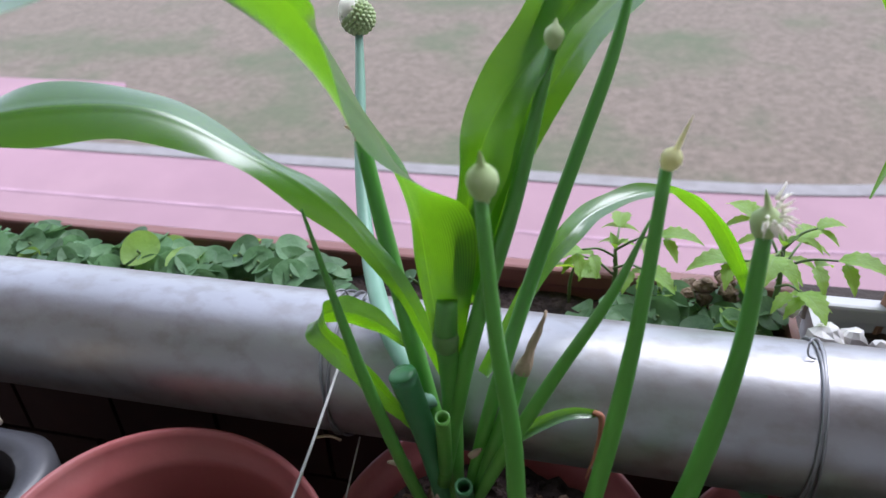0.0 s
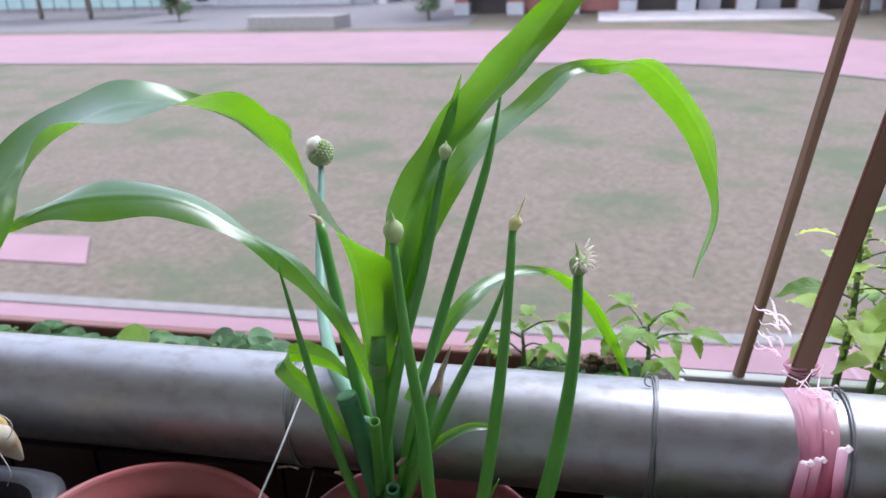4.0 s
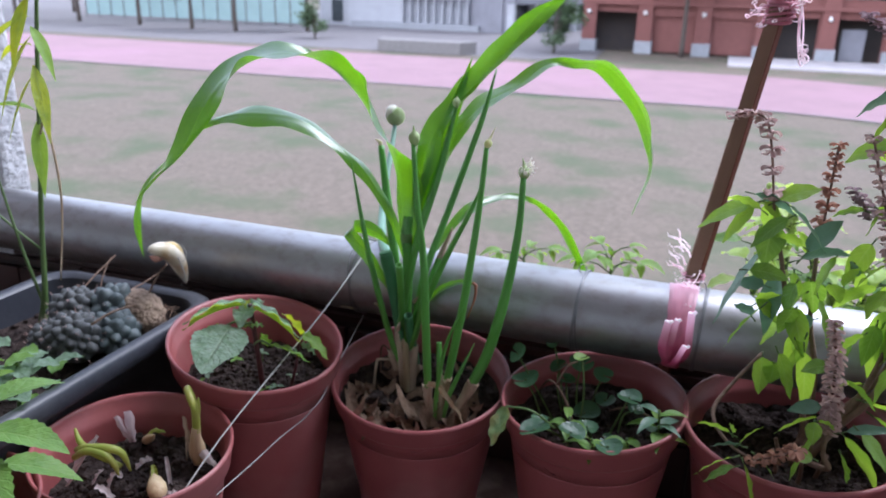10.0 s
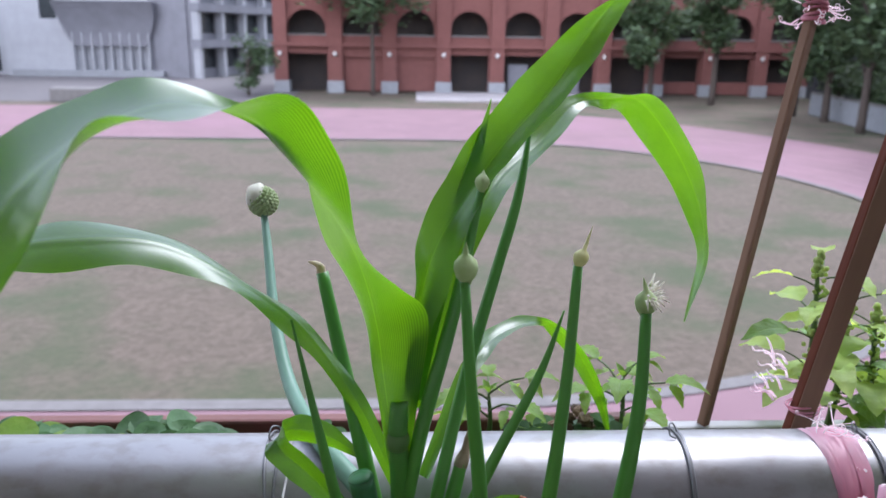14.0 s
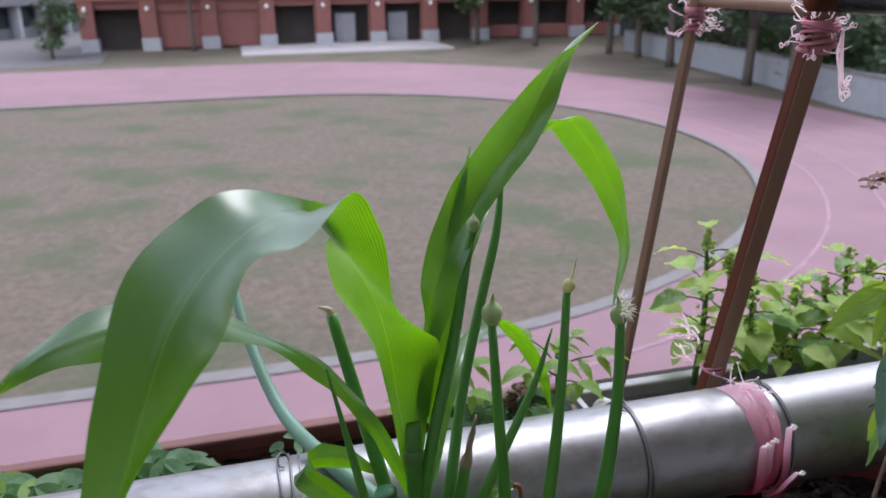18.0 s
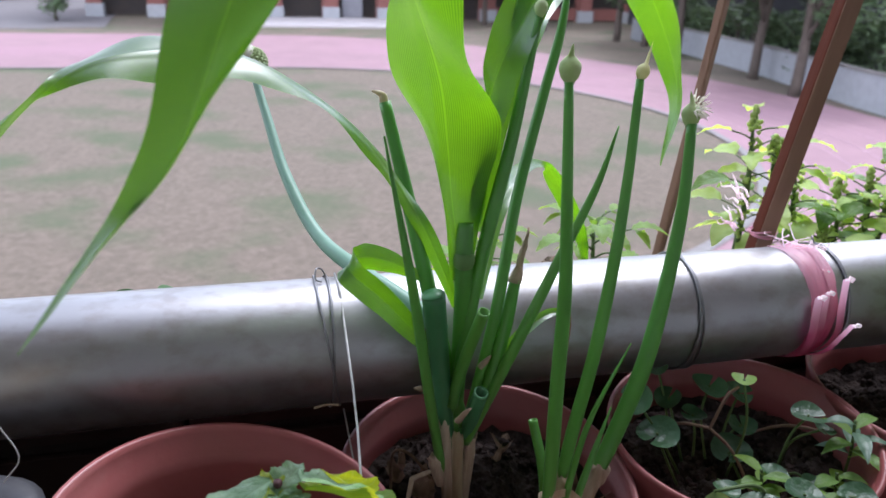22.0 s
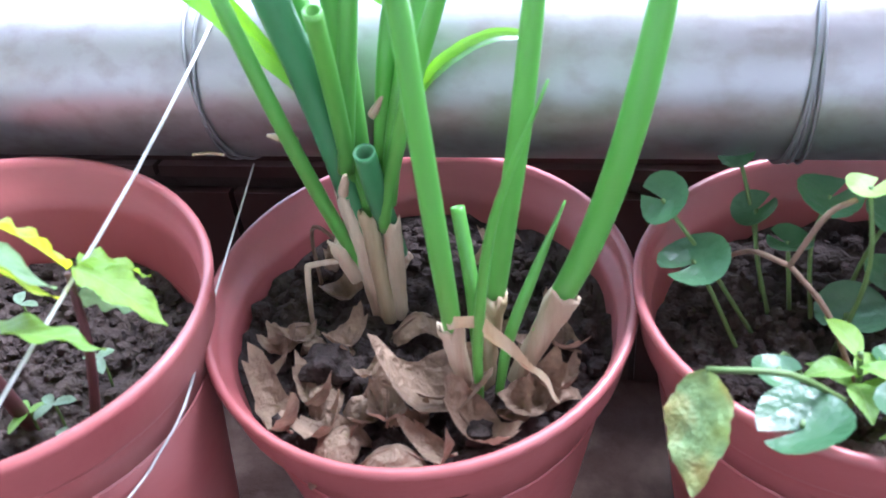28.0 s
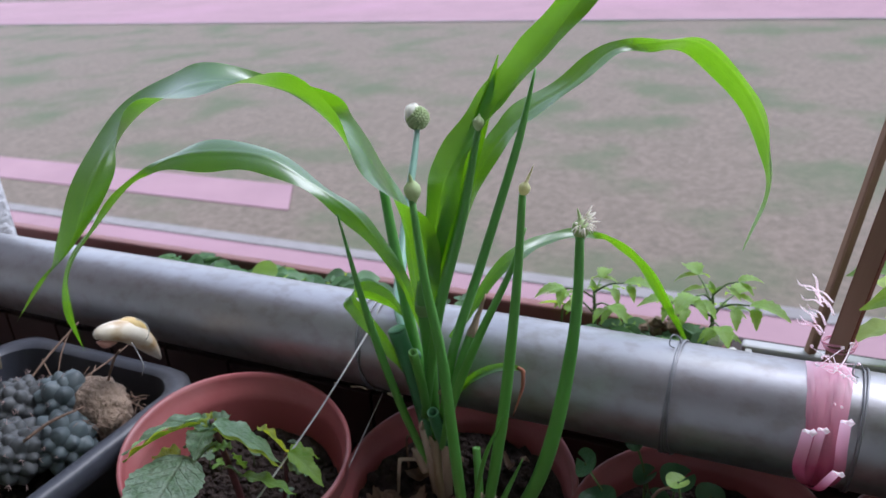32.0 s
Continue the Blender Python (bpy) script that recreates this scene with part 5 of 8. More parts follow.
# the western clump
L0 = (-0.027, -0.058, 0.135)
leek = onion("thick leek-like onion clump with cut blue-green tops", [
    ([(-0.0265, -0.057, 0.190), (-0.0352, -0.0609, 0.2567), (-0.0427, -0.0690, 0.3095)], [0.0056, 0.0070, 0.0080], False, LEEK),
    ([(-0.0285, -0.053, 0.205), (-0.0228, -0.0715, 0.2621), (-0.0175, -0.0906, 0.3064)], [0.0038, 0.0042, 0.0041], True, ONION),
    ([(-0.0147, -0.0447, 0.1708), (-0.0143, -0.0608, 0.2076), (-0.0120, -0.0775, 0.2439)], [0.0050, 0.0058, 0.0053], True, LEEK),
    ([(-0.0256, -0.0541, 0.1503), (-0.0431, -0.0716, 0.2352), (-0.0587, -0.0826, 0.3224), (-0.0753, -0.0829, 0.4096)], [0.0046, 0.0054, 0.0046, 0.0010], False, None),
    ([(-0.0171, -0.0600, 0.2089), (-0.0351, -0.0524, 0.2792), (-0.0506, -0.0424, 0.3499), (-0.0655, -0.0300, 0.4182)], [0.006, 0.0076, 0.0072, 0.0056], False, None),
    ([(-0.0269, -0.0640, 0.2269), (-0.0106, -0.0574, 0.3226), (0.0086, -0.0471, 0.3973), (0.0234, -0.0398, 0.4686)], [0.0056, 0.0068, 0.0060, 0.0034], False, None),
    ([(-0.0150, -0.0600, 0.2100), (0.0005, -0.0600, 0.2900), (0.0175, -0.0376, 0.3563), (0.0347, -0.0250, 0.4165), (0.0470, -0.0180, 0.4605), (0.0549, -0.0060, 0.5051)], [0.005, 0.006, 0.0058, 0.0052, 0.0044, 0.0012], False, None),
    ([(-0.0150, -0.0600, 0.1950), (-0.0078, -0.0662, 0.2209), (0.0111, -0.0725, 0.2731), (0.0330, -0.0732, 0.3253), (0.0549, -0.0714, 0.3729), (0.0672, -0.0677, 0.4088)], [0.0046, 0.0054, 0.0058, 0.005, 0.0036, 0.0008], False, None),
    ([(-0.0100, -0.0620, 0.2103), (-0.0020, -0.0650, 0.2453), (0.0070, -0.0605, 0.2786), (0.0150, -0.0525, 0.3083)], [0.0055, 0.0064, 0.0072, 0.0058], False, None),
    ([(-0.0333, -0.0592, 0.2793), (-0.0500, -0.040, 0.2900), (-0.0727, -0.0094, 0.2990), (-0.0993, 0.0469, 0.3085), (-0.1181, 0.1002, 0.3404), (-0.1290, 0.1442, 0.3780), (-0.1360, 0.1706, 0.4036)], [0.008, 0.0096, 0.0090, 0.0078, 0.0066, 0.0056, 0.0044], False, ONION_PALE)], L0)
# the broad cut end is pinched flat
m = Mesh()
blob(m, tuple(V(-0.0430, -0.0693, 0.3094) - V(*L0)), (0.0074, 0.0068, 0.0022), 6, 14, 0.1, Matrix.Rotation(-0.25, 3, "Y"))
part("pinched_end", m, LEEK, leek)
bud(leek, L0, (0.0236, -0.0402, 0.470), (0.1, 0, 1), 0.0048, 0.003)
for (x0, y0), (x1, y1, z1), r, m_ in (((-0.0235, -0.0570), (-0.0310, -0.0605, 0.214), 0.0046, SHEATH), ((-0.0195, -0.0590), (-0.0215, -0.0610, 0.205), 0.0044, WHITE_SHEATH), ((-0.0155, -0.0560), (-0.0115, -0.0585, 0.198), 0.0046, SHEATH), ((-0.0200, -0.0520), (-0.0235, -0.0540, 0.226), 0.0052, WHITE_SHEATH)):
    sleeve(leek, L0, [(x0, y0, 0.132), (x0 * 0.75 + x1 * 0.25, y0 * 0.75 + y1 * 0.25, 0.155), (x0 * 0.35 + x1 * 0.65, y0 * 0.35 + y1 * 0.65, z1 - 0.025), (x1, y1, z1)], [r, r * 1.02, r * 0.98, r * 0.9], m_, r * 900, "streaked white and tan stem base")
sleeve(leek, L0, [(-0.0320, -0.0620, 0.166), (-0.0345, -0.0630, 0.175), (-0.0390, -0.0640, 0.190)], [0.0030, 0.0038, 0.0034], SHEATH, 3.0, "brown curl of torn sheath")
papery(leek, L0, [(0.0145, -0.0530, 0.306), (0.0195, -0.0485, 0.322), (0.0251, -0.0441, 0.3398)], [0.0062, 0.0032, 0.0010], SHEATH, "dry brown curled leaf tip")
papery(leek, L0, [(-0.0650, -0.0304, 0.416), (-0.0665, -0.0295, 0.422), (-0.0735, -0.0300, 0.4245)], [0.004, 0.003, 0.0008], WHITE_SHEATH, "papery torn bud end")
for a, b in (((-0.044, -0.068, 0.244), (-0.054, -0.074, 0.250)), ((-0.026, -0.074, 0.222), (-0.020, -0.082, 0.236)), ((-0.010, -0.066, 0.255), (-0.004, -0.068, 0.264))):
    papery(leek, L0, [a, tuple((Vector(a) + Vector(b)) / 2), b], [0.003, 0.0026, 0.001], SHEATH, "dry stub of a cut leaf")
# round flower head on the pale stalk
m = Mesh()
hc = V(-0.1373, 0.1756, 0.4145) - V(*L0)
rng = random.Random(8)
for k in range(150):
    z = 1 - 2 * (k + 0.5) / 150
    a = 2.399963 * k
    r = math.sqrt(1 - z * z)
    d = V(r * math.cos(a), r * math.sin(a), z)
    blob(m, tuple(hc + d * 0.0108), (0.0021, 0.0021, 0.0025), 4, 6, 0.0, d.to_track_quat("Z", "Y").to_matrix())
part("flower_head", m, BUD, leek, "round green flower head packed with tiny buds")
m = Mesh()
blob(m, tuple(hc + V(-0.0042, 0.0, 0.0038)), (0.0095, 0.0112, 0.0112), 8, 14, 0.15)
part("bract", m, PETAL, leek, "papery white bract peeling from the flower head")

M0 = (-0.022, -0.056, 0.135)
maize = thing("maize_plant", M0, "young maize plant with long arching green leaves", "maize")


def eased(curve, k=0.05):
    """The same stations, each drawn a little towards its neighbours."""
    c = np.array(curve, float)
    out = c.copy()
    out[1:-1] = c[1:-1] * (1 - 2 * k) + (c[:-2] + c[2:]) * k
    return out


def maize_leaf(west, east, keel=None, fold=0.15, wave=0.0012, waves=7, phase=0.0, n=96, across=14):
    """A long leaf between its two edges, station by station from its foot; keel is the midrib, or fold the depth of its channel."""
    l, r = eased(west), eased(east)
    if keel is None:
        c = (l + r) / 2
        tan = np.gradient(c, axis=0)
        nor = np.cross(r - l, tan)
        nor /= np.linalg.norm(nor, axis=1, keepdims=True) + 1e-9
        k = c - nor * (fold * np.linalg.norm(r - l, axis=1, keepdims=True))
    else:
        k = eased(keel)
    q = spline(np.c_[l, k, r], n)
    verts, faces, uvs = [], [], []
    for i in range(n + 1):
        a, b, c = q[i, :3], q[i, 3:6], q[i, 6:9]
        wide = np.linalg.norm(c - a)
        up = np.cross(c - a, q[min(i + 1, n), 3:6] - q[max(i - 1, 0), 3:6])
        up /= np.linalg.norm(up) + 1e-9
        for j in range(across + 1):
            u = 2 * j / across - 1
            p = a * (u * (u - 1) / 2) + b * (1 - u * u) + c * (u * (u + 1) / 2)
            p = p + up * (wave * min(1.0, wide / 0.02) * u * u * math.sin(waves * 6.283 * i / n + phase + (1.9 if u > 0 else 0.0)))
            p = p - up * (0.0009 * math.exp(-(u / 0.09) ** 2)) * min(1.0, wide / 0.02)
            verts.append(p - np.array(M0))
            uvs.append((j / across, i / n))
    w = across + 1
    for i in range(n):
        for j in range(across):
            faces.append((i * w + j, i * w + j + 1, (i + 1) * w + j + 1, (i + 1) * w + j))
    return part("leaf", Mesh().add(verts, faces, uvs), CORN, maize)


def ribbon(*rows):
    """Two edges from rows of a centre, a width and the direction across."""
    l, r = [], []
    for c, w, s in rows:
        c, s = Vector(c), Vector(s).normalized()
        l.append(tuple(c - s * (w / 2)))
        r.append(tuple(c + s * (w / 2)))
    return l, r


m = Mesh()
tube(m, [(-0.002, 0, 0), (0.0, 0.0, 0.09), (0.001, -0.002, 0.16), (0.0, -0.003, 0.195), (0.001, -0.001, 0.215)], [0.0046, 0.005, 0.0054, 0.0058, 0.005], 20, 14)
part("stem", m, ONION, maize, "jointed green stem")
m = Mesh()
tube(m, [(0.0, -0.0035, 0.188), (0.0, -0.004, 0.192), (0.0, -0.004, 0.197)], [0.0059, 0.0068, 0.006], 6, 14)
part("node", m, CORN_RIB, maize, "pale ring where a leaf joins the stem")
# upper leaf arching west, keeled along its midrib
maize_leaf([(-0.0285, -0.0540, 0.3130), (-0.0361, -0.0546, 0.3722), (-0.0420, -0.0310, 0.4040), (-0.0650, -0.0337, 0.4389), (-0.0683, -0.0541, 0.4757), (-0.0560, -0.0905, 0.4995), (-0.0750, -0.1208, 0.5184), (-0.1142, -0.1468, 0.5330), (-0.1365, -0.1594, 0.5279), (-0.1574, -0.1877, 0.5104), (-0.1659, -0.2206, 0.4818), (-0.1753, -0.2383, 0.4427), (-0.1905, -0.2400, 0.4170), (-0.2125, -0.2555, 0.3876)],
           [(-0.0160, -0.0560, 0.3130), (-0.0074, -0.0508, 0.3676), (-0.0044, -0.0676, 0.4067), (-0.0202, -0.0910, 0.4285), (-0.0402, -0.1050, 0.4556), (-0.0457, -0.1137, 0.4982), (-0.0601, -0.1372, 0.5272), (-0.0877, -0.1897, 0.5220), (-0.1085, -0.2155, 0.5255), (-0.1211, -0.2263, 0.5030), (-0.1366, -0.2179, 0.4777), (-0.1659, -0.2278, 0.4417), (-0.1870, -0.2505, 0.4170), (-0.2125, -0.2560, 0.3872)],
           [(-0.0225, -0.0640, 0.3120), (-0.0298, -0.0565, 0.3639), (-0.0342, -0.0568, 0.3974), (-0.0416, -0.0671, 0.4330), (-0.0555, -0.0792, 0.4664), (-0.0728, -0.1020, 0.4968), (-0.0815, -0.1310, 0.5158), (-0.1004, -0.1657, 0.5250), (-0.1197, -0.1866, 0.5186), (-0.1372, -0.2053, 0.5029), (-0.1500, -0.2224, 0.4775), (-0.1667, -0.2378, 0.4374), (-0.1880, -0.2455, 0.4160), (-0.2125, -0.2557, 0.3874)], wave=0.001)
# lower leaf arching west
maize_leaf([(-0.0200, -0.0520, 0.2950), (-0.0370, -0.0478, 0.3421), (-0.0562, -0.0447, 0.3712), (-0.0818, -0.0454, 0.4028), (-0.1064, -0.0559, 0.4219), (-0.1429, -0.0574, 0.4484), (-0.1871, -0.0759, 0.4591), (-0.2159, -0.0986, 0.4508), (-0.2323, -0.1304, 0.4386), (-0.2502, -0.1503, 0.4129), (-0.2710, -0.1676, 0.3800), (-0.2787, -0.1713, 0.3413), (-0.2828, -0.1672, 0.2994)],
           [(-0.0260, -0.0530, 0.2920), (-0.0461, -0.0485, 0.3358), (-0.0638, -0.0529, 0.3685), (-0.0823, -0.0656, 0.3970), (-0.1101, -0.0766, 0.4258), (-0.1424, -0.0871, 0.4400), (-0.1746, -0.1005, 0.4406), (-0.2036, -0.1135, 0.4447), (-0.2374, -0.1186, 0.4332), (-0.2615, -0.1363, 0.4091), (-0.2810, -0.1617, 0.3773), (-0.2885, -0.1720, 0.3426), (-0.2828, -0.1672, 0.2994)], fold=0.13, wave=0.0012, phase=1.5)
# upright youngest leaf
maize_leaf([(-0.0200, -0.0520, 0.3520), (-0.0126, -0.0605, 0.4107), (-0.0122, -0.0484, 0.4428), (0.0028, -0.0255, 0.4708), (0.0230, -0.0134, 0.4998), (0.0509, -0.0095, 0.5315), (0.0790, -0.0062, 0.5593), (0.1044, 0.0013, 0.5739), (0.1280, 0.0155, 0.5867)],
           [(-0.0140, -0.0450, 0.3520), (0.0050, -0.0425, 0.4102), (0.0139, -0.0477, 0.4427), (0.0261, -0.0420, 0.4684), (0.0399, -0.0344, 0.4858), (0.0658, -0.0301, 0.5141), (0.0922, -0.0082, 0.5419), (0.1084, 0.0146, 0.5643), (0.1283, 0.0165, 0.5870)], fold=0.26, wave=0.001)
# rolled sheath of the inner leaf round the youngest one
maize_leaf([(-0.018, -0.050, 0.345), (-0.012, -0.047, 0.39), (0.000, -0.036, 0.435), (0.016, -0.024, 0.478), (0.030, -0.014, 0.516)],
           [(-0.008, -0.046, 0.345), (0.002, -0.036, 0.39), (0.014, -0.026, 0.432), (0.024, -0.018, 0.472), (0.0305, -0.0136, 0.5155)], fold=0.4, wave=0.0)
# leaf arching east
maize_leaf([(-0.0140, -0.0430, 0.3400), (-0.0026, -0.0296, 0.4010), (0.0095, -0.0200, 0.4404), (0.0213, -0.0018, 0.4628), (0.0350, 0.0199, 0.4766), (0.0599, 0.0452, 0.4901), (0.0883, 0.0643, 0.5127), (0.1276, 0.0744, 0.5136), (0.1599, 0.0905, 0.5086), (0.1960, 0.1052, 0.4694), (0.2085, 0.1079, 0.4292), (0.2136, 0.1027, 0.3901), (0.1981, 0.0979, 0.3375)],
           [(-0.0060, -0.0490, 0.3400), (0.0089, -0.0345, 0.3979), (0.0231, -0.0248, 0.4306), (0.0383, -0.0099, 0.4555), (0.0502, 0.0059, 0.4685), (0.0753, 0.0299, 0.4836), (0.0978, 0.0556, 0.5055), (0.1206, 0.0836, 0.5014), (0.1440, 0.1173, 0.4936), (0.1754, 0.1321, 0.4564), (0.2017, 0.1276, 0.4172), (0.2091, 0.1150, 0.3820), (0.1974, 0.0988, 0.3373)], fold=0.12, wave=0.0016, phase=0.7)
# small low leaf to the east
maize_leaf([(-0.0100, -0.0430, 0.2950), (0.0129, -0.0066, 0.3413), (0.0256, 0.0130, 0.3544), (0.0362, 0.0380, 0.3549), (0.0592, 0.0598, 0.3572), (0.0829, 0.0723, 0.3515), (0.1003, 0.0876, 0.3372), (0.1210, 0.1016, 0.3132), (0.1430, 0.1098, 0.2708), (0.1566, 0.1309, 0.2217)],
           [(-0.0040, -0.0460, 0.2930), (0.0200, -0.0087, 0.3338), (0.0360, 0.0113, 0.3464), (0.0477, 0.0311, 0.3524), (0.0664, 0.0473, 0.3544), (0.0792, 0.0684, 0.3468), (0.0882, 0.0925, 0.3341), (0.1091, 0.1108, 0.3065), (0.1354, 0.1137, 0.2636), (0.1546, 0.1312, 0.2201)], fold=0.18, wave=0.0009)
# small curled leaf low to the west
maize_leaf(*ribbon(((-0.030, -0.062, 0.255), 0.006, (0.6, -0.2, 0.75)), ((-0.052, -0.064, 0.282), 0.013, (0.6, -0.1, 0.75)), ((-0.073, -0.062, 0.306), 0.017, (0.6, 0.0, 0.75)), ((-0.0900, -0.060, 0.3215), 0.017, (0.62, 0.05, 0.75)), ((-0.0935, -0.052, 0.3285), 0.018, (0.58, 0.15, 0.78)), ((-0.081, -0.044, 0.3275), 0.017, (0.4, 0.25, 0.85)), ((-0.062, -0.044, 0.322), 0.013, (0.25, 0.2, 0.95)), ((-0.044, -0.050, 0.312), 0.004, (0.2, 0.2, 0.95))), fold=0.12, wave=0.0008)
# thin low leaf with a withered tip
maize_leaf(*ribbon(((-0.008, -0.060, 0.235), 0.004, (0.3, -0.5, -0.8)), ((0.006, -0.061, 0.260), 0.007, (0.2, -0.4, -0.8)), ((0.020, -0.060, 0.275), 0.009, (0.0, -0.6, -0.7)), ((0.038, -0.054, 0.283), 0.007, (-0.1, -0.7, -0.6)), ((0.053, -0.0495, 0.2815), 0.004, (-0.2, -0.7, -0.6))), fold=0.2, wave=0.0004)
papery(maize, M0, [(0.051, -0.050, 0.2825), (0.0555, -0.0495, 0.278), (0.0545, -0.053, 0.262), (0.0505, -0.060, 0.243)], [0.0020, 0.0026, 0.0019, 0.0006], mat("withered_red", (0.26, 0.08, 0.05), (0.3, 0.14, 0.07), rough=0.7, scale=60), "withered reddish leaf tip")


# ---- litter on the soil of the middle pot ----
def crumpled(rng, L, W, roll):
    """A torn, curled scrap of dead leaf with a ragged outline and a keeled midrib."""
    m = Mesh()
    rings, seg = 6, 26
    o = V(rng.uniform(0, 50), rng.uniform(0, 50), rng.uniform(0, 50))
    verts, faces, uvs = [], [], []
    for i in range(rings + 1):
        for k in range(seg):
            a = 2 * math.pi * k / seg
            c = V(math.cos(a), math.sin(a), 0)
            r = i / rings * (0.86 + 0.34 * noise.noise(c * 1.1 + o) + 0.2 * noise.noise(c * 3.6 + o))
            x, y = L * 0.62 * r * c.x, W * 0.62 * r * c.y
            z = abs(y) * 0.35 + 0.0028 * noise.noise(V(x * 120, y * 120, 0) + o) + 0.0012 * noise.noise(V(x * 420, y * 420, 3) + o)
            b = y / roll
            verts.append((x, math.sin(b) * (roll - z), roll - math.cos(b) * (roll - z) + 2.2 * x * x / L))
            uvs.append((0.5 + 0.5 * r * c.y, 0.5 + 0.5 * r * c.x))
    for i in range(rings):
        for k in range(seg):
            k2 = (k + 1) % seg
            faces.append((i * seg + k, (i + 1) * seg + k, (i + 1) * seg + k2, i * seg + k2))
    return m.add(verts, faces, uvs)


def litter():
    rng = random.Random(23)
    # x, y, length, width, heading: the large ones first, then scraps strewn round them
    spots = [(0.0155, -0.112, 0.048, 0.036, 0.3), (-0.051, -0.133, 0.040, 0.022, 2.3), (-0.020, -0.140, 0.034, 0.022, 1.2), (0.002, -0.146, 0.036, 0.018, 0.2), (0.036, -0.128, 0.036, 0.026, -0.5), (0.055, -0.108, 0.030, 0.022, 0.9), (-0.033, -0.086, 0.024, 0.016, 1.1), (0.0, -0.072, 0.026, 0.020, 0.5), (0.022, -0.140, 0.026, 0.016, 2.6), (-0.005, -0.122, 0.028, 0.018, 1.8), (-0.060, -0.085, 0.020, 0.016, 0.6), (0.066, -0.075, 0.028, 0.018, 2.2)]
    for k in range(64):
        a, r = rng.uniform(0, 6.28), 0.078 * math.sqrt(rng.random())
        x, y = r * math.cos(a), -0.067 + r * math.sin(a)
        if (y > -0.078 and rng.random() < 0.7) or math.hypot(x + 0.022, y + 0.055) < 0.02:
            continue
        L = rng.uniform(0.011, 0.026)
        spots.append((x, y, L, L * rng.uniform(0.5, 0.9), rng.uniform(0, 6.28)))
    stalks = ((0.0285, -0.109), (0.0355, -0.096), (0.049, -0.0955), (0.034, -0.111), (0.042, -0.107))
    for k, (x, y, L, W, head) in enumerate(spots):
        if k > 11 and min(math.hypot(x - a, y - b) for a, b in stalks) < 0.013:
            continue
        z = 0.144 - 0.027 * x + 0.132 * (y + 0.067) * 0.8 + rng.uniform(0.0, 0.004)
        t = thing("dry_leaf", (x, y, z), "curled brittle brown dead leaf on the soil", "dead leaf", "dead leaves in the pot")
        flip = math.pi if rng.random() < 0.45 else 0.0
        t.rotation_euler = (rng.uniform(-0.3, 0.3) + flip, rng.uniform(-0.22, 0.22), head)
        if flip:
            t.location.z += W * 0.35
        part("blade", crumpled(rng, L, W, rng.uniform(0.55, 1.5) * W), DRY, t)
        if k < 12:
            m = Mesh()
            tube(m, [(-L * 0.5, 0, 0.0012 + L * 0.3), (0, 0, 0.0006), (L * 0.42, 0, 0.001 + L * 0.2)], [0.0007, 0.0005, 0.0003], 8, 5)
            part("vein", m, BARK_THIN, t)
    t = thing("dry_stalk", (-0.05, -0.072, 0.14), "bent straw-coloured dead stalk leaning on the onions", "dead stalk")
    rod(t, "stalk", [(-0.0085, 0.004, -0.004), (-0.007, 0.004, 0.012), (-0.004, 0.004, 0.034), (-0.0015, 0.005, 0.0375), (0.014, 0.011, 0.037)], [0.0012, 0.0014, 0.0017, 0.0016, 0.0015], SHEATH, 16, 6)
    t = thing("dry_stalk", (-0.062, -0.04, 0.14), "thin brown dead stalk curved over the soil", "dead stalk")
    rod(t, "stalk", [(0.0, 0.0, 0.0), (0.001, 0.0, 0.038), (0.012, -0.004, 0.04), (0.026, -0.01, 0.022)], [0.0011], BARK_THIN, 14, 5)
    m = Mesh()
    blob(m, (-0.0375, -0.104, 0.1475), (0.0118, 0.0112, 0.0088), 22, 34, 0.5, None, 2.0)
    solid("soil_clod", m, SOIL, "rounded clod of dark soil", "clod", smooth=False)


litter()


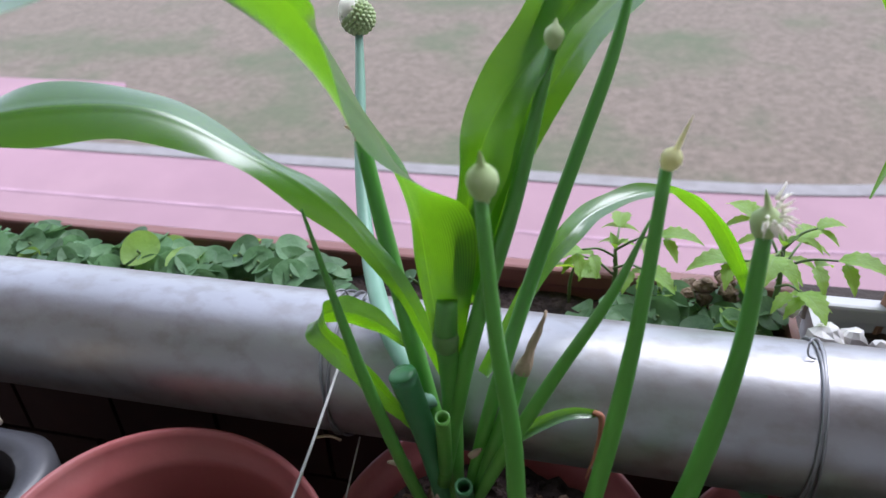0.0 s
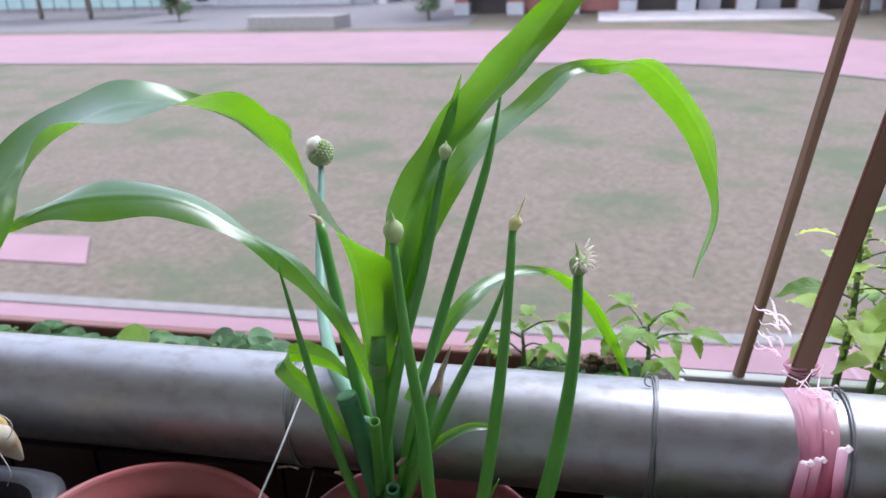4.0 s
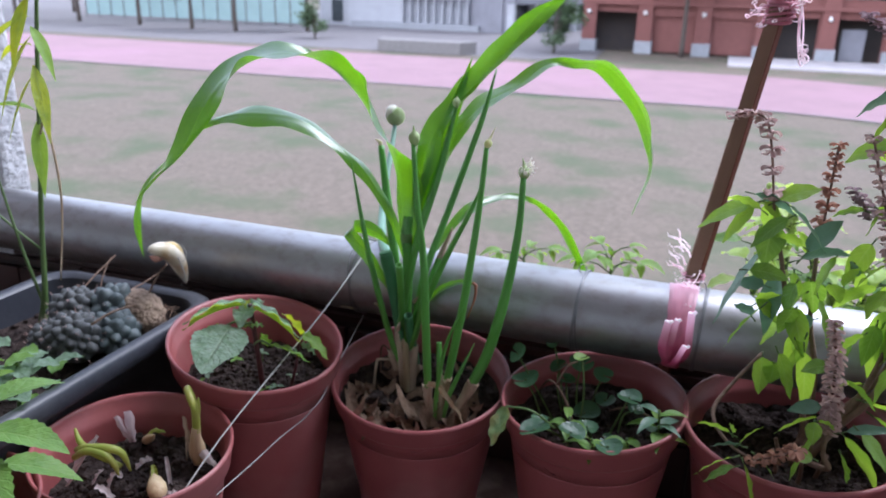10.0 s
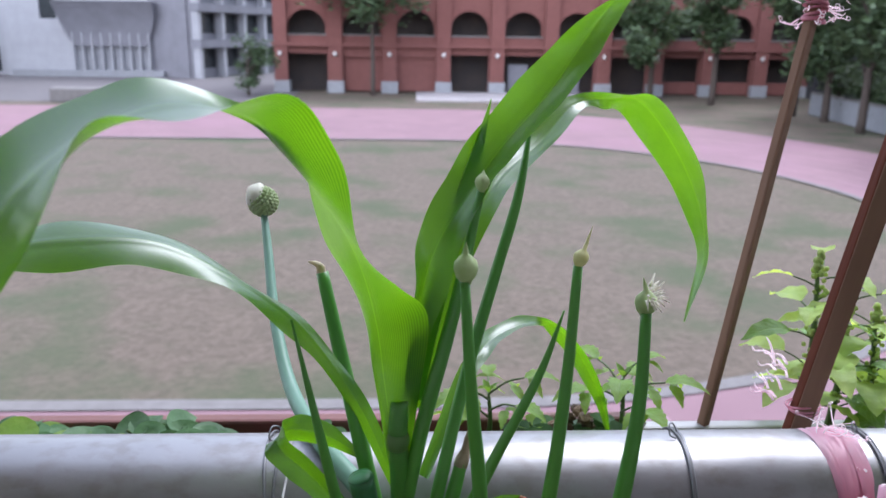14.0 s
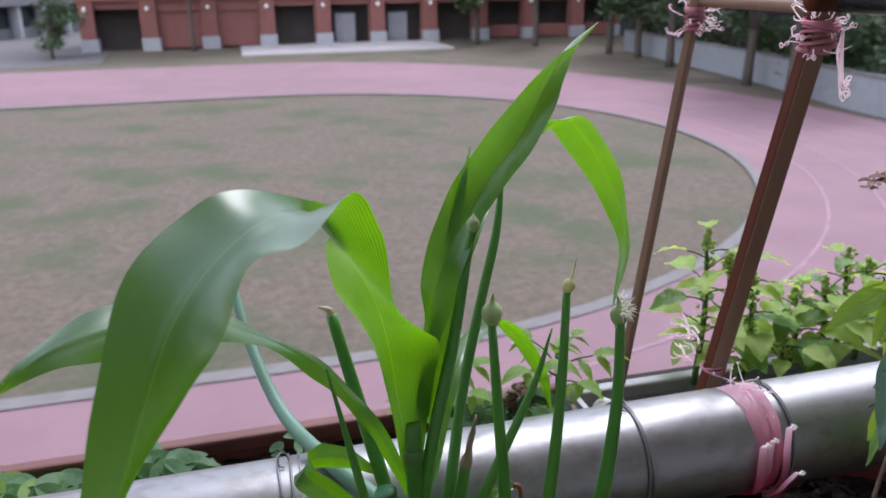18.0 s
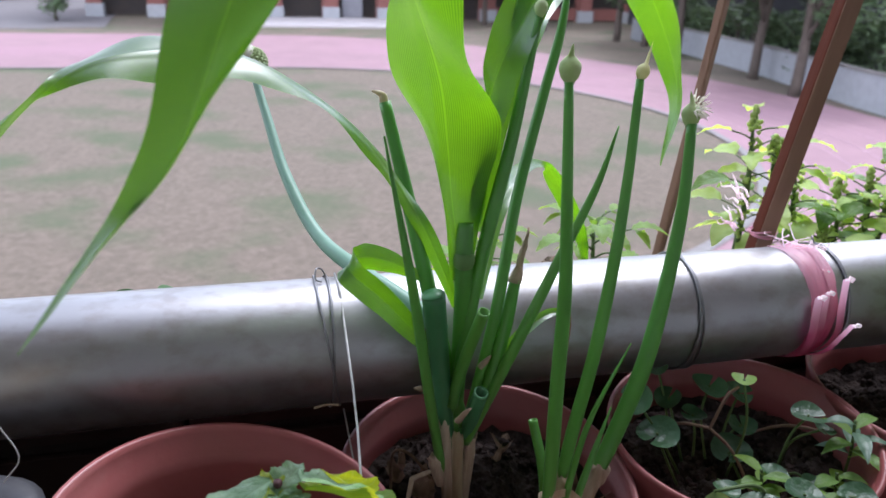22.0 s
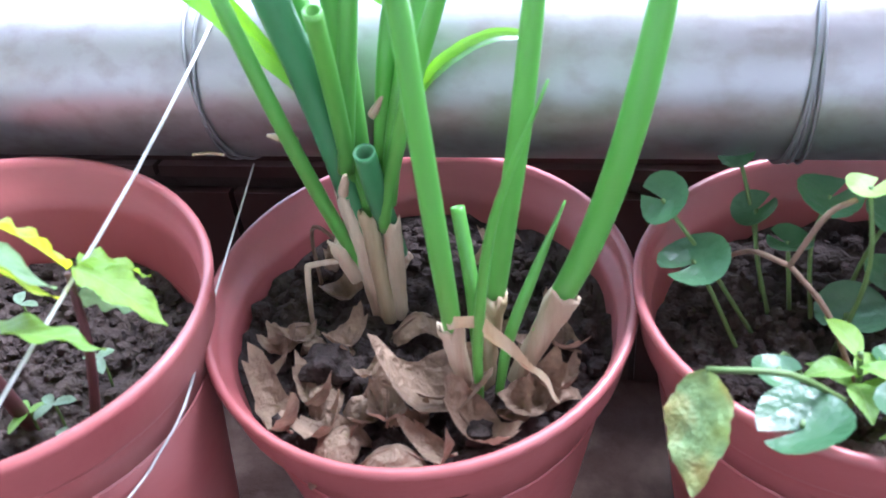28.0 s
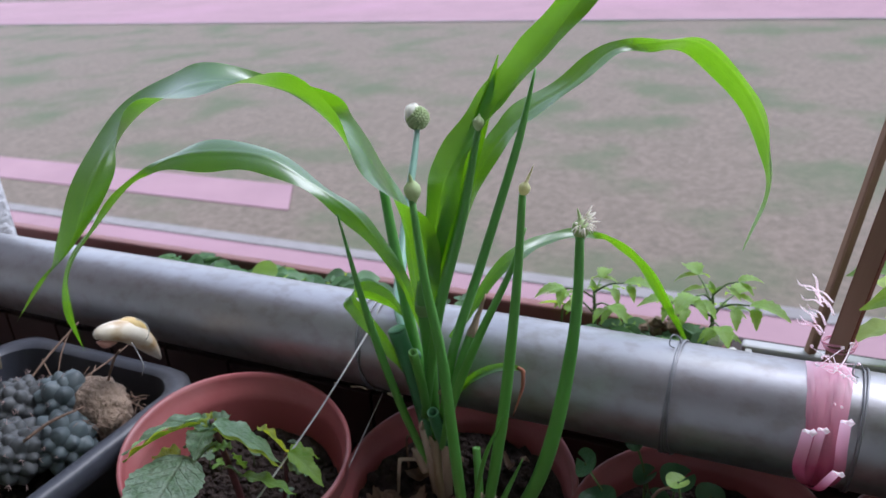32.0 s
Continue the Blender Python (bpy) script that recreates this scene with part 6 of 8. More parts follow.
# ---- the other potted plants ----
def perilla():
    c = V(-0.143, -0.175, 0.165)
    t = thing("perilla_seedling", c, "seedling with large wrinkled serrated leaves, some coloured yellow as if backlit", "seedling")

    def L(base, tip, W, material, droop=0.12, fold=0.25, saw=0.035, tilt=0.0, name="leaf", wave=0.0015):
        b, e = Vector(base) - c - V(0, 0, 0.008), Vector(tip) - c - V(0, 0, 0.008)
        d = e - b
        up = d + V(0, 0, droop * d.length)
        simple_leaf(t, b, up, up.length, W, material, droop, fold, "ovate", saw, tilt, 26, 8, name, wave)

    rod(t, "stem", [(0.0, 0.010, -0.005), (0.001, 0.002, 0.05), (0.002, -0.008, 0.112)], [0.0034, 0.0029, 0.0021], PURPLE_STEM, 10, 8)
    top = (-0.1415, -0.187, 0.280)
    rod(t, "leafstalk", [(0.002, -0.008, 0.092), (0.004, -0.020, 0.096), (0.006, -0.034, 0.097)], [0.0013], STEM, 5, 6)
    rod(t, "leafstalk", [(0.002, -0.006, 0.085), (-0.012, -0.012, 0.092), (-0.022, -0.018, 0.088)], [0.0012], STEM, 5, 6)
    # the broad leaf hanging to the front
    L((-0.146, -0.210, 0.271), (-0.124, -0.288, 0.262), 0.052, PERILLA, 0.10, 0.10, 0.03, -0.15)
    # left and right leaves, drooping; the yellow layer below each stands for backlight
    L((-0.144, -0.188, 0.290), (-0.191, -0.226, 0.270), 0.030, PERILLA, 0.35, 0.22, 0.04, 0.35)
    L((-0.145, -0.190, 0.286), (-0.191, -0.227, 0.264), 0.038, PERILLA_YEL, 0.35, 0.2, 0.03, 0.5)
    L((-0.163, -0.200, 0.258), (-0.186, -0.206, 0.255), 0.018, PERILLA_YEL, 0.3, 0.3, 0.03)
    L((-0.131, -0.193, 0.291), (-0.0908, -0.1738, 0.2477), 0.032, PERILLA, 0.35, 0.22, 0.04, -0.3)
    L((-0.130, -0.194, 0.287), (-0.0908, -0.1745, 0.2440), 0.038, PERILLA_YEL, 0.35, 0.2, 0.03, -0.42)
    L((-0.142, -0.180, 0.272), (-0.166, -0.168, 0.262), 0.024, PERILLA_YEL, 0.4, 0.25, 0.03)
    # young leaves round the tip
    L(top, (-0.134, -0.213, 0.273), 0.022, PERILLA, 0.5, 0.35, 0.05)
    L(top, (-0.160, -0.192, 0.286), 0.017, PERILLA, 0.3, 0.35, 0.05)
    L(top, (-0.129, -0.175, 0.288), 0.017, PERILLA, 0.3, 0.35, 0.05)
    L(top, (-0.148, -0.175, 0.286), 0.012, PERILLA_YEL, 0.2, 0.4, 0.05)
    L((-0.140, -0.186, 0.262), (-0.128, -0.180, 0.262), 0.011, LEAF, 0.3, 0.2, 0.03)
    L((-0.141, -0.186, 0.262), (-0.153, -0.190, 0.261), 0.011, LEAF, 0.3, 0.2, 0.03)
    L((-0.1305, -0.1721, 0.2347), (-0.1351, -0.1747, 0.2514), 0.016, LEAF, 0.0, 0.15, 0.0, 0.8)
    # the side shoot
    L((-0.1006, -0.156, 0.2467), (-0.117, -0.164, 0.274), 0.033, PERILLA_YEL, 0.3, 0.2, 0.03, 0.5)
    L((-0.0990, -0.154, 0.2460), (-0.0667, -0.1589, 0.2218), 0.016, LEAF_BRIGHT, 0.45, 0.25, 0.04)
    L((-0.0995, -0.152, 0.2450), (-0.0867, -0.1341, 0.2235), 0.018, LEAF_BRIGHT, 0.5, 0.25, 0.04)
    L((-0.1010, -0.156, 0.2350), (-0.0860, -0.150, 0.2225), 0.015, PERILLA, 0.3, 0.25, 0.02)
    L((-0.1135, -0.192, 0.2482), (-0.0790, -0.1773, 0.2280), 0.018, LEAF, 0.3, 0.25, 0.0, -0.3)
    rod(t, "side_stem", [(0.026, 0.014, -0.006), (0.035, 0.020, 0.035), (0.042, 0.019, 0.072)], [0.0022, 0.0019, 0.0013], PURPLE_STEM, 6, 6)
    rod(t, "side_stem", [(0.002, -0.006, 0.066), (0.015, -0.012, 0.076), (0.0295, -0.017, 0.0752)], [0.0011], STEM, 6, 5)
    rng = random.Random(2)
    for k in range(15):
        a, r = rng.uniform(0, 6.28), rng.uniform(0.03, 0.07)
        p = V(-0.165 + r * math.cos(a), -0.141 + r * math.sin(a), 0.164 - 0.153 * r * math.cos(a) * 0.8 + 0.079 * r * math.sin(a) * 0.8)
        s = thing("weed_sprout", p, "tiny pale green weed sprout in the soil", "weed", "weed sprouts in the pots")
        h = rng.uniform(0.006, 0.018)
        rod(s, "stem", [(0, 0, -0.002), (0.001, 0, h * 0.5), (0, 0.001, h)], [0.0006], STEM, 5, 5)
        b = rng.uniform(0, 6.28)
        for j in range(2 + (k % 3)):
            w = b + j * 2.2
            simple_leaf(s, (0, 0, h), (math.cos(w), math.sin(w), 0.3), rng.uniform(0.006, 0.012), rng.uniform(0.004, 0.006), PERILLA if k % 2 else LEAF, 0.3, 0.2, "oval", n=5)


def pennywort():
    rng = random.Random(12)
    base = V(0.194, -0.066, 0.148)
    t = thing("pennywort", base, "round scalloped dark green pennywort leaves on thin stalks", "pennywort")
    spots = [((0.121, -0.072, 0.193), 0.0165, (-0.25, -0.5, 0.8)), ((0.177, -0.046, 0.210), 0.0150, (0, -0.55, 0.8)), ((0.180, -0.077, 0.232), 0.0105, (0.25, -0.25, 0.9)), ((0.150, -0.153, 0.186), 0.0175, (-0.1, -0.3, 0.9)), ((0.187, -0.069, 0.166), 0.0165, (0.0, -0.3, 0.95)),
             ((0.232, -0.087, 0.203), 0.0140, (0.05, -0.2, 1)), ((0.196, -0.106, 0.172), 0.0125, (0, -0.2, 1)), ((0.201, -0.050, 0.203), 0.0115, (0.2, -0.7, 0.7)), ((0.206, -0.053, 0.176), 0.0130, (0.1, -0.4, 0.9)), ((0.150, -0.036, 0.196), 0.0120, (-0.2, -0.5, 0.8)), ((0.162, -0.052, 0.190), 0.0110, (0.0, -0.6, 0.8)),
             ((0.186, -0.146, 0.188), 0.0170, (0.1, -0.3, 0.95)), ((0.222, -0.150, 0.182), 0.0130, (0.1, -0.3, 0.95)), ((0.150, -0.118, 0.176), 0.0110, (-0.1, -0.2, 1)), ((0.140, -0.030, 0.222), 0.0100, (-0.5, -0.8, 0.3)), ((0.240, -0.095, 0.195), 0.0105, (0.3, -0.2, 0.9)), ((0.218, -0.118, 0.168), 0.0100, (0, -0.3, 1)), ((0.107, -0.060, 0.214), 0.0130, (-0.6, -0.7, 0.3))]
    for k, (p, R, nrm) in enumerate(spots):
        q = Vector(p) - base
        nrm = (nrm[0] * 0.7 + rng.uniform(-0.2, 0.2), nrm[1] * 0.35 + rng.uniform(-0.15, 0.15), nrm[2])
        round_leaf(t, q, nrm, R * rng.uniform(0.8, 1.0), LEAF_BRIGHT if k == 2 else PENNY, rng.uniform(0, 6.28), k)
        foot = V(q.x * 0.55 + rng.uniform(-.01, .01), q.y * 0.5 + rng.uniform(-.01, .01), -0.004)
        rod(t, "leafstalk", [tuple(foot), tuple((foot + q) / 2 + V(rng.uniform(-.006, .006), rng.uniform(-.006, .006), 0.006)), tuple(q - Vector(nrm).normalized() * 0.12 * R)], [0.0011, 0.001, 0.0009], STEM, 9, 5)
    for a, b in (((0.132, -0.040, 0.165), (0.157, -0.080, 0.196)), ((0.157, -0.080, 0.196), (0.186, -0.100, 0.150)), ((0.157, -0.080, 0.196), (0.176, -0.078, 0.226)), ((0.21, -0.045, 0.158), (0.255, -0.085, 0.182))):
        a, b = Vector(a) - base, Vector(b) - base
        rod(t, "runner", [tuple(a), tuple((a + b) / 2 + V(0, 0, 0.008)), tuple(b)], [0.0012], BARK_THIN, 8, 5)
    s = thing("pot_weed", (0.158, -0.165, 0.201), "drooping mottled leaf hanging over the pot rim", "leaf")
    rod(s, "leafstalk", [(0.010, 0.030, -0.022), (-0.012, 0.020, -0.002), (-0.038, 0.022, -0.004)], [0.0012], STEM, 8, 5)
    simple_leaf(s, (-0.038, 0.022, -0.004), (-0.1, -0.75, -0.62), 0.042, 0.024, MOTTLED, 0.0, 0.2, "ovate", 0.03, 0.5, 20, 6, wave=0.0012)
    for (p, hgt, n) in (((0.262, -0.100, 0.150), 0.050, 10), ((0.178, -0.115, 0.150), 0.032, 7), ((0.205, -0.140, 0.15), 0.028, 6), ((0.236, -0.12, 0.15), 0.024, 6)):
        s = thing("seedling", p, "small bright green narrow-leaved seedling in the pot", "seedling", "seedlings in the pot")
        rod(s, "stem", [(0, 0, -0.004), (0.002, 0.001, hgt * 0.5), (0, 0.002, hgt)], [0.0012], STEM, 6, 5)
        for k in range(n):
            a = 2.4 * k
            simple_leaf(s, (0, 0, hgt * (0.4 + 0.6 * k / n)), (math.cos(a), math.sin(a), 0.45), rng.uniform(0.018, 0.030) * (1.35 if hgt > 0.04 else 1.0), rng.uniform(0.008, 0.013), BLUE_LEAF if hgt > 0.04 and k % 2 else LEAF if k % 3 else LEAF_BRIGHT, 0.45, 0.3, "lance", n=6)


GARLIC_SKIN = mat("garlic_skin", (0.52, 0.46, 0.44), (0.36, 0.29, 0.29), rough=0.5, scale=70, leaf=0.3, bump=0.3, stretch=(1, 1, 0.2))
GARLIC_FLESH = mat("garlic_clove_skin", (0.62, 0.5, 0.3), (0.5, 0.34, 0.2), rough=0.45, scale=60, bump=0.2, stretch=(1, 1, 0.2))
YELLOW_SHOOT = mat("yellow_green_shoot", (0.26, 0.34, 0.06), (0.3, 0.28, 0.07), rough=0.4, scale=40, leaf=0.25)


def skin(t, pts, widths, side, name="skin", material=None, fold=0.7):
    """A strip of torn papery skin, cupped along its length."""
    m = Mesh()
    blade(m, [(*p, w, *side) for p, w in zip(pts, widths)], 16, 6, fold, 0.0012, 3)
    part(name, m, material or GARLIC_SKIN, t)


def garlic():
    rng = random.Random(6)

    def clove(at, along, r, h, label="peeling garlic clove lying on the soil"):
        t = thing("garlic_clove", at, label, "garlic", "garlic cloves in the pot")
        q = Vector(along).normalized().to_track_quat("Z", "Y").to_matrix()

        def shape(x, y, z):
            p = q @ V(x, y * 0.8, z)
            return p.x, p.y, p.z
        m = lathe(Mesh(), [(0.0, -0.5 * h), (0.6 * r, -0.46 * h), (0.95 * r, -0.25 * h), (r, 0.0), (0.7 * r, 0.28 * h), (0.32 * r, 0.5 * h), (0.22 * r, 0.66 * h), (0.0, 0.74 * h)], 16, (0, 0, 0), shape)
        part("clove", m, GARLIC_FLESH, t)
        return t

    # upright empty skin with yellowed bits
    b = V(-0.229, -0.268, 0.144)
    t = thing("garlic_skin", b, "empty greyish papery garlic skin standing in soil", "garlic skin", "garlic skins in the pot")
    skin(t, [(0, 0, 0), (0.002, -0.002, 0.016), (0.0056, -0.0055, 0.042)], [0.004, 0.009, 0.011], (1, 0.2, 0))
    skin(t, [(0, 0, 0), (-0.003, -0.007, 0.018), (-0.0028, -0.0149, 0.040)], [0.004, 0.006, 0.006], (0.7, 0.5, 0))
    t = clove((-0.2106, -0.267, 0.1535), (0.6, -0.2, 0.5), 0.006, 0.02, "small yellowed garlic clove beside torn skin")
    skin(t, [(-0.006, 0, 0.0), (0.004, 0.003, 0.010), (0.016, 0.006, 0.008)], [0.004, 0.006, 0.002], (0.2, 1, 0.2), "husk", YELLOW_SHOOT)
    # the sprouting clove with a hooked shoot
    b = V(-0.151, -0.269, 0.152)
    t = thing("garlic_sprout", b, "sprouting garlic clove with hooked green shoot", "garlic", "garlic cloves in the pot")
    m = Mesh()
    tube(m, [(0.002, -0.001, -0.008), (0.001, -0.002, 0.006), (0.004, -0.006, 0.022), (0.008, -0.009, 0.038)], [0.006, 0.0082, 0.0055, 0.0038], 16, 14)
    part("clove", m, GARLIC_FLESH, t)
    rod(t, "shoot", [(0.007, -0.008, 0.032), (0.0099, -0.0105, 0.050), (0.0120, -0.0150, 0.070), (0.0110, -0.0189, 0.0837), (0.0180, -0.0270, 0.086), (0.0255, -0.0325, 0.080), (0.0274, -0.0334, 0.074)], [0.0040, 0.0038, 0.0034, 0.0033, 0.0033, 0.0030, 0.0018], YELLOW_SHOOT, 34, 9)
    rod(t, "shoot", [(0.0099, -0.0100, 0.048), (0.0130, -0.0100, 0.060), (0.0140, -0.0094, 0.0705)], [0.0032, 0.0024, 0.0006], YELLOW_SHOOT, 10, 7)
    skin(t, [(-0.004, -0.003, 0.004), (-0.0065, -0.004, 0.024), (-0.0075, -0.0061, 0.044)], [0.006, 0.005, 0.0035], (0.8, 0.4, 0), "skin", SHEATH)
    skin(t, [(0.006, -0.003, 0.010), (0.016, -0.008, 0.008), (0.029, -0.012, 0.003)], [0.010, 0.008, 0.004], (0.2, 0.9, 0.2))
    rod(t, "root", [(-0.008, -0.003, 0.026), (-0.010, -0.004, 0.01), (-0.011, -0.004, -0.008)], [0.0008], SHEATH, 8, 5)
    # skin by the rim with limp leaves bent over it
    b = V(-0.235, -0.345, 0.146)
    t = thing("garlic_sprout", b, "limp yellow-green garlic leaves bent over a papery skin", "garlic", "garlic cloves in the pot")
    skin(t, [(0, 0, 0), (0.010, 0.010, 0.022), (0.0193, 0.0223, 0.042)], [0.012, 0.011, 0.007], (0.8, -0.6, 0.1))
    rod(t, "shoot", [(0.002, 0.012, 0.030), (0.014, 0.010, 0.036), (0.0376, 0.0122, 0.0405), (0.048, 0.018, 0.034), (0.0521, 0.0213, 0.0147)], [0.0032, 0.0038, 0.0038, 0.0032, 0.001], YELLOW_SHOOT, 24, 8)
    rod(t, "shoot", [(0.004, 0.006, 0.026), (0.018, 0.006, 0.036), (0.0360, 0.0080, 0.0370), (0.0445, 0.0100, 0.028), (0.0478, 0.0114, 0.0152)], [0.0030, 0.0036, 0.0036, 0.003, 0.001], YELLOW_SHOOT, 24, 8)
    rod(t, "shoot", [(-0.008, 0.022, 0.044), (0.004, 0.015, 0.036), (0.024, 0.010, 0.033), (0.046, 0.018, 0.020)], [0.0012, 0.003, 0.003, 0.0022], YELLOW_SHOOT, 18, 8)
    # cloves and scraps on the soil
    t = clove((-0.1545, -0.3245, 0.1515), (-0.6, 0.5, 0.35), 0.0088, 0.026)
    skin(t, [(-0.006, 0.006, 0.005), (-0.010, 0.010, 0.009), (-0.013, 0.012, 0.012)], [0.006, 0.005, 0.003], (0.5, 0.8, 0.2), "skin", YELLOW_SHOOT)
    for p, e, w, material in (((-0.1551, -0.306, 0.1406), (-0.008, 0.007, 0.0245), 0.0042, SHEATH), ((-0.1974, -0.3367, 0.146), (0.010, 0.004, 0.022), 0.008, SHEATH), ((-0.1838, -0.3477, 0.146), (-0.014, -0.004, 0.012), 0.007, GARLIC_FLESH), ((-0.1925, -0.3060, 0.148), (0.010, 0.010, 0.006), 0.010, GARLIC_SKIN), ((-0.1400, -0.3330, 0.146), (0.010, 0.006, 0.007), 0.008, GARLIC_SKIN), ((-0.2050, -0.3200, 0.147), (0.012, -0.006, 0.004), 0.006, GARLIC_SKIN), ((-0.214, -0.338, 0.147), (0.006, 0.008, 0.012), 0.005, GARLIC_SKIN)):
        t = thing("garlic_skin", p, "torn papery scrap of garlic skin on soil", "garlic skin", "garlic skins in the pot")
        e = V(*e)
        skin(t, [(0, 0, 0), tuple(e * 0.5 + V(0, 0, 0.002)), tuple(e)], [w * 0.7, w, w * 0.7], tuple(V(e.y, -e.x, 0.002)))


def spike(parent, pts, whorls, material, size=0.0052, start=0.05):
    """A basil flower spike: a thin stem with rings of dry cups."""
    q = spline(pts, 60)
    rod(parent, "spike_stem", [tuple(p) for p in q[::6]], [0.0012] * 10 + [0.0007], STEM_RED, 24, 6)
    rng = random.Random(whorls)
    whorls = max(5, int(whorls * 0.85))
    for k in range(whorls):
        u = start + (1 - start) * k / max(1, whorls - 1)
        p = q[int(u * 60)]
        m = Mesh()
        n = rng.choice((5, 6, 6))
        for j in range(n):
            a = 2 * math.pi * j / n + k * 0.6 + rng.uniform(-0.25, 0.25)
            s = size * rng.uniform(0.8, 1.15) * (1.1 - 0.35 * u)
            d = V(math.cos(a), math.sin(a), rng.uniform(-0.35, 0.15)).normalized()
            # a cup: an upper lip over a hollow lower one
            rows = [(*(Vector(p) + d * s * w + V(0, 0, h * s)), s * ww, -d.y, d.x, 0.0) for w, h, ww in ((0.1, 0.0, 0.3), (0.6, 0.22, 0.85), (1.1, 0.2, 1.0), (1.45, 0.02, 0.6))]
            blade(m, rows, 5, 4, -0.75)
            rows = [(*(Vector(p) + d * s * w + V(0, 0, h * s)), s * ww, -d.y, d.x, 0.0) for w, h, ww in ((0.1, -0.05, 0.25), (0.7, -0.3, 0.7), (1.25, -0.28, 0.5))]
            blade(m, rows, 4, 3, 0.8)
        part("flower_whorl", m, material, parent)


def basil():
    b = V(0.385, -0.062, 0.150)
    t = thing("basil_plant", b, "tall leggy basil with green leaves and dry flower spikes", "basil")
    rng = random.Random(17)

    def at(*p):
        return tuple(V(*p) - b)
    DRYB = mat("rusty_flower", (0.36, 0.2, 0.13), (0.24, 0.12, 0.075), rough=0.8, scale=60, vary=0.3, island=True, leaf=0.15)
    DRY_PURPLE = mat("purple_flower", (0.3, 0.22, 0.22), (0.2, 0.13, 0.15), rough=0.8, scale=60, vary=0.3, island=True, leaf=0.15)
    spikes = [
        ([(0.334, -0.070, 0.410), (0.326, -0.070, 0.454), (0.318, -0.070, 0.481), (0.305, -0.070, 0.489), (0.290, -0.070, 0.485)], 8, DRY_FLOWER),
        ([(0.380, -0.045, 0.388), (0.380, -0.045, 0.432), (0.380, -0.045, 0.463)], 7, DRYB),
        ([(0.435, -0.085, 0.369), (0.425, -0.085, 0.401), (0.412, -0.085, 0.438), (0.398, -0.085, 0.479)], 9, DRY_FLOWER),
        ([(0.427, -0.050, 0.482), (0.417, -0.050, 0.529), (0.404, -0.050, 0.555), (0.382, -0.050, 0.572)], 10, DRY_PURPLE),
        ([(0.421, -0.050, 0.522), (0.422, -0.050, 0.548), (0.420, -0.050, 0.576)], 7, DRY_PURPLE),
        ([(0.475, -0.060, 0.400), (0.470, -0.060, 0.460), (0.460, -0.060, 0.507), (0.448, -0.060, 0.547), (0.427, -0.060, 0.589)], 13, DRYB),
        ([(0.449, -0.090, 0.411), (0.448, -0.090, 0.443), (0.440, -0.090, 0.479)], 7, DRY_PURPLE),
        ([(0.403, -0.135, 0.230), (0.400, -0.135, 0.262), (0.397, -0.135, 0.297), (0.390, -0.135, 0.332)], 13, DRY_FLOWER),
        ([(0.436, -0.060, 0.466), (0.427, -0.060, 0.462), (0.419, -0.060, 0.461)], 3, DRYB),
        ([(0.377, -0.165, 0.225), (0.362, -0.165, 0.215), (0.345, -0.165, 0.207)], 4, DRYB),
        ([(0.414, -0.045, 0.404), (0.406, -0.045, 0.415), (0.399, -0.045, 0.424)], 4, DRY_PURPLE),
    ]
    stems = [
        [(0.402, -0.060, 0.152), (0.379, -0.070, 0.265), (0.358, -0.070, 0.324), (0.347, -0.070, 0.364), (0.334, -0.070, 0.410)],
        [(0.395, -0.049, 0.152), (0.399, -0.045, 0.232), (0.385, -0.045, 0.294), (0.380, -0.045, 0.349), (0.380, -0.045, 0.388)],
        [(0.383, -0.050, 0.152), (0.434, -0.080, 0.229), (0.449, -0.080, 0.282), (0.451, -0.080, 0.323), (0.436, -0.080, 0.367)],
        [(0.378, -0.062, 0.152), (0.449, -0.055, 0.252), (0.456, -0.055, 0.309), (0.459, -0.055, 0.357), (0.438, -0.055, 0.423), (0.426, -0.055, 0.483)],
        [(0.386, -0.071, 0.152), (0.442, -0.060, 0.227), (0.459, -0.060, 0.287), (0.474, -0.060, 0.331), (0.475, -0.060, 0.400)],
        [(0.399, -0.068, 0.152), (0.433, -0.075, 0.239), (0.449, -0.075, 0.315), (0.454, -0.075, 0.363), (0.452, -0.075, 0.407)],
        [(0.401, -0.056, 0.152), (0.411, -0.120, 0.187), (0.405, -0.120, 0.201), (0.405, -0.120, 0.223)],
    ]
    for pts in stems:
        n = len(pts)
        rod(t, "stem", [at(*p) for p in pts], [0.0034 - 0.0018 * k / (n - 1) for k in range(n)], BARK_THIN, 20, 7)
    for pts, whorls, material in spikes:
        spike(t, [at(*p) for p in pts], int(whorls * 1.4), material, 0.0064)
    # leaves by spray: depth, then foot, run and width of each
    sprays = []
    sprays.append((-0.07, [(0.317, 0.411, -0.038, -0.028, 0.0143), (0.318, 0.408, -0.018, -0.029, 0.0095), (0.338, 0.416, 0.035, 0.012, 0.0131), (0.347, 0.411, 0.027, -0.029, 0.0143), (0.336, 0.392, -0.002, -0.030, 0.0215), (0.331, 0.368, -0.027, -0.055, 0.0157), (0.322, 0.352, 0.033, -0.005, 0.0133), (0.368, 0.370, 0.029, 0.035, 0.0145), (0.363, 0.366, 0.041, 0.005, 0.0169), (0.350, 0.341, -0.005, -0.044, 0.0183), (0.377, 0.339, 0.007, -0.029, 0.0183), (0.337, 0.315, -0.021, -0.035, 0.0123), (0.361, 0.300, -0.013, -0.027, 0.0124)]))
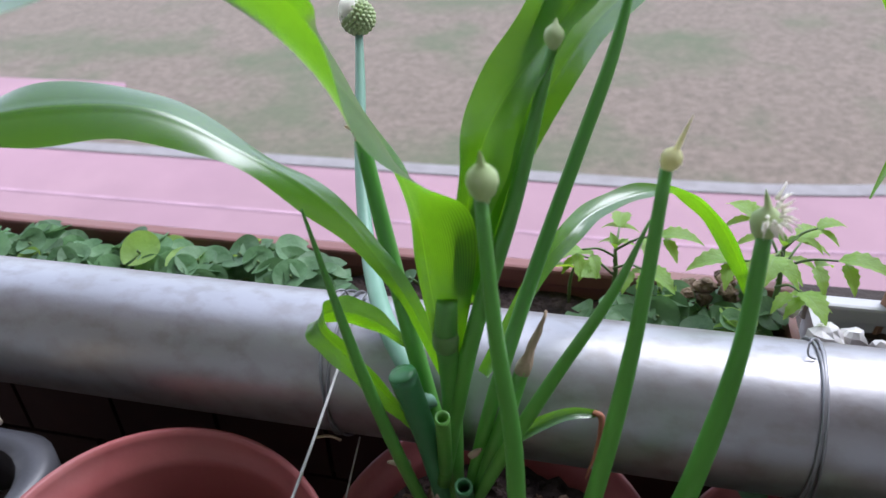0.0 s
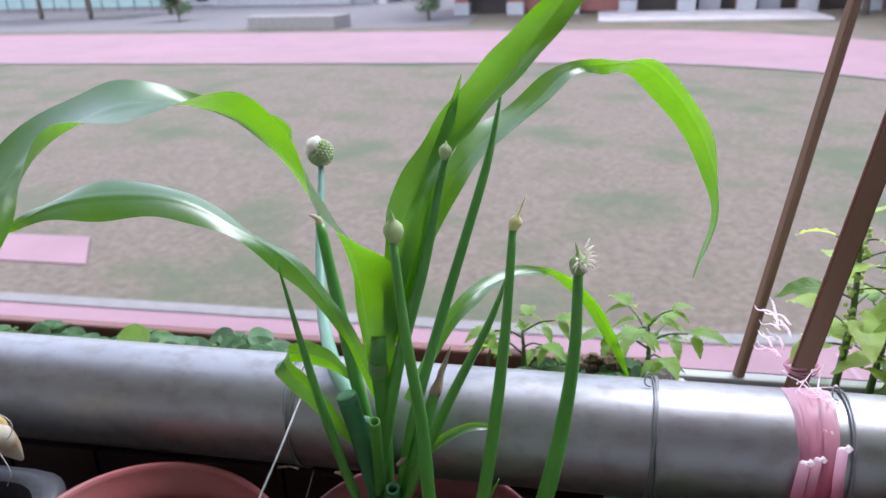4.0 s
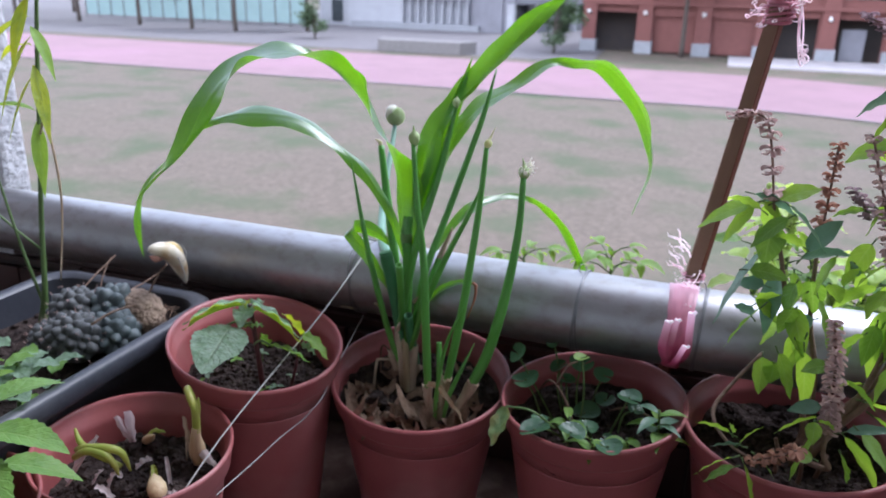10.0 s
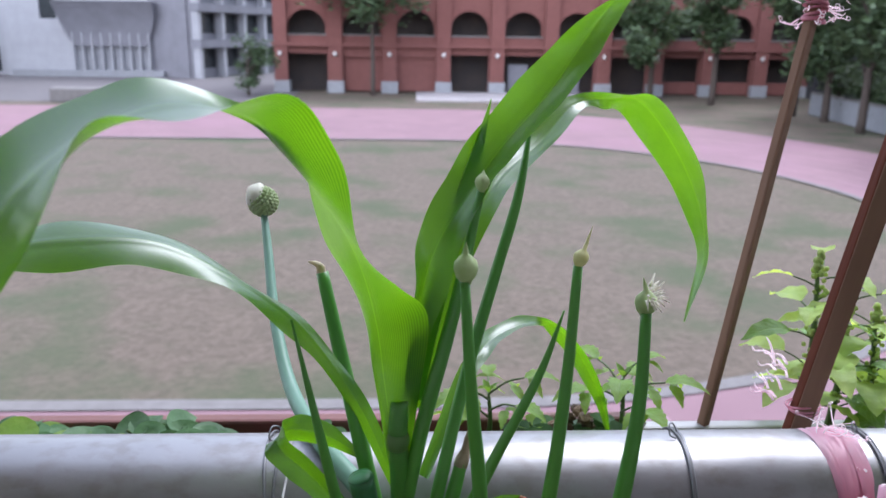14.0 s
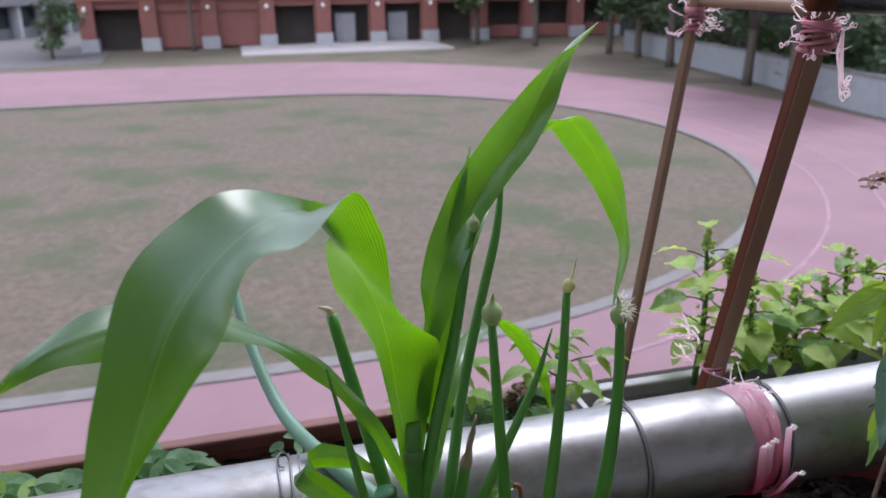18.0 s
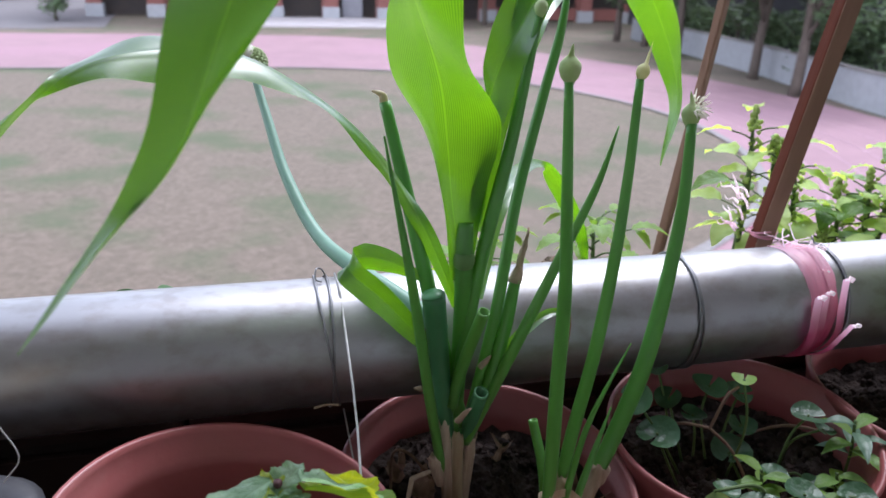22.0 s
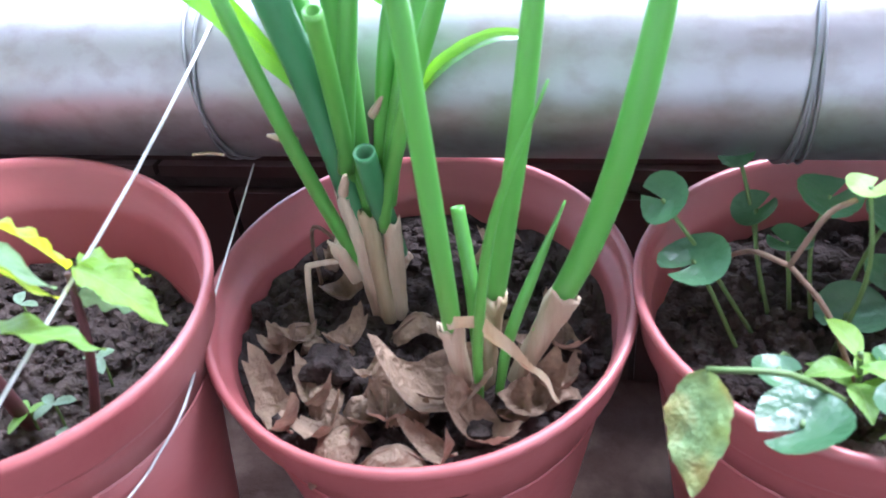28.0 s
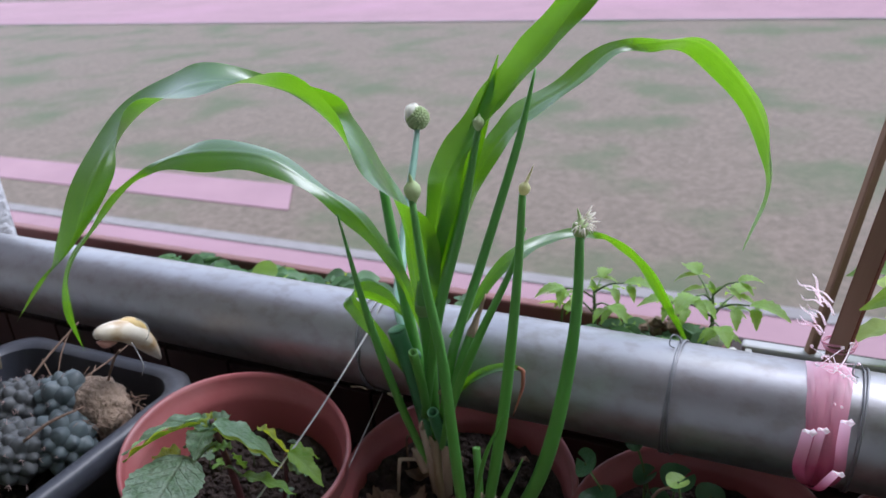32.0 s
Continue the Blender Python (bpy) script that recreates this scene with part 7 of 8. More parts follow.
    sprays.append((-0.085, [(0.345, 0.272, 0.001, -0.028, 0.0172), (0.377, 0.296, -0.005, -0.044, 0.0147), (0.378, 0.284, 0.007, -0.049, 0.0148), (0.382, 0.333, 0.010, -0.034, 0.0133), (0.363, 0.318, 0.012, -0.034, 0.0157), (0.383, 0.309, -0.016, -0.015, 0.0134), (0.357, 0.280, 0.013, -0.035, 0.0147), (0.334, 0.314, 0.022, 0.015, 0.0157), (0.392, 0.369, -0.011, -0.028, 0.0143), (0.400, 0.347, 0.011, 0.025, 0.0132)]))
    sprays.append((-0.055, [(0.420, 0.509, -0.032, -0.018, 0.0240), (0.421, 0.503, -0.018, -0.028, 0.0217), (0.416, 0.471, -0.027, -0.019, 0.0157), (0.434, 0.510, 0.024, -0.017, 0.0217), (0.431, 0.499, 0.006, -0.037, 0.0145), (0.420, 0.410, 0.031, -0.008, 0.0135), (0.433, 0.423, -0.016, -0.030, 0.0147), (0.432, 0.461, 0.016, -0.037, 0.0170), (0.455, 0.380, 0.016, 0.025, 0.0137), (0.419, 0.381, -0.014, -0.031, 0.0148)]))
    sprays.append((-0.085, [(0.425, 0.350, -0.024, -0.027, 0.0157), (0.443, 0.364, 0.021, -0.043, 0.0265), (0.453, 0.360, 0.032, 0.004, 0.0145), (0.441, 0.330, -0.003, -0.060, 0.0195), (0.445, 0.319, 0.002, -0.047, 0.0160), (0.453, 0.296, -0.009, -0.038, 0.0161), (0.460, 0.286, 0.013, -0.034, 0.0137), (0.470, 0.345, 0.012, -0.027, 0.0147), (0.460, 0.344, 0.013, -0.033, 0.0134), (0.436, 0.245, 0.038, -0.017, 0.0089), (0.443, 0.234, 0.024, -0.020, 0.0127), (0.421, 0.309, -0.012, -0.020, 0.0147), (0.426, 0.373, -0.017, -0.019, 0.0144)]))
    sprays.append((-0.14, [(0.393, 0.255, -0.024, -0.008, 0.0106), (0.393, 0.240, -0.028, -0.018, 0.0154), (0.389, 0.245, -0.000, -0.015, 0.0106), (0.398, 0.223, -0.012, -0.045, 0.0179), (0.391, 0.216, -0.021, 0.002, 0.0096), (0.417, 0.227, 0.028, -0.042, 0.0156), (0.425, 0.240, 0.024, -0.031, 0.0119), (0.415, 0.239, 0.037, 0.007, 0.0071), (0.413, 0.220, 0.009, -0.028, 0.0132), (0.409, 0.278, 0.022, -0.019, 0.0128)]))
    sprays.append((-0.16, [(0.327, 0.213, -0.026, -0.014, 0.0085), (0.335, 0.209, -0.024, -0.004, 0.0095), (0.324, 0.219, -0.030, 0.004, 0.0085), (0.338, 0.204, 0.009, -0.032, 0.0141), (0.330, 0.205, -0.018, -0.025, 0.0082), (0.334, 0.215, 0.018, 0.021, 0.0082), (0.348, 0.206, 0.014, -0.012, 0.0094), (0.326, 0.225, -0.004, 0.011, 0.0081)]))
    twig = [(0.346, -0.075, 0.268), (0.324, -0.090, 0.239), (0.310, -0.110, 0.221), (0.314, -0.130, 0.213), (0.328, -0.150, 0.208), (0.347, -0.165, 0.207)]
    for depth, leaves in sprays:
        behind = [(x + rng.uniform(-0.016, 0.016), z + rng.uniform(-0.02, 0.012), -dx * rng.uniform(0.5, 0.9), dz * rng.uniform(0.4, 0.9), w * 0.85) for x, z, dx, dz, w in leaves if z > 0.24]
        for x, z, dx, dz, w in leaves + behind:
            y = depth + rng.uniform(-0.018, 0.018)
            dy = rng.uniform(-0.5, 0.35) * math.hypot(dx, dz)
            d = V(dx, dy, dz)
            side = 0.5 + 0.6 * abs(dx) / (abs(dx) + abs(dz) + 1e-6)
            pick = rng.random()
            material = LEAF_BRIGHT if pick < 0.62 else LEAF if pick < 0.85 else BLUE_LEAF
            simple_leaf(t, at(x, y, z), d + V(0, 0, 0.22 * d.length), d.length * 1.02, w * 1.28, material, 0.22, 0.22, "ovate", 0.0, rng.choice((-1, 1)) * side * 0.8, 10, 5, wave=0.0006)
            rod(t, "leafstalk", [at(x, y, z), tuple(V(*at(x, y, z)) - d * 0.12 + V(0, 0, -0.001)), tuple(V(*at(x, y, z)) - d * 0.25 + V(0, 0.002, -0.003))], [0.0007, 0.0008, 0.0009], STEM, 4, 4)
    rod(t, "branch", [at(*p) for p in twig], [0.0017, 0.0018, 0.0019, 0.0017, 0.0015, 0.0011], BARK_THIN, 26, 7)
    for k in range(5):
        a = 1.2 * k
        p0 = V(0.39 + 0.02 * math.cos(a), -0.08 + 0.02 * math.sin(a), 0.148)
        rod(t, "cut_stem", [at(*p0), at(*(p0 + V(0.002, -0.002, 0.012))), at(*(p0 + V(0.005 * math.cos(a), -0.006, 0.032)))], [0.0024, 0.0022, 0.002], BARK_THIN, 5, 6)


def corner_plant():
    b = V(-0.255, -0.43, 0.150)
    t = thing("pepper_seedling", b, "leafy green seedling with toothed leaves in the corner pot", "seedling")
    rod(t, "stem", [(0, 0, 0), (0.005, 0.005, 0.05), (0.008, 0.004, 0.10)], [0.003, 0.0026, 0.002], STEM, 8, 7)
    rng = random.Random(31)
    for (dx, dy, dz), L, z in (((1, 0.2, 0.2), 0.07, 0.09), ((0.9, -0.4, 0.1), 0.075, 0.075), ((0.4, 0.9, 0.3), 0.06, 0.1), ((-0.6, 0.6, 0.3), 0.06, 0.095), ((-0.8, -0.4, 0.2), 0.06, 0.08), ((0.2, -0.9, 0.2), 0.06, 0.07), ((0.6, 0.5, 0.8), 0.04, 0.105), ((0.9, 0.5, 0.0), 0.06, 0.06)):
        d = V(dx, dy, dz).normalized()
        b0 = V(0.006, 0.004, z)
        rod(t, "leafstalk", [tuple(b0), tuple(b0 + d * 0.012 + V(0, 0, 0.004)), tuple(b0 + d * 0.026 + V(0, 0, 0.004))], [0.0012], STEM, 5, 5)
        simple_leaf(t, b0 + d * 0.026 + V(0, 0, 0.004), d, L, L * 0.46, LEAF if L > 0.05 else LEAF_BRIGHT, 0.35, 0.25, "ovate", 0.05, 0.0, 20, 6)


def trough():
    t = thing("planter_trough", (-0.388, -0.345, 0.0), "scuffed black rectangular plastic planting trough", "planter")
    m = Mesh()

    def loop(hx, hy, z, r=0.035, n=6):
        pts = []
        for cx, cy, a0 in ((hx - r, hy - r, 0), (-hx + r, hy - r, 90), (-hx + r, -hy + r, 180), (hx - r, -hy + r, 270)):
            for k in range(n + 1):
                a = math.radians(a0 + 90 * k / n)
                pts.append((cx + r * math.cos(a), cy + r * math.sin(a), z))
        return pts
    rings = [loop(0.095, 0.235, 0.002), loop(0.098, 0.24, 0.01), loop(0.112, 0.262, 0.195), loop(0.122, 0.272, 0.198), loop(0.127, 0.277, 0.203), loop(0.127, 0.277, 0.218), loop(0.123, 0.273, 0.2225), loop(0.115, 0.265, 0.2225), loop(0.111, 0.261, 0.218), loop(0.106, 0.256, 0.16), loop(0.10, 0.25, 0.03)]
    c = len(rings[0])

    def skin(rs, closed=False):
        vs, fs = [q for r in rs for q in r], []
        for i in range(len(rs) - 1):
            for k in range(c):
                k2 = (k + 1) % c
                fs.append((i * c + k, i * c + k2, (i + 1) * c + k2, (i + 1) * c + k))
        if closed:
            fs.append(tuple(reversed(range(c))))
        return Mesh().add(vs, fs)
    part("rim", skin(rings[3:9]), BLACK, t, "rolled rim of the trough")
    part("liner", skin(rings[8:]), BLACK, t)
    m = skin(rings[:4], True)
    part("tub", m, BLACK, t)
    m = Mesh()
    nx, ny = 22, 40
    vs = []
    for j in range(ny + 1):
        for i in range(nx + 1):
            x, y = -0.106 + 0.212 * i / nx, -0.256 + 0.512 * j / ny
            vs.append((x, y, 0.185 + 0.012 * noise.noise(V(x * 22, y * 22, 5)) + 0.005 * noise.noise(V(x * 90, y * 90, 2))))
    m.add(vs, [(j * (nx + 1) + i, j * (nx + 1) + i + 1, (j + 1) * (nx + 1) + i + 1, (j + 1) * (nx + 1) + i) for j in range(ny) for i in range(nx)])
    rng = random.Random(40)
    for _ in range(260):
        x, y, k = rng.uniform(-0.1, 0.1), rng.uniform(-0.1, 0.25), rng.uniform(0.0014, 0.005)
        blob(m, (x, y, 0.187 + 0.012 * noise.noise(V(x * 22, y * 22, 5))), (k, k, k * 0.8), 4, 6, 0.5, None, rng.random() * 9)
    s = tagged(part("trough_soil", m, SOIL, None, smooth=False), "dry dark soil with roots in the trough", "soil", kind="stuff")
    s.location = (-0.388, -0.345, 0.0)


def cactus():
    t = thing("cactus_cluster", (-0.352, -0.185, 0.195), "grey-green knobbly cactus heads lying on soil", "cactus")
    rng = random.Random(77)
    heads = [((-0.028, 0.012, 0.024), (0.030, 0.028, 0.03), CACTUS), ((0.008, 0.028, 0.028), (0.024, 0.022, 0.028), CACTUS_TEAL), ((0.036, -0.003, 0.018), (0.022, 0.022, 0.022), CACTUS_TEAL), ((0.008, -0.030, 0.020), (0.032, 0.028, 0.026), CACTUS), ((-0.022, -0.032, 0.012), (0.024, 0.022, 0.02), CACTUS)]
    knob = {mt.name: lathe(Mesh(), [(1.12, -0.5), (1.06, -0.05), (0.8, 0.4), (0.46, 0.76), (0.16, 0.98), (0.0, 1.0)], 9).data("tubercle", mt, True) for mt in (CACTUS, CACTUS_TEAL)}
    for (c, s, material) in heads:
        m = Mesh()
        blob(m, c, s, 10, 16, 0.1, None, rng.random() * 7)
        n, size = (64, 0.0066) if material is CACTUS else (34, 0.0094)
        knobs = []
        for k in range(n):
            z = 1 - 1.5 * (k + 0.5) / n
            r = math.sqrt(max(0, 1 - z * z))
            a = 2.399963 * k
            d = V(r * math.cos(a), r * math.sin(a), z)
            p = V(c[0] + d.x * s[0] * 0.94, c[1] + d.y * s[1] * 0.94, c[2] + d.z * s[2] * 0.94)
            knobs.append(Matrix.Translation(p) @ d.to_track_quat("Z", "Y").to_matrix().to_4x4() @ Matrix.Scale(size * rng.uniform(0.75, 1.2), 4))
        head = part("head", m, material, t)
        for mk in knobs:
            part("tubercle", knob[material.name], material, head).matrix_local = mk
        m = Mesh()
        for k in range(0, n, 2):
            z = 1 - 1.5 * (k + 0.5) / n
            r = math.sqrt(max(0, 1 - z * z))
            a = 2.399963 * k
            d = V(r * math.cos(a), r * math.sin(a), z)
            p = V(c[0] + d.x * s[0] * 1.2, c[1] + d.y * s[1] * 1.2, c[2] + d.z * s[2] * 1.2)
            for j in range(3):
                e = (d + V(rng.uniform(-.8, .8), rng.uniform(-.8, .8), rng.uniform(-.8, .8))).normalized()
                tube(m, [tuple(p), tuple(p + e * 0.0025), tuple(p + e * 0.005)], [0.0003, 0.0002, 0.0001], 2, 3, caps=False)
        part("spine_tuft", m, DRY_FLOWER, head, "short grey-brown spines")
    m = Mesh()
    tube(m, [(0.010, 0.038, 0.020), (0.034, 0.040, 0.024), (0.062, 0.034, 0.012)], [0.022, 0.028, 0.014], 18, 22)
    m.v = [tuple(V(*p) + V(noise.noise(V(*p) * 110), noise.noise(V(*p) * 120 + V(4, 1, 0)), noise.noise(V(*p) * 110 + V(0, 5, 2))) * 0.005) for p in m.v]
    part("corky_base", m, mat("corky_skin", (0.3, 0.22, 0.16), (0.17, 0.12, 0.085), rough=0.9, scale=50, bump=0.8), t, "corky tan dead cactus base")
    m = Mesh()
    for k in range(90):
        p = V(0.046 + rng.uniform(-0.026, 0.03), 0.036 + rng.uniform(-0.026, 0.03), 0.008 + rng.uniform(0, 0.026))
        e = V(rng.uniform(-1, 1), rng.uniform(-1, 1), rng.uniform(-0.7, 0.6)).normalized() * rng.uniform(0.010, 0.026)
        tube(m, [tuple(p), tuple(p + e * 0.5 + V(0, 0, 0.003)), tuple(p + e)], [0.0005, 0.0004, 0.0002], 5, 4, caps=False)
    part("root_hair", m, BARK_THIN, t, "matted brown dead rootlets")
    for x, y, z, pts, r in ((-0.403, -0.16, 0.225, [(0, 0, 0), (-0.002, 0.04, 0.018), (-0.008, 0.085, 0.03)], 0.0012), (-0.395, -0.128, 0.215, [(0, 0, 0), (-0.008, 0.02, 0.024), (-0.016, 0.045, 0.04)], 0.0008),
                            (-0.315, -0.22, 0.238, [(0, 0, 0), (0.012, 0.02, 0.009), (0.026, 0.042, 0.012)], 0.0014), (-0.345, -0.13, 0.238, [(0, 0, 0), (0.0, 0.03, 0.001), (0.001, 0.06, 0.006)], 0.0009)):
        st = thing("dry_stalk", (x, y, z), "thin straw-coloured dead stalk lying over the cactus", "dead stalk", "dead stalks in the trough")
        rod(st, "stalk", pts, [r, r, r * 0.5], BARK_THIN, 10, 5)
    t = thing("succulent", (-0.315, -0.318, 0.19), "pale green rosette succulents at the trough side", "succulent")
    for k in range(26):
        a = 2.4 * k
        c = V(0.035 * math.cos(k * 1.9), 0.03 * math.sin(k * 1.3), 0.02 + 0.0012 * k)
        simple_leaf(t, c, (math.cos(a), math.sin(a), 0.5), rng.uniform(0.02, 0.034), rng.uniform(0.016, 0.022), PERILLA if k % 3 else LEAF, 0.3, 0.3, "ovate", n=6, wave=0.001)
    rod(t, "stem", [(0, 0, -0.006), (0.005, 0.0, 0.02), (0, 0.005, 0.05)], [0.004, 0.0035, 0.003], STEM, 6, 7)
    # dry twigs on the soil
    for k in range(9):
        a = rng.uniform(0, 3.14)
        p = V(-0.36 + rng.uniform(-0.07, 0.08), -0.15 + rng.uniform(-0.06, 0.06), 0.200)
        s = thing("dry_twig", p, "thin dry brown twig lying on the soil", "twig", "dry twigs in the trough")
        L = rng.uniform(0.03, 0.07)
        rod(s, "twig", [(-L * math.cos(a) / 2, -L * math.sin(a) / 2, 0), (0, 0.003, 0.004), (L * math.cos(a) / 2, L * math.sin(a) / 2, 0.01 + rng.uniform(0, 0.02))], [0.0011, 0.001, 0.0006], BARK_THIN, 8, 5)


def tall_sapling():
    b = V(-0.448, -0.165, 0.185)
    t = thing("citrus_sapling", b, "thin green sapling with drooping yellow-green leaves", "sapling")
    rod(t, "stem", [(0, 0, 0), (0.006, 0.006, 0.05), (0.010, 0.012, 0.13), (0.025, 0.015, 0.24), (0.036, 0.018, 0.33), (0.05, 0.02, 0.42)], [0.0065, 0.0036, 0.003, 0.0027, 0.0024, 0.0018], STEM, 24, 8)
    rod(t, "branch", [(0.004, 0.004, 0.03), (-0.012, 0.0, 0.10), (-0.03, -0.004, 0.20)], [0.0022, 0.0018, 0.0012], STEM, 10, 6)
    rod(t, "branch", [(0.008, 0.008, 0.10), (-0.02, 0.0, 0.125), (-0.06, -0.01, 0.165)], [0.0018, 0.0014, 0.001], STEM, 10, 6)
    rod(t, "tendril", [(0.022, 0.012, 0.215), (0.040, 0.01, 0.25), (0.052, 0.006, 0.17), (0.04, 0.0, 0.07)], [0.0014, 0.0014, 0.0013, 0.0008], WHITE_SHEATH, 24, 5, "dry pale hanging strip")
    rng = random.Random(19)
    for z, (dx, dy, dz), L in ((0.26, (-0.6, -0.3, 0.3), 0.07), (0.25, (0.25, -0.3, -0.9), 0.06), (0.30, (-0.4, -0.4, -0.8), 0.06), (0.31, (0.35, -0.2, -0.85), 0.06), (0.34, (-0.3, -0.5, -0.8), 0.07), (0.35, (0.6, -0.2, -0.5), 0.05), (0.36, (-0.7, -0.2, -0.2), 0.06), (0.38, (0.1, -0.6, -0.7), 0.06), (0.39, (0.7, 0.1, 0.3), 0.05), (0.41, (-0.4, 0.2, 0.6), 0.05), (0.40, (0.5, -0.5, 0.5), 0.05), (0.33, (-0.9, 0.1, 0.1), 0.055)):
        p = V(0.012 + 0.10 * max(0, z - 0.12), 0.014, z)
        simple_leaf(t, p, (dx, dy, dz), L, L * 0.27, PERILLA_YEL if rng.random() < 0.6 else LEAF_BRIGHT, 0.45, 0.3, "lance", n=8)


def shell():
    t = thing("snail_shell", (-0.277, -0.140, 0.300), "long pale empty snail shell propped on a twig", "shell")
    m = Mesh()
    tube(m, [(-0.016, -0.008, 0.000), (-0.014, -0.003, 0.001), (-0.012, 0.008, -0.002), (-0.013, 0.022, -0.010), (-0.016, 0.036, -0.024), (-0.021, 0.049, -0.043), (-0.026, 0.061, -0.063)], [0.0024, 0.0062, 0.0088, 0.0101, 0.0098, 0.0072, 0.0018], 40, 22)
    part("whorl", m, SHELL, t)
    m = Mesh()
    tube(m, [(-0.017, -0.006, -0.006), (-0.015, 0.0, -0.0105), (-0.015, 0.010, -0.0145)], [0.001, 0.0042, 0.002], 10, 10)
    part("lip", m, mat("shell_lip", (0.5, 0.26, 0.2), (0.4, 0.2, 0.15), rough=0.4), t, "pinkish lip of the shell's opening")
    rod(t, "twig", [(-0.002, 0.002, -0.016), (-0.02, 0.006, -0.034), (-0.055, 0.01, -0.088)], [0.0013, 0.0012, 0.001], BARK_THIN, 8, 5, "thin brown twig holding the shell")
    m = Mesh()
    tube(m, [(-0.0125, 0.016, 0.0015), (-0.0130, 0.026, -0.0060), (-0.0160, 0.037, -0.0180), (-0.0195, 0.045, -0.0310)], [0.0030, 0.0078, 0.0078, 0.0030], 16, 16)
    part("band", m, mat("shell_band", (0.42, 0.28, 0.08), (0.52, 0.4, 0.18), rough=0.35, scale=60), t, "yellow-brown band on the shell")
    rod(t, "thread_ring", [(-0.0130 + 0.0118 * math.cos(w) , 0.030 + 0.006 * math.cos(w), -0.0140 + 0.0125 * math.sin(w)) for w in (-2.6, -1.7, -0.8, 0.1, 1.0, 1.9, 2.7)], [0.0005], STRING, 24, 4, "thin grey thread slung round the shell")
    rod(t, "silk", [(0.013, 0.004, -0.006), (0.020, 0.004, -0.026), (0.010, 0.008, -0.042)], [0.0004], STRING, 10, 4, "loose white thread caught on the shell")


perilla()
pennywort()
garlic()
basil()
corner_plant()
trough()
cactus()
tall_sapling()
shell()


# ---- planters outside the railing ----
def box_planter(x0, x1, y0, y1, z0, z1, material, label):
    t = thing("window_box", (0, 0, 0), label, "planter", "planters outside the railing")
    w = 0.006
    part("back_wall", box(Mesh(), (x0, y1 - w, z0), (x1, y1, z1 - 0.014)), material, t, smooth=False, bevel=0.001)
    part("front_wall", box(Mesh(), (x0, y0, z0), (x1, y0 + w, z1)), material, t, smooth=False, bevel=0.001)
    part("end_wall", box(Mesh(), (x0, y0 + w, z0), (x0 + w, y1 - w, z1)), material, t, smooth=False)
    part("end_wall", box(Mesh(), (x1 - w, y0 + w, z0), (x1, y1 - w, z1)), material, t, smooth=False)
    part("lip", box(Mesh(), (x0 - 0.004, y1 - w - 0.003, z1 - 0.014), (x1 + 0.004, y1 + 0.006, z1 + 0.003)), material, t, smooth=False, bevel=0.003)
    part("lip", box(Mesh(), (x0 - 0.004, y0 - 0.008, z1 - 0.012), (x1 + 0.004, y0 + 0.001, z1 + 0.003)), material, t, smooth=False, bevel=0.002)
    m = Mesh()
    n = 60
    vs = [(x0 + w + (x1 - x0 - 2 * w) * i / n, y0 + w + (y1 - y0 - 2 * w) * j / 8, z1 - 0.022 + 0.008 * noise.noise(V(i * 0.9, j * 0.9, z1))) for j in range(9) for i in range(n + 1)]
    m.add(vs, [(j * (n + 1) + i, j * (n + 1) + i + 1, (j + 1) * (n + 1) + i + 1, (j + 1) * (n + 1) + i) for j in range(8) for i in range(n)])
    tagged(part("planter_soil", m, SOIL, None, smooth=False), "dark soil in the planter outside the railing", "soil", kind="stuff")
    return t


PL_TOP = 0.210
box_planter(-1.25, 0.188, 0.079, 0.184, 0.168, PL_TOP, PLANTER, "long brown plastic planter box outside the railing")
box_planter(0.205, 1.25, 0.085, 0.193, 0.162, PL_TOP - 0.015, GREY_PLASTIC, "light grey planter trough outside the railing")


def clump(x, y, n, size, seed, material=None):
    """A low clump of cupped round leaves."""
    rng = random.Random(seed)
    t = thing("bedding_plant", (x, y, PL_TOP - 0.022), "low clump of cupped grey-green leaves in the planter", "bedding plant", "clumps in the planter")
    for k in range(n):
        a = 2.399963 * k + rng.uniform(-0.3, 0.3)
        u = (k + 0.5) / n
        r = size * 1.15 * math.sqrt(u)
        h = 0.031 * (1 - 0.55 * u) + rng.uniform(-0.006, 0.008)
        c = V(r * math.cos(a), 0.75 * r * math.sin(a), h)
        d = V(math.cos(a) * (0.15 + 0.5 * u), math.sin(a) * (0.15 + 0.5 * u) - 0.2, 0.9 - 0.2 * u)
        round_leaf(t, c, d, size * rng.uniform(0.36, 0.54), (LEAF_BRIGHT if rng.random() < 0.13 else GREYLEAF), a + math.pi, seed * 31 + k)
        rod(t, "leafstalk", [(c.x * 0.2, c.y * 0.2, 0.0), (c.x * 0.6, c.y * 0.6, h * 0.7), tuple(c)], [0.0012], STEM, 5, 4)


GREYLEAF = mat("grey_green_leaf", (0.10, 0.19, 0.085), (0.06, 0.135, 0.055), rough=0.55, scale=50, leaf=0.25, vary=0.25, island=False, bump=0.3, bump_scale=90)
for k, (x, y) in enumerate(((-0.50, 0.125), (-0.455, 0.145), (-0.405, 0.12), (-0.345, 0.145), (-0.29, 0.125), (-0.235, 0.15), (-0.195, 0.13))):
    clump(x, y, 15, 0.036, 100 + k)
for k, (x, y) in enumerate(((-0.085, 0.15), (0.062, 0.12), (0.098, 0.145), (0.135, 0.115), (0.15, 0.15))):
    clump(x, y, 12 if x > 0 else 6, 0.03 if x > 0 else 0.022, 140 + k)

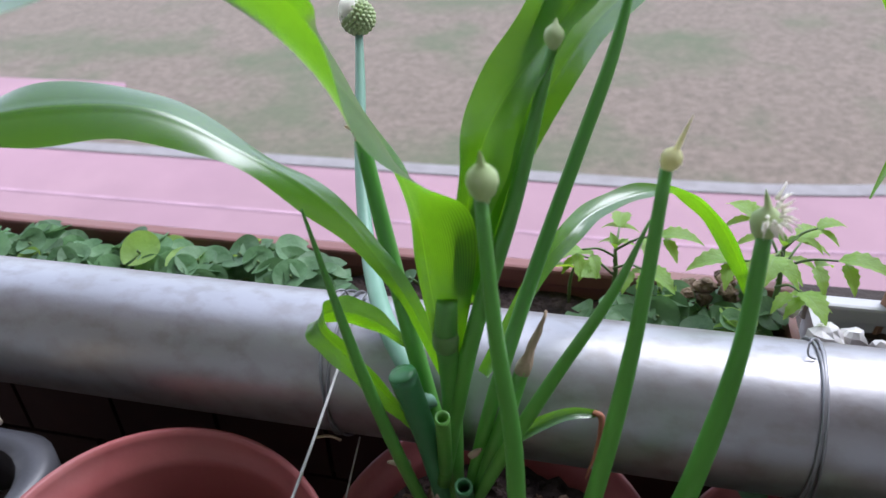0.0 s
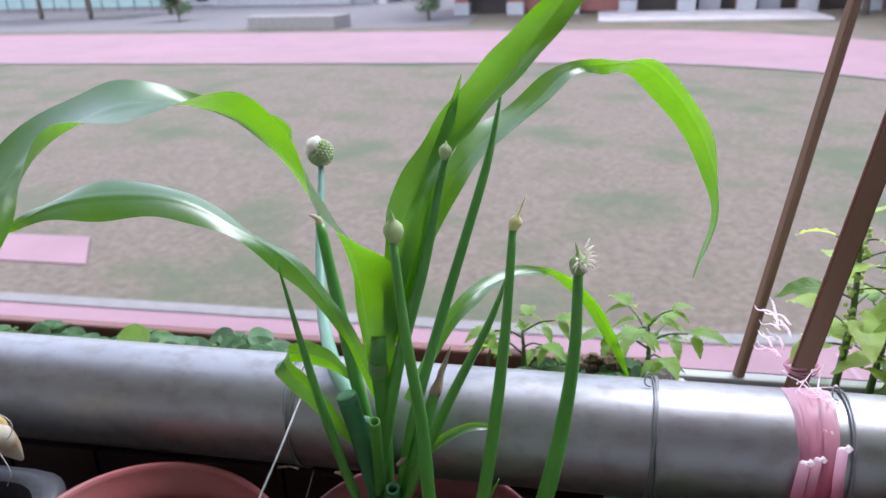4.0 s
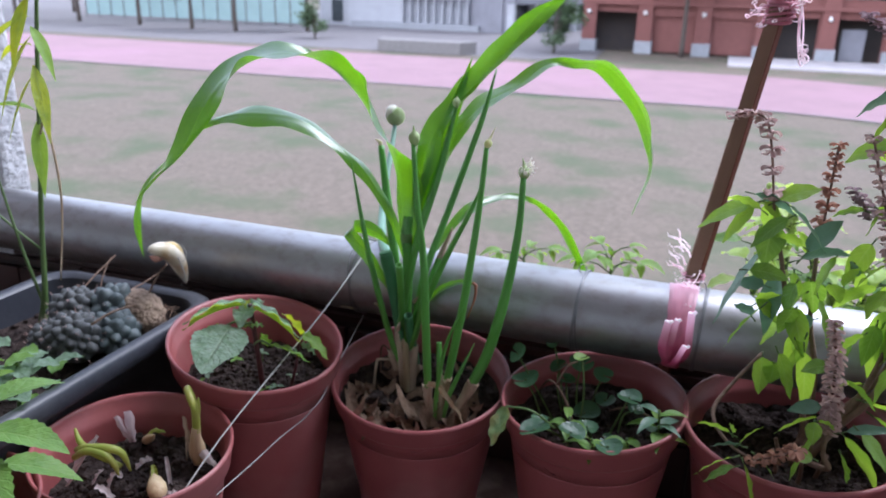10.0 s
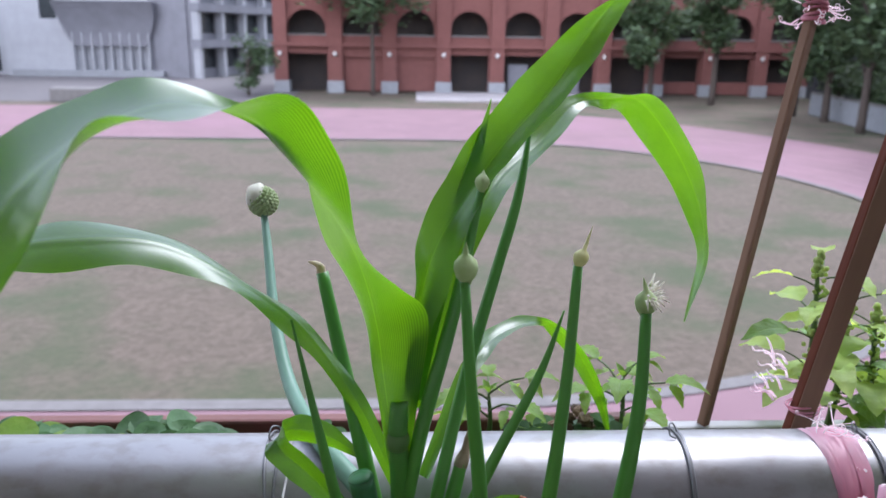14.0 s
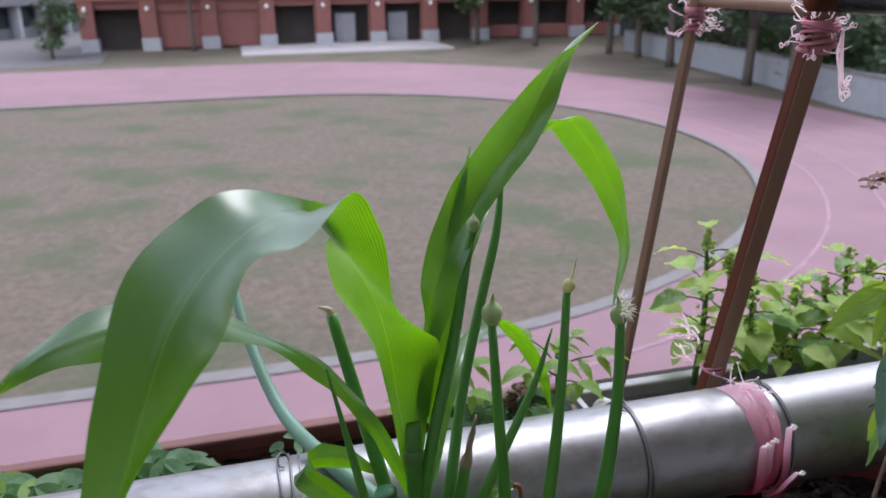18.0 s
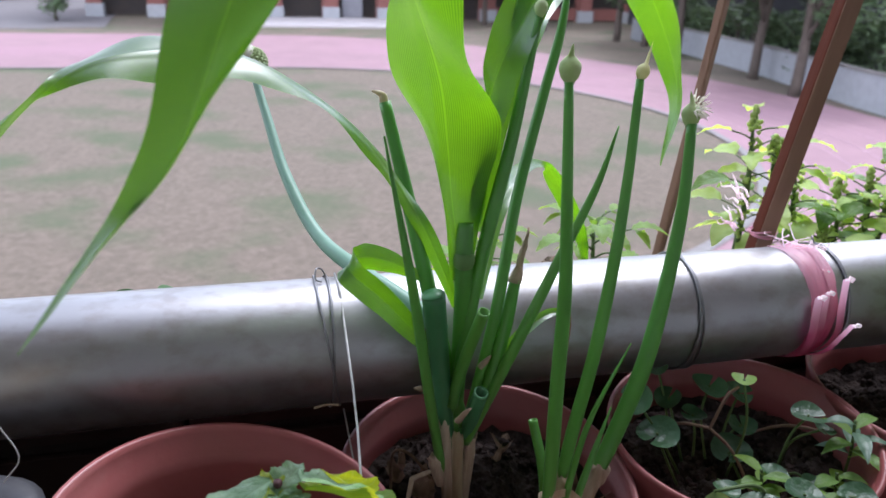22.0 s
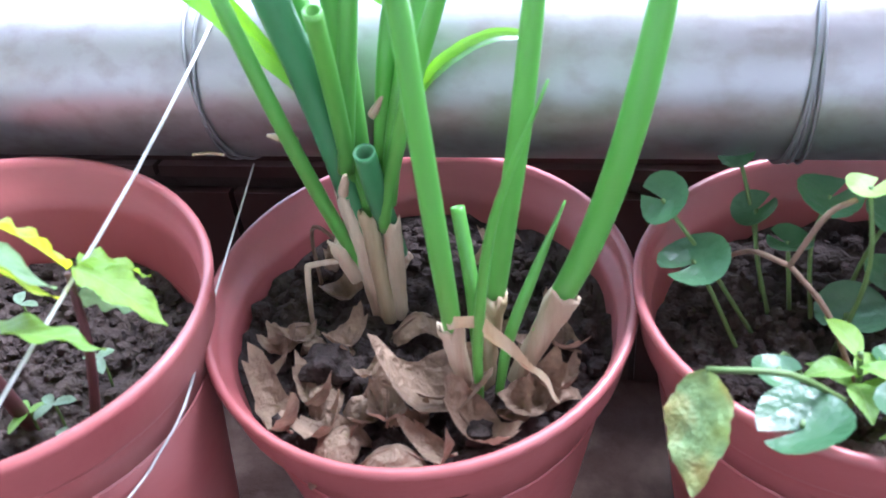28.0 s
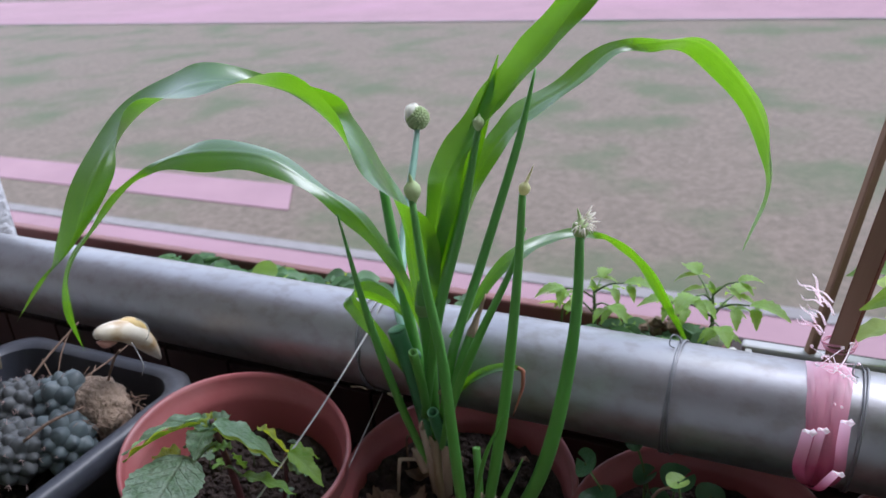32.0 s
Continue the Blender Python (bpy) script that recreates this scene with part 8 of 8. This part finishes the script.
def tomato(x, y, h, seed, n=6):
    rng = random.Random(seed)
    t = thing("tomato_seedling", (x, y, PL_TOP - 0.02), "young tomato plant with lobed bright leaves", "tomato", "tomato seedlings in the planter")
    rod(t, "stem", [(0, 0, -0.004), (0.002, 0, h * 0.5), (0, 0.002, h)], [0.0026, 0.0022, 0.0014], STEM, 8, 7)
    for k in range(n):
        a = 2.399963 * k + seed
        z = h * (0.45 + 0.55 * (k + 1) / n)
        d = V(math.cos(a), 0.8 * math.sin(a), 0.35).normalized()
        L = rng.uniform(0.035, 0.055)
        b = V(0, 0, z)
        e = b + d * L * 0.7 + V(0, 0, 0.004)
        rod(t, "leafstalk", [tuple(b), tuple((b + e) / 2 + V(0, 0, 0.004)), tuple(e)], [0.0011, 0.001, 0.0008], STEM, 6, 5)
        simple_leaf(t, e, d, L * 0.75, L * 0.36, LEAF_BRIGHT, 0.5, 0.3, "ovate", 0.12, 0.0, 12, 4)
        for s in (-1, 1):
            for u in (0.45, 0.8):
                p = b + d * L * u
                w = V(d.x * 0.5 - s * d.y, d.y * 0.5 + s * d.x, 0.05)
                simple_leaf(t, p, w, L * 0.42, L * 0.2, LEAF_BRIGHT, 0.5, 0.3, "ovate", 0.12, 0.0, 10, 4)
    for k in range(3):
        simple_leaf(t, (0, 0.002, h), (math.cos(2.1 * k), math.sin(2.1 * k), 1.4), 0.016, 0.007, LEAF, 0.2, 0.4, "lance", n=6)


tomato(0.055, 0.168, 0.052, 3, 5)
tomato(0.172, 0.158, 0.072, 5, 7)
s = thing("seedling", (0.022, 0.165, PL_TOP - 0.02), "broad bright seed leaf standing in the planter", "seedling")
rod(s, "stem", [(0, 0, -0.004), (0.0, 0.0, 0.02), (0.003, 0.0, 0.036)], [0.0016, 0.0014, 0.001], STEM, 5, 5)
simple_leaf(s, (0.003, 0.0, 0.034), (-0.9, -0.3, 0.35), 0.03, 0.026, LEAF_BRIGHT, 0.3, 0.2, "ovate", 0.0, 0.5, 9, 6)
simple_leaf(s, (0.003, 0.0, 0.034), (0.9, -0.2, 0.2), 0.022, 0.018, LEAF_BRIGHT, 0.4, 0.2, "ovate", 0.0, 0.3, 9, 6)
m = Mesh()
rng = random.Random(55)
for k in range(14):
    blob(m, (0.128 + rng.uniform(-0.02, 0.02), 0.16 + rng.uniform(-0.015, 0.015), PL_TOP + rng.uniform(-0.006, 0.022)), (0.007, 0.006, 0.005), 5, 7, 0.6, None, k)
solid("brown_compost", m, DRY, "crumbled red-brown dry compost heap in the planter", "compost", kind="stuff", smooth=False)
for k, (x, y, s) in enumerate(((0.196, 0.10, 0.013), (0.214, 0.105, 0.010), (0.18, 0.14, 0.009), (0.232, 0.10, 0.008))):
    m = Mesh()
    blob(m, (x, y, PL_TOP + 0.012 + s * 0.4), (s, s * 0.8, s * 1.0), 7, 10, 0.35, None, k * 2.0)
    solid("white_stone", m, STONE_W, "small rough white stone on the planter edge", "stone", "white stones on the planter", smooth=False)


KNOT = mat("flower_knots", (0.42, 0.52, 0.2), (0.34, 0.44, 0.14), rough=0.7, scale=60, leaf=0.3)
AMARANTH = mat("amaranth_leaf", (0.36, 0.48, 0.13), (0.27, 0.4, 0.1), rough=0.5, scale=40, leaf=0.42, vary=0.15, island=True, bump=0.3, bump_scale=120)


def amaranth(x, y, h, seed, n=12):
    """A bushy light-green plant with broad veined leaves and knotted flower tips."""
    rng = random.Random(seed)
    t = thing("amaranth_plant", (x, y, PL_TOP - 0.015), "bushy light green amaranth with knobbly flower tips", "amaranth", "amaranths in the planter")
    rod(t, "stem", [(0, 0, -0.004), (0.004, 0.0, h * 0.5), (0.0, 0.004, h)], [0.0036, 0.003, 0.0016], STEM, 10, 7)
    for k in range(n):
        a = 2.399963 * k + seed
        z = h * (0.15 + 0.85 * (k + 0.5) / n)
        d = V(math.cos(a), math.sin(a), 0.25).normalized()
        L = rng.uniform(0.03, 0.058) * (1.1 - 0.4 * k / n)
        b = V(0.003, 0, z)
        rod(t, "leafstalk", [tuple(b), tuple(b + d * 0.012 + V(0, 0, 0.003)), tuple(b + d * 0.024 + V(0, 0, 0.003))], [0.001], STEM, 5, 4)
        simple_leaf(t, b + d * 0.024 + V(0, 0, 0.003), d, L, L * rng.uniform(0.5, 0.66), AMARANTH if rng.random() < 0.75 else LEAF, 0.45, 0.25, "ovate", 0.0, rng.uniform(-0.3, 0.3), 7, 5, wave=0.001)
        if k % 2:
            m = Mesh()
            for j in range(9):
                blob(m, tuple(b + V(rng.uniform(-.005, .005), rng.uniform(-.005, .005), 0.006 + rng.uniform(-.006, .006))), (0.0022, 0.0022, 0.0022), 4, 6, 0.3, None, j)
            part("flower_knot", m, KNOT, t)
    m = Mesh()
    for j in range(16):
        u = j / 15
        blob(m, (rng.uniform(-.005, .005) * (1.2 - u), 0.004 + rng.uniform(-.005, .005) * (1.2 - u), h - 0.012 + 0.022 * u), (0.0032, 0.0032, 0.003), 4, 6, 0.3, None, j)
    part("flower_tip", m, KNOT, t, "knobbly pale green flower spike")


for k, (x, y, h, n) in enumerate(((0.345, 0.20, 0.165, 15), (0.375, 0.185, 0.135, 14), (0.405, 0.195, 0.115, 13), (0.465, 0.185, 0.09, 11), (0.49, 0.165, 0.10, 13), (0.525, 0.20, 0.125, 14), (0.555, 0.18, 0.11, 12), (0.60, 0.17, 0.10, 10), (0.43, 0.15, 0.05, 9), (0.66, 0.19, 0.13, 12), (0.74, 0.18, 0.11, 10))):
    amaranth(x, min(y, 0.178), h, 200 + k, n)
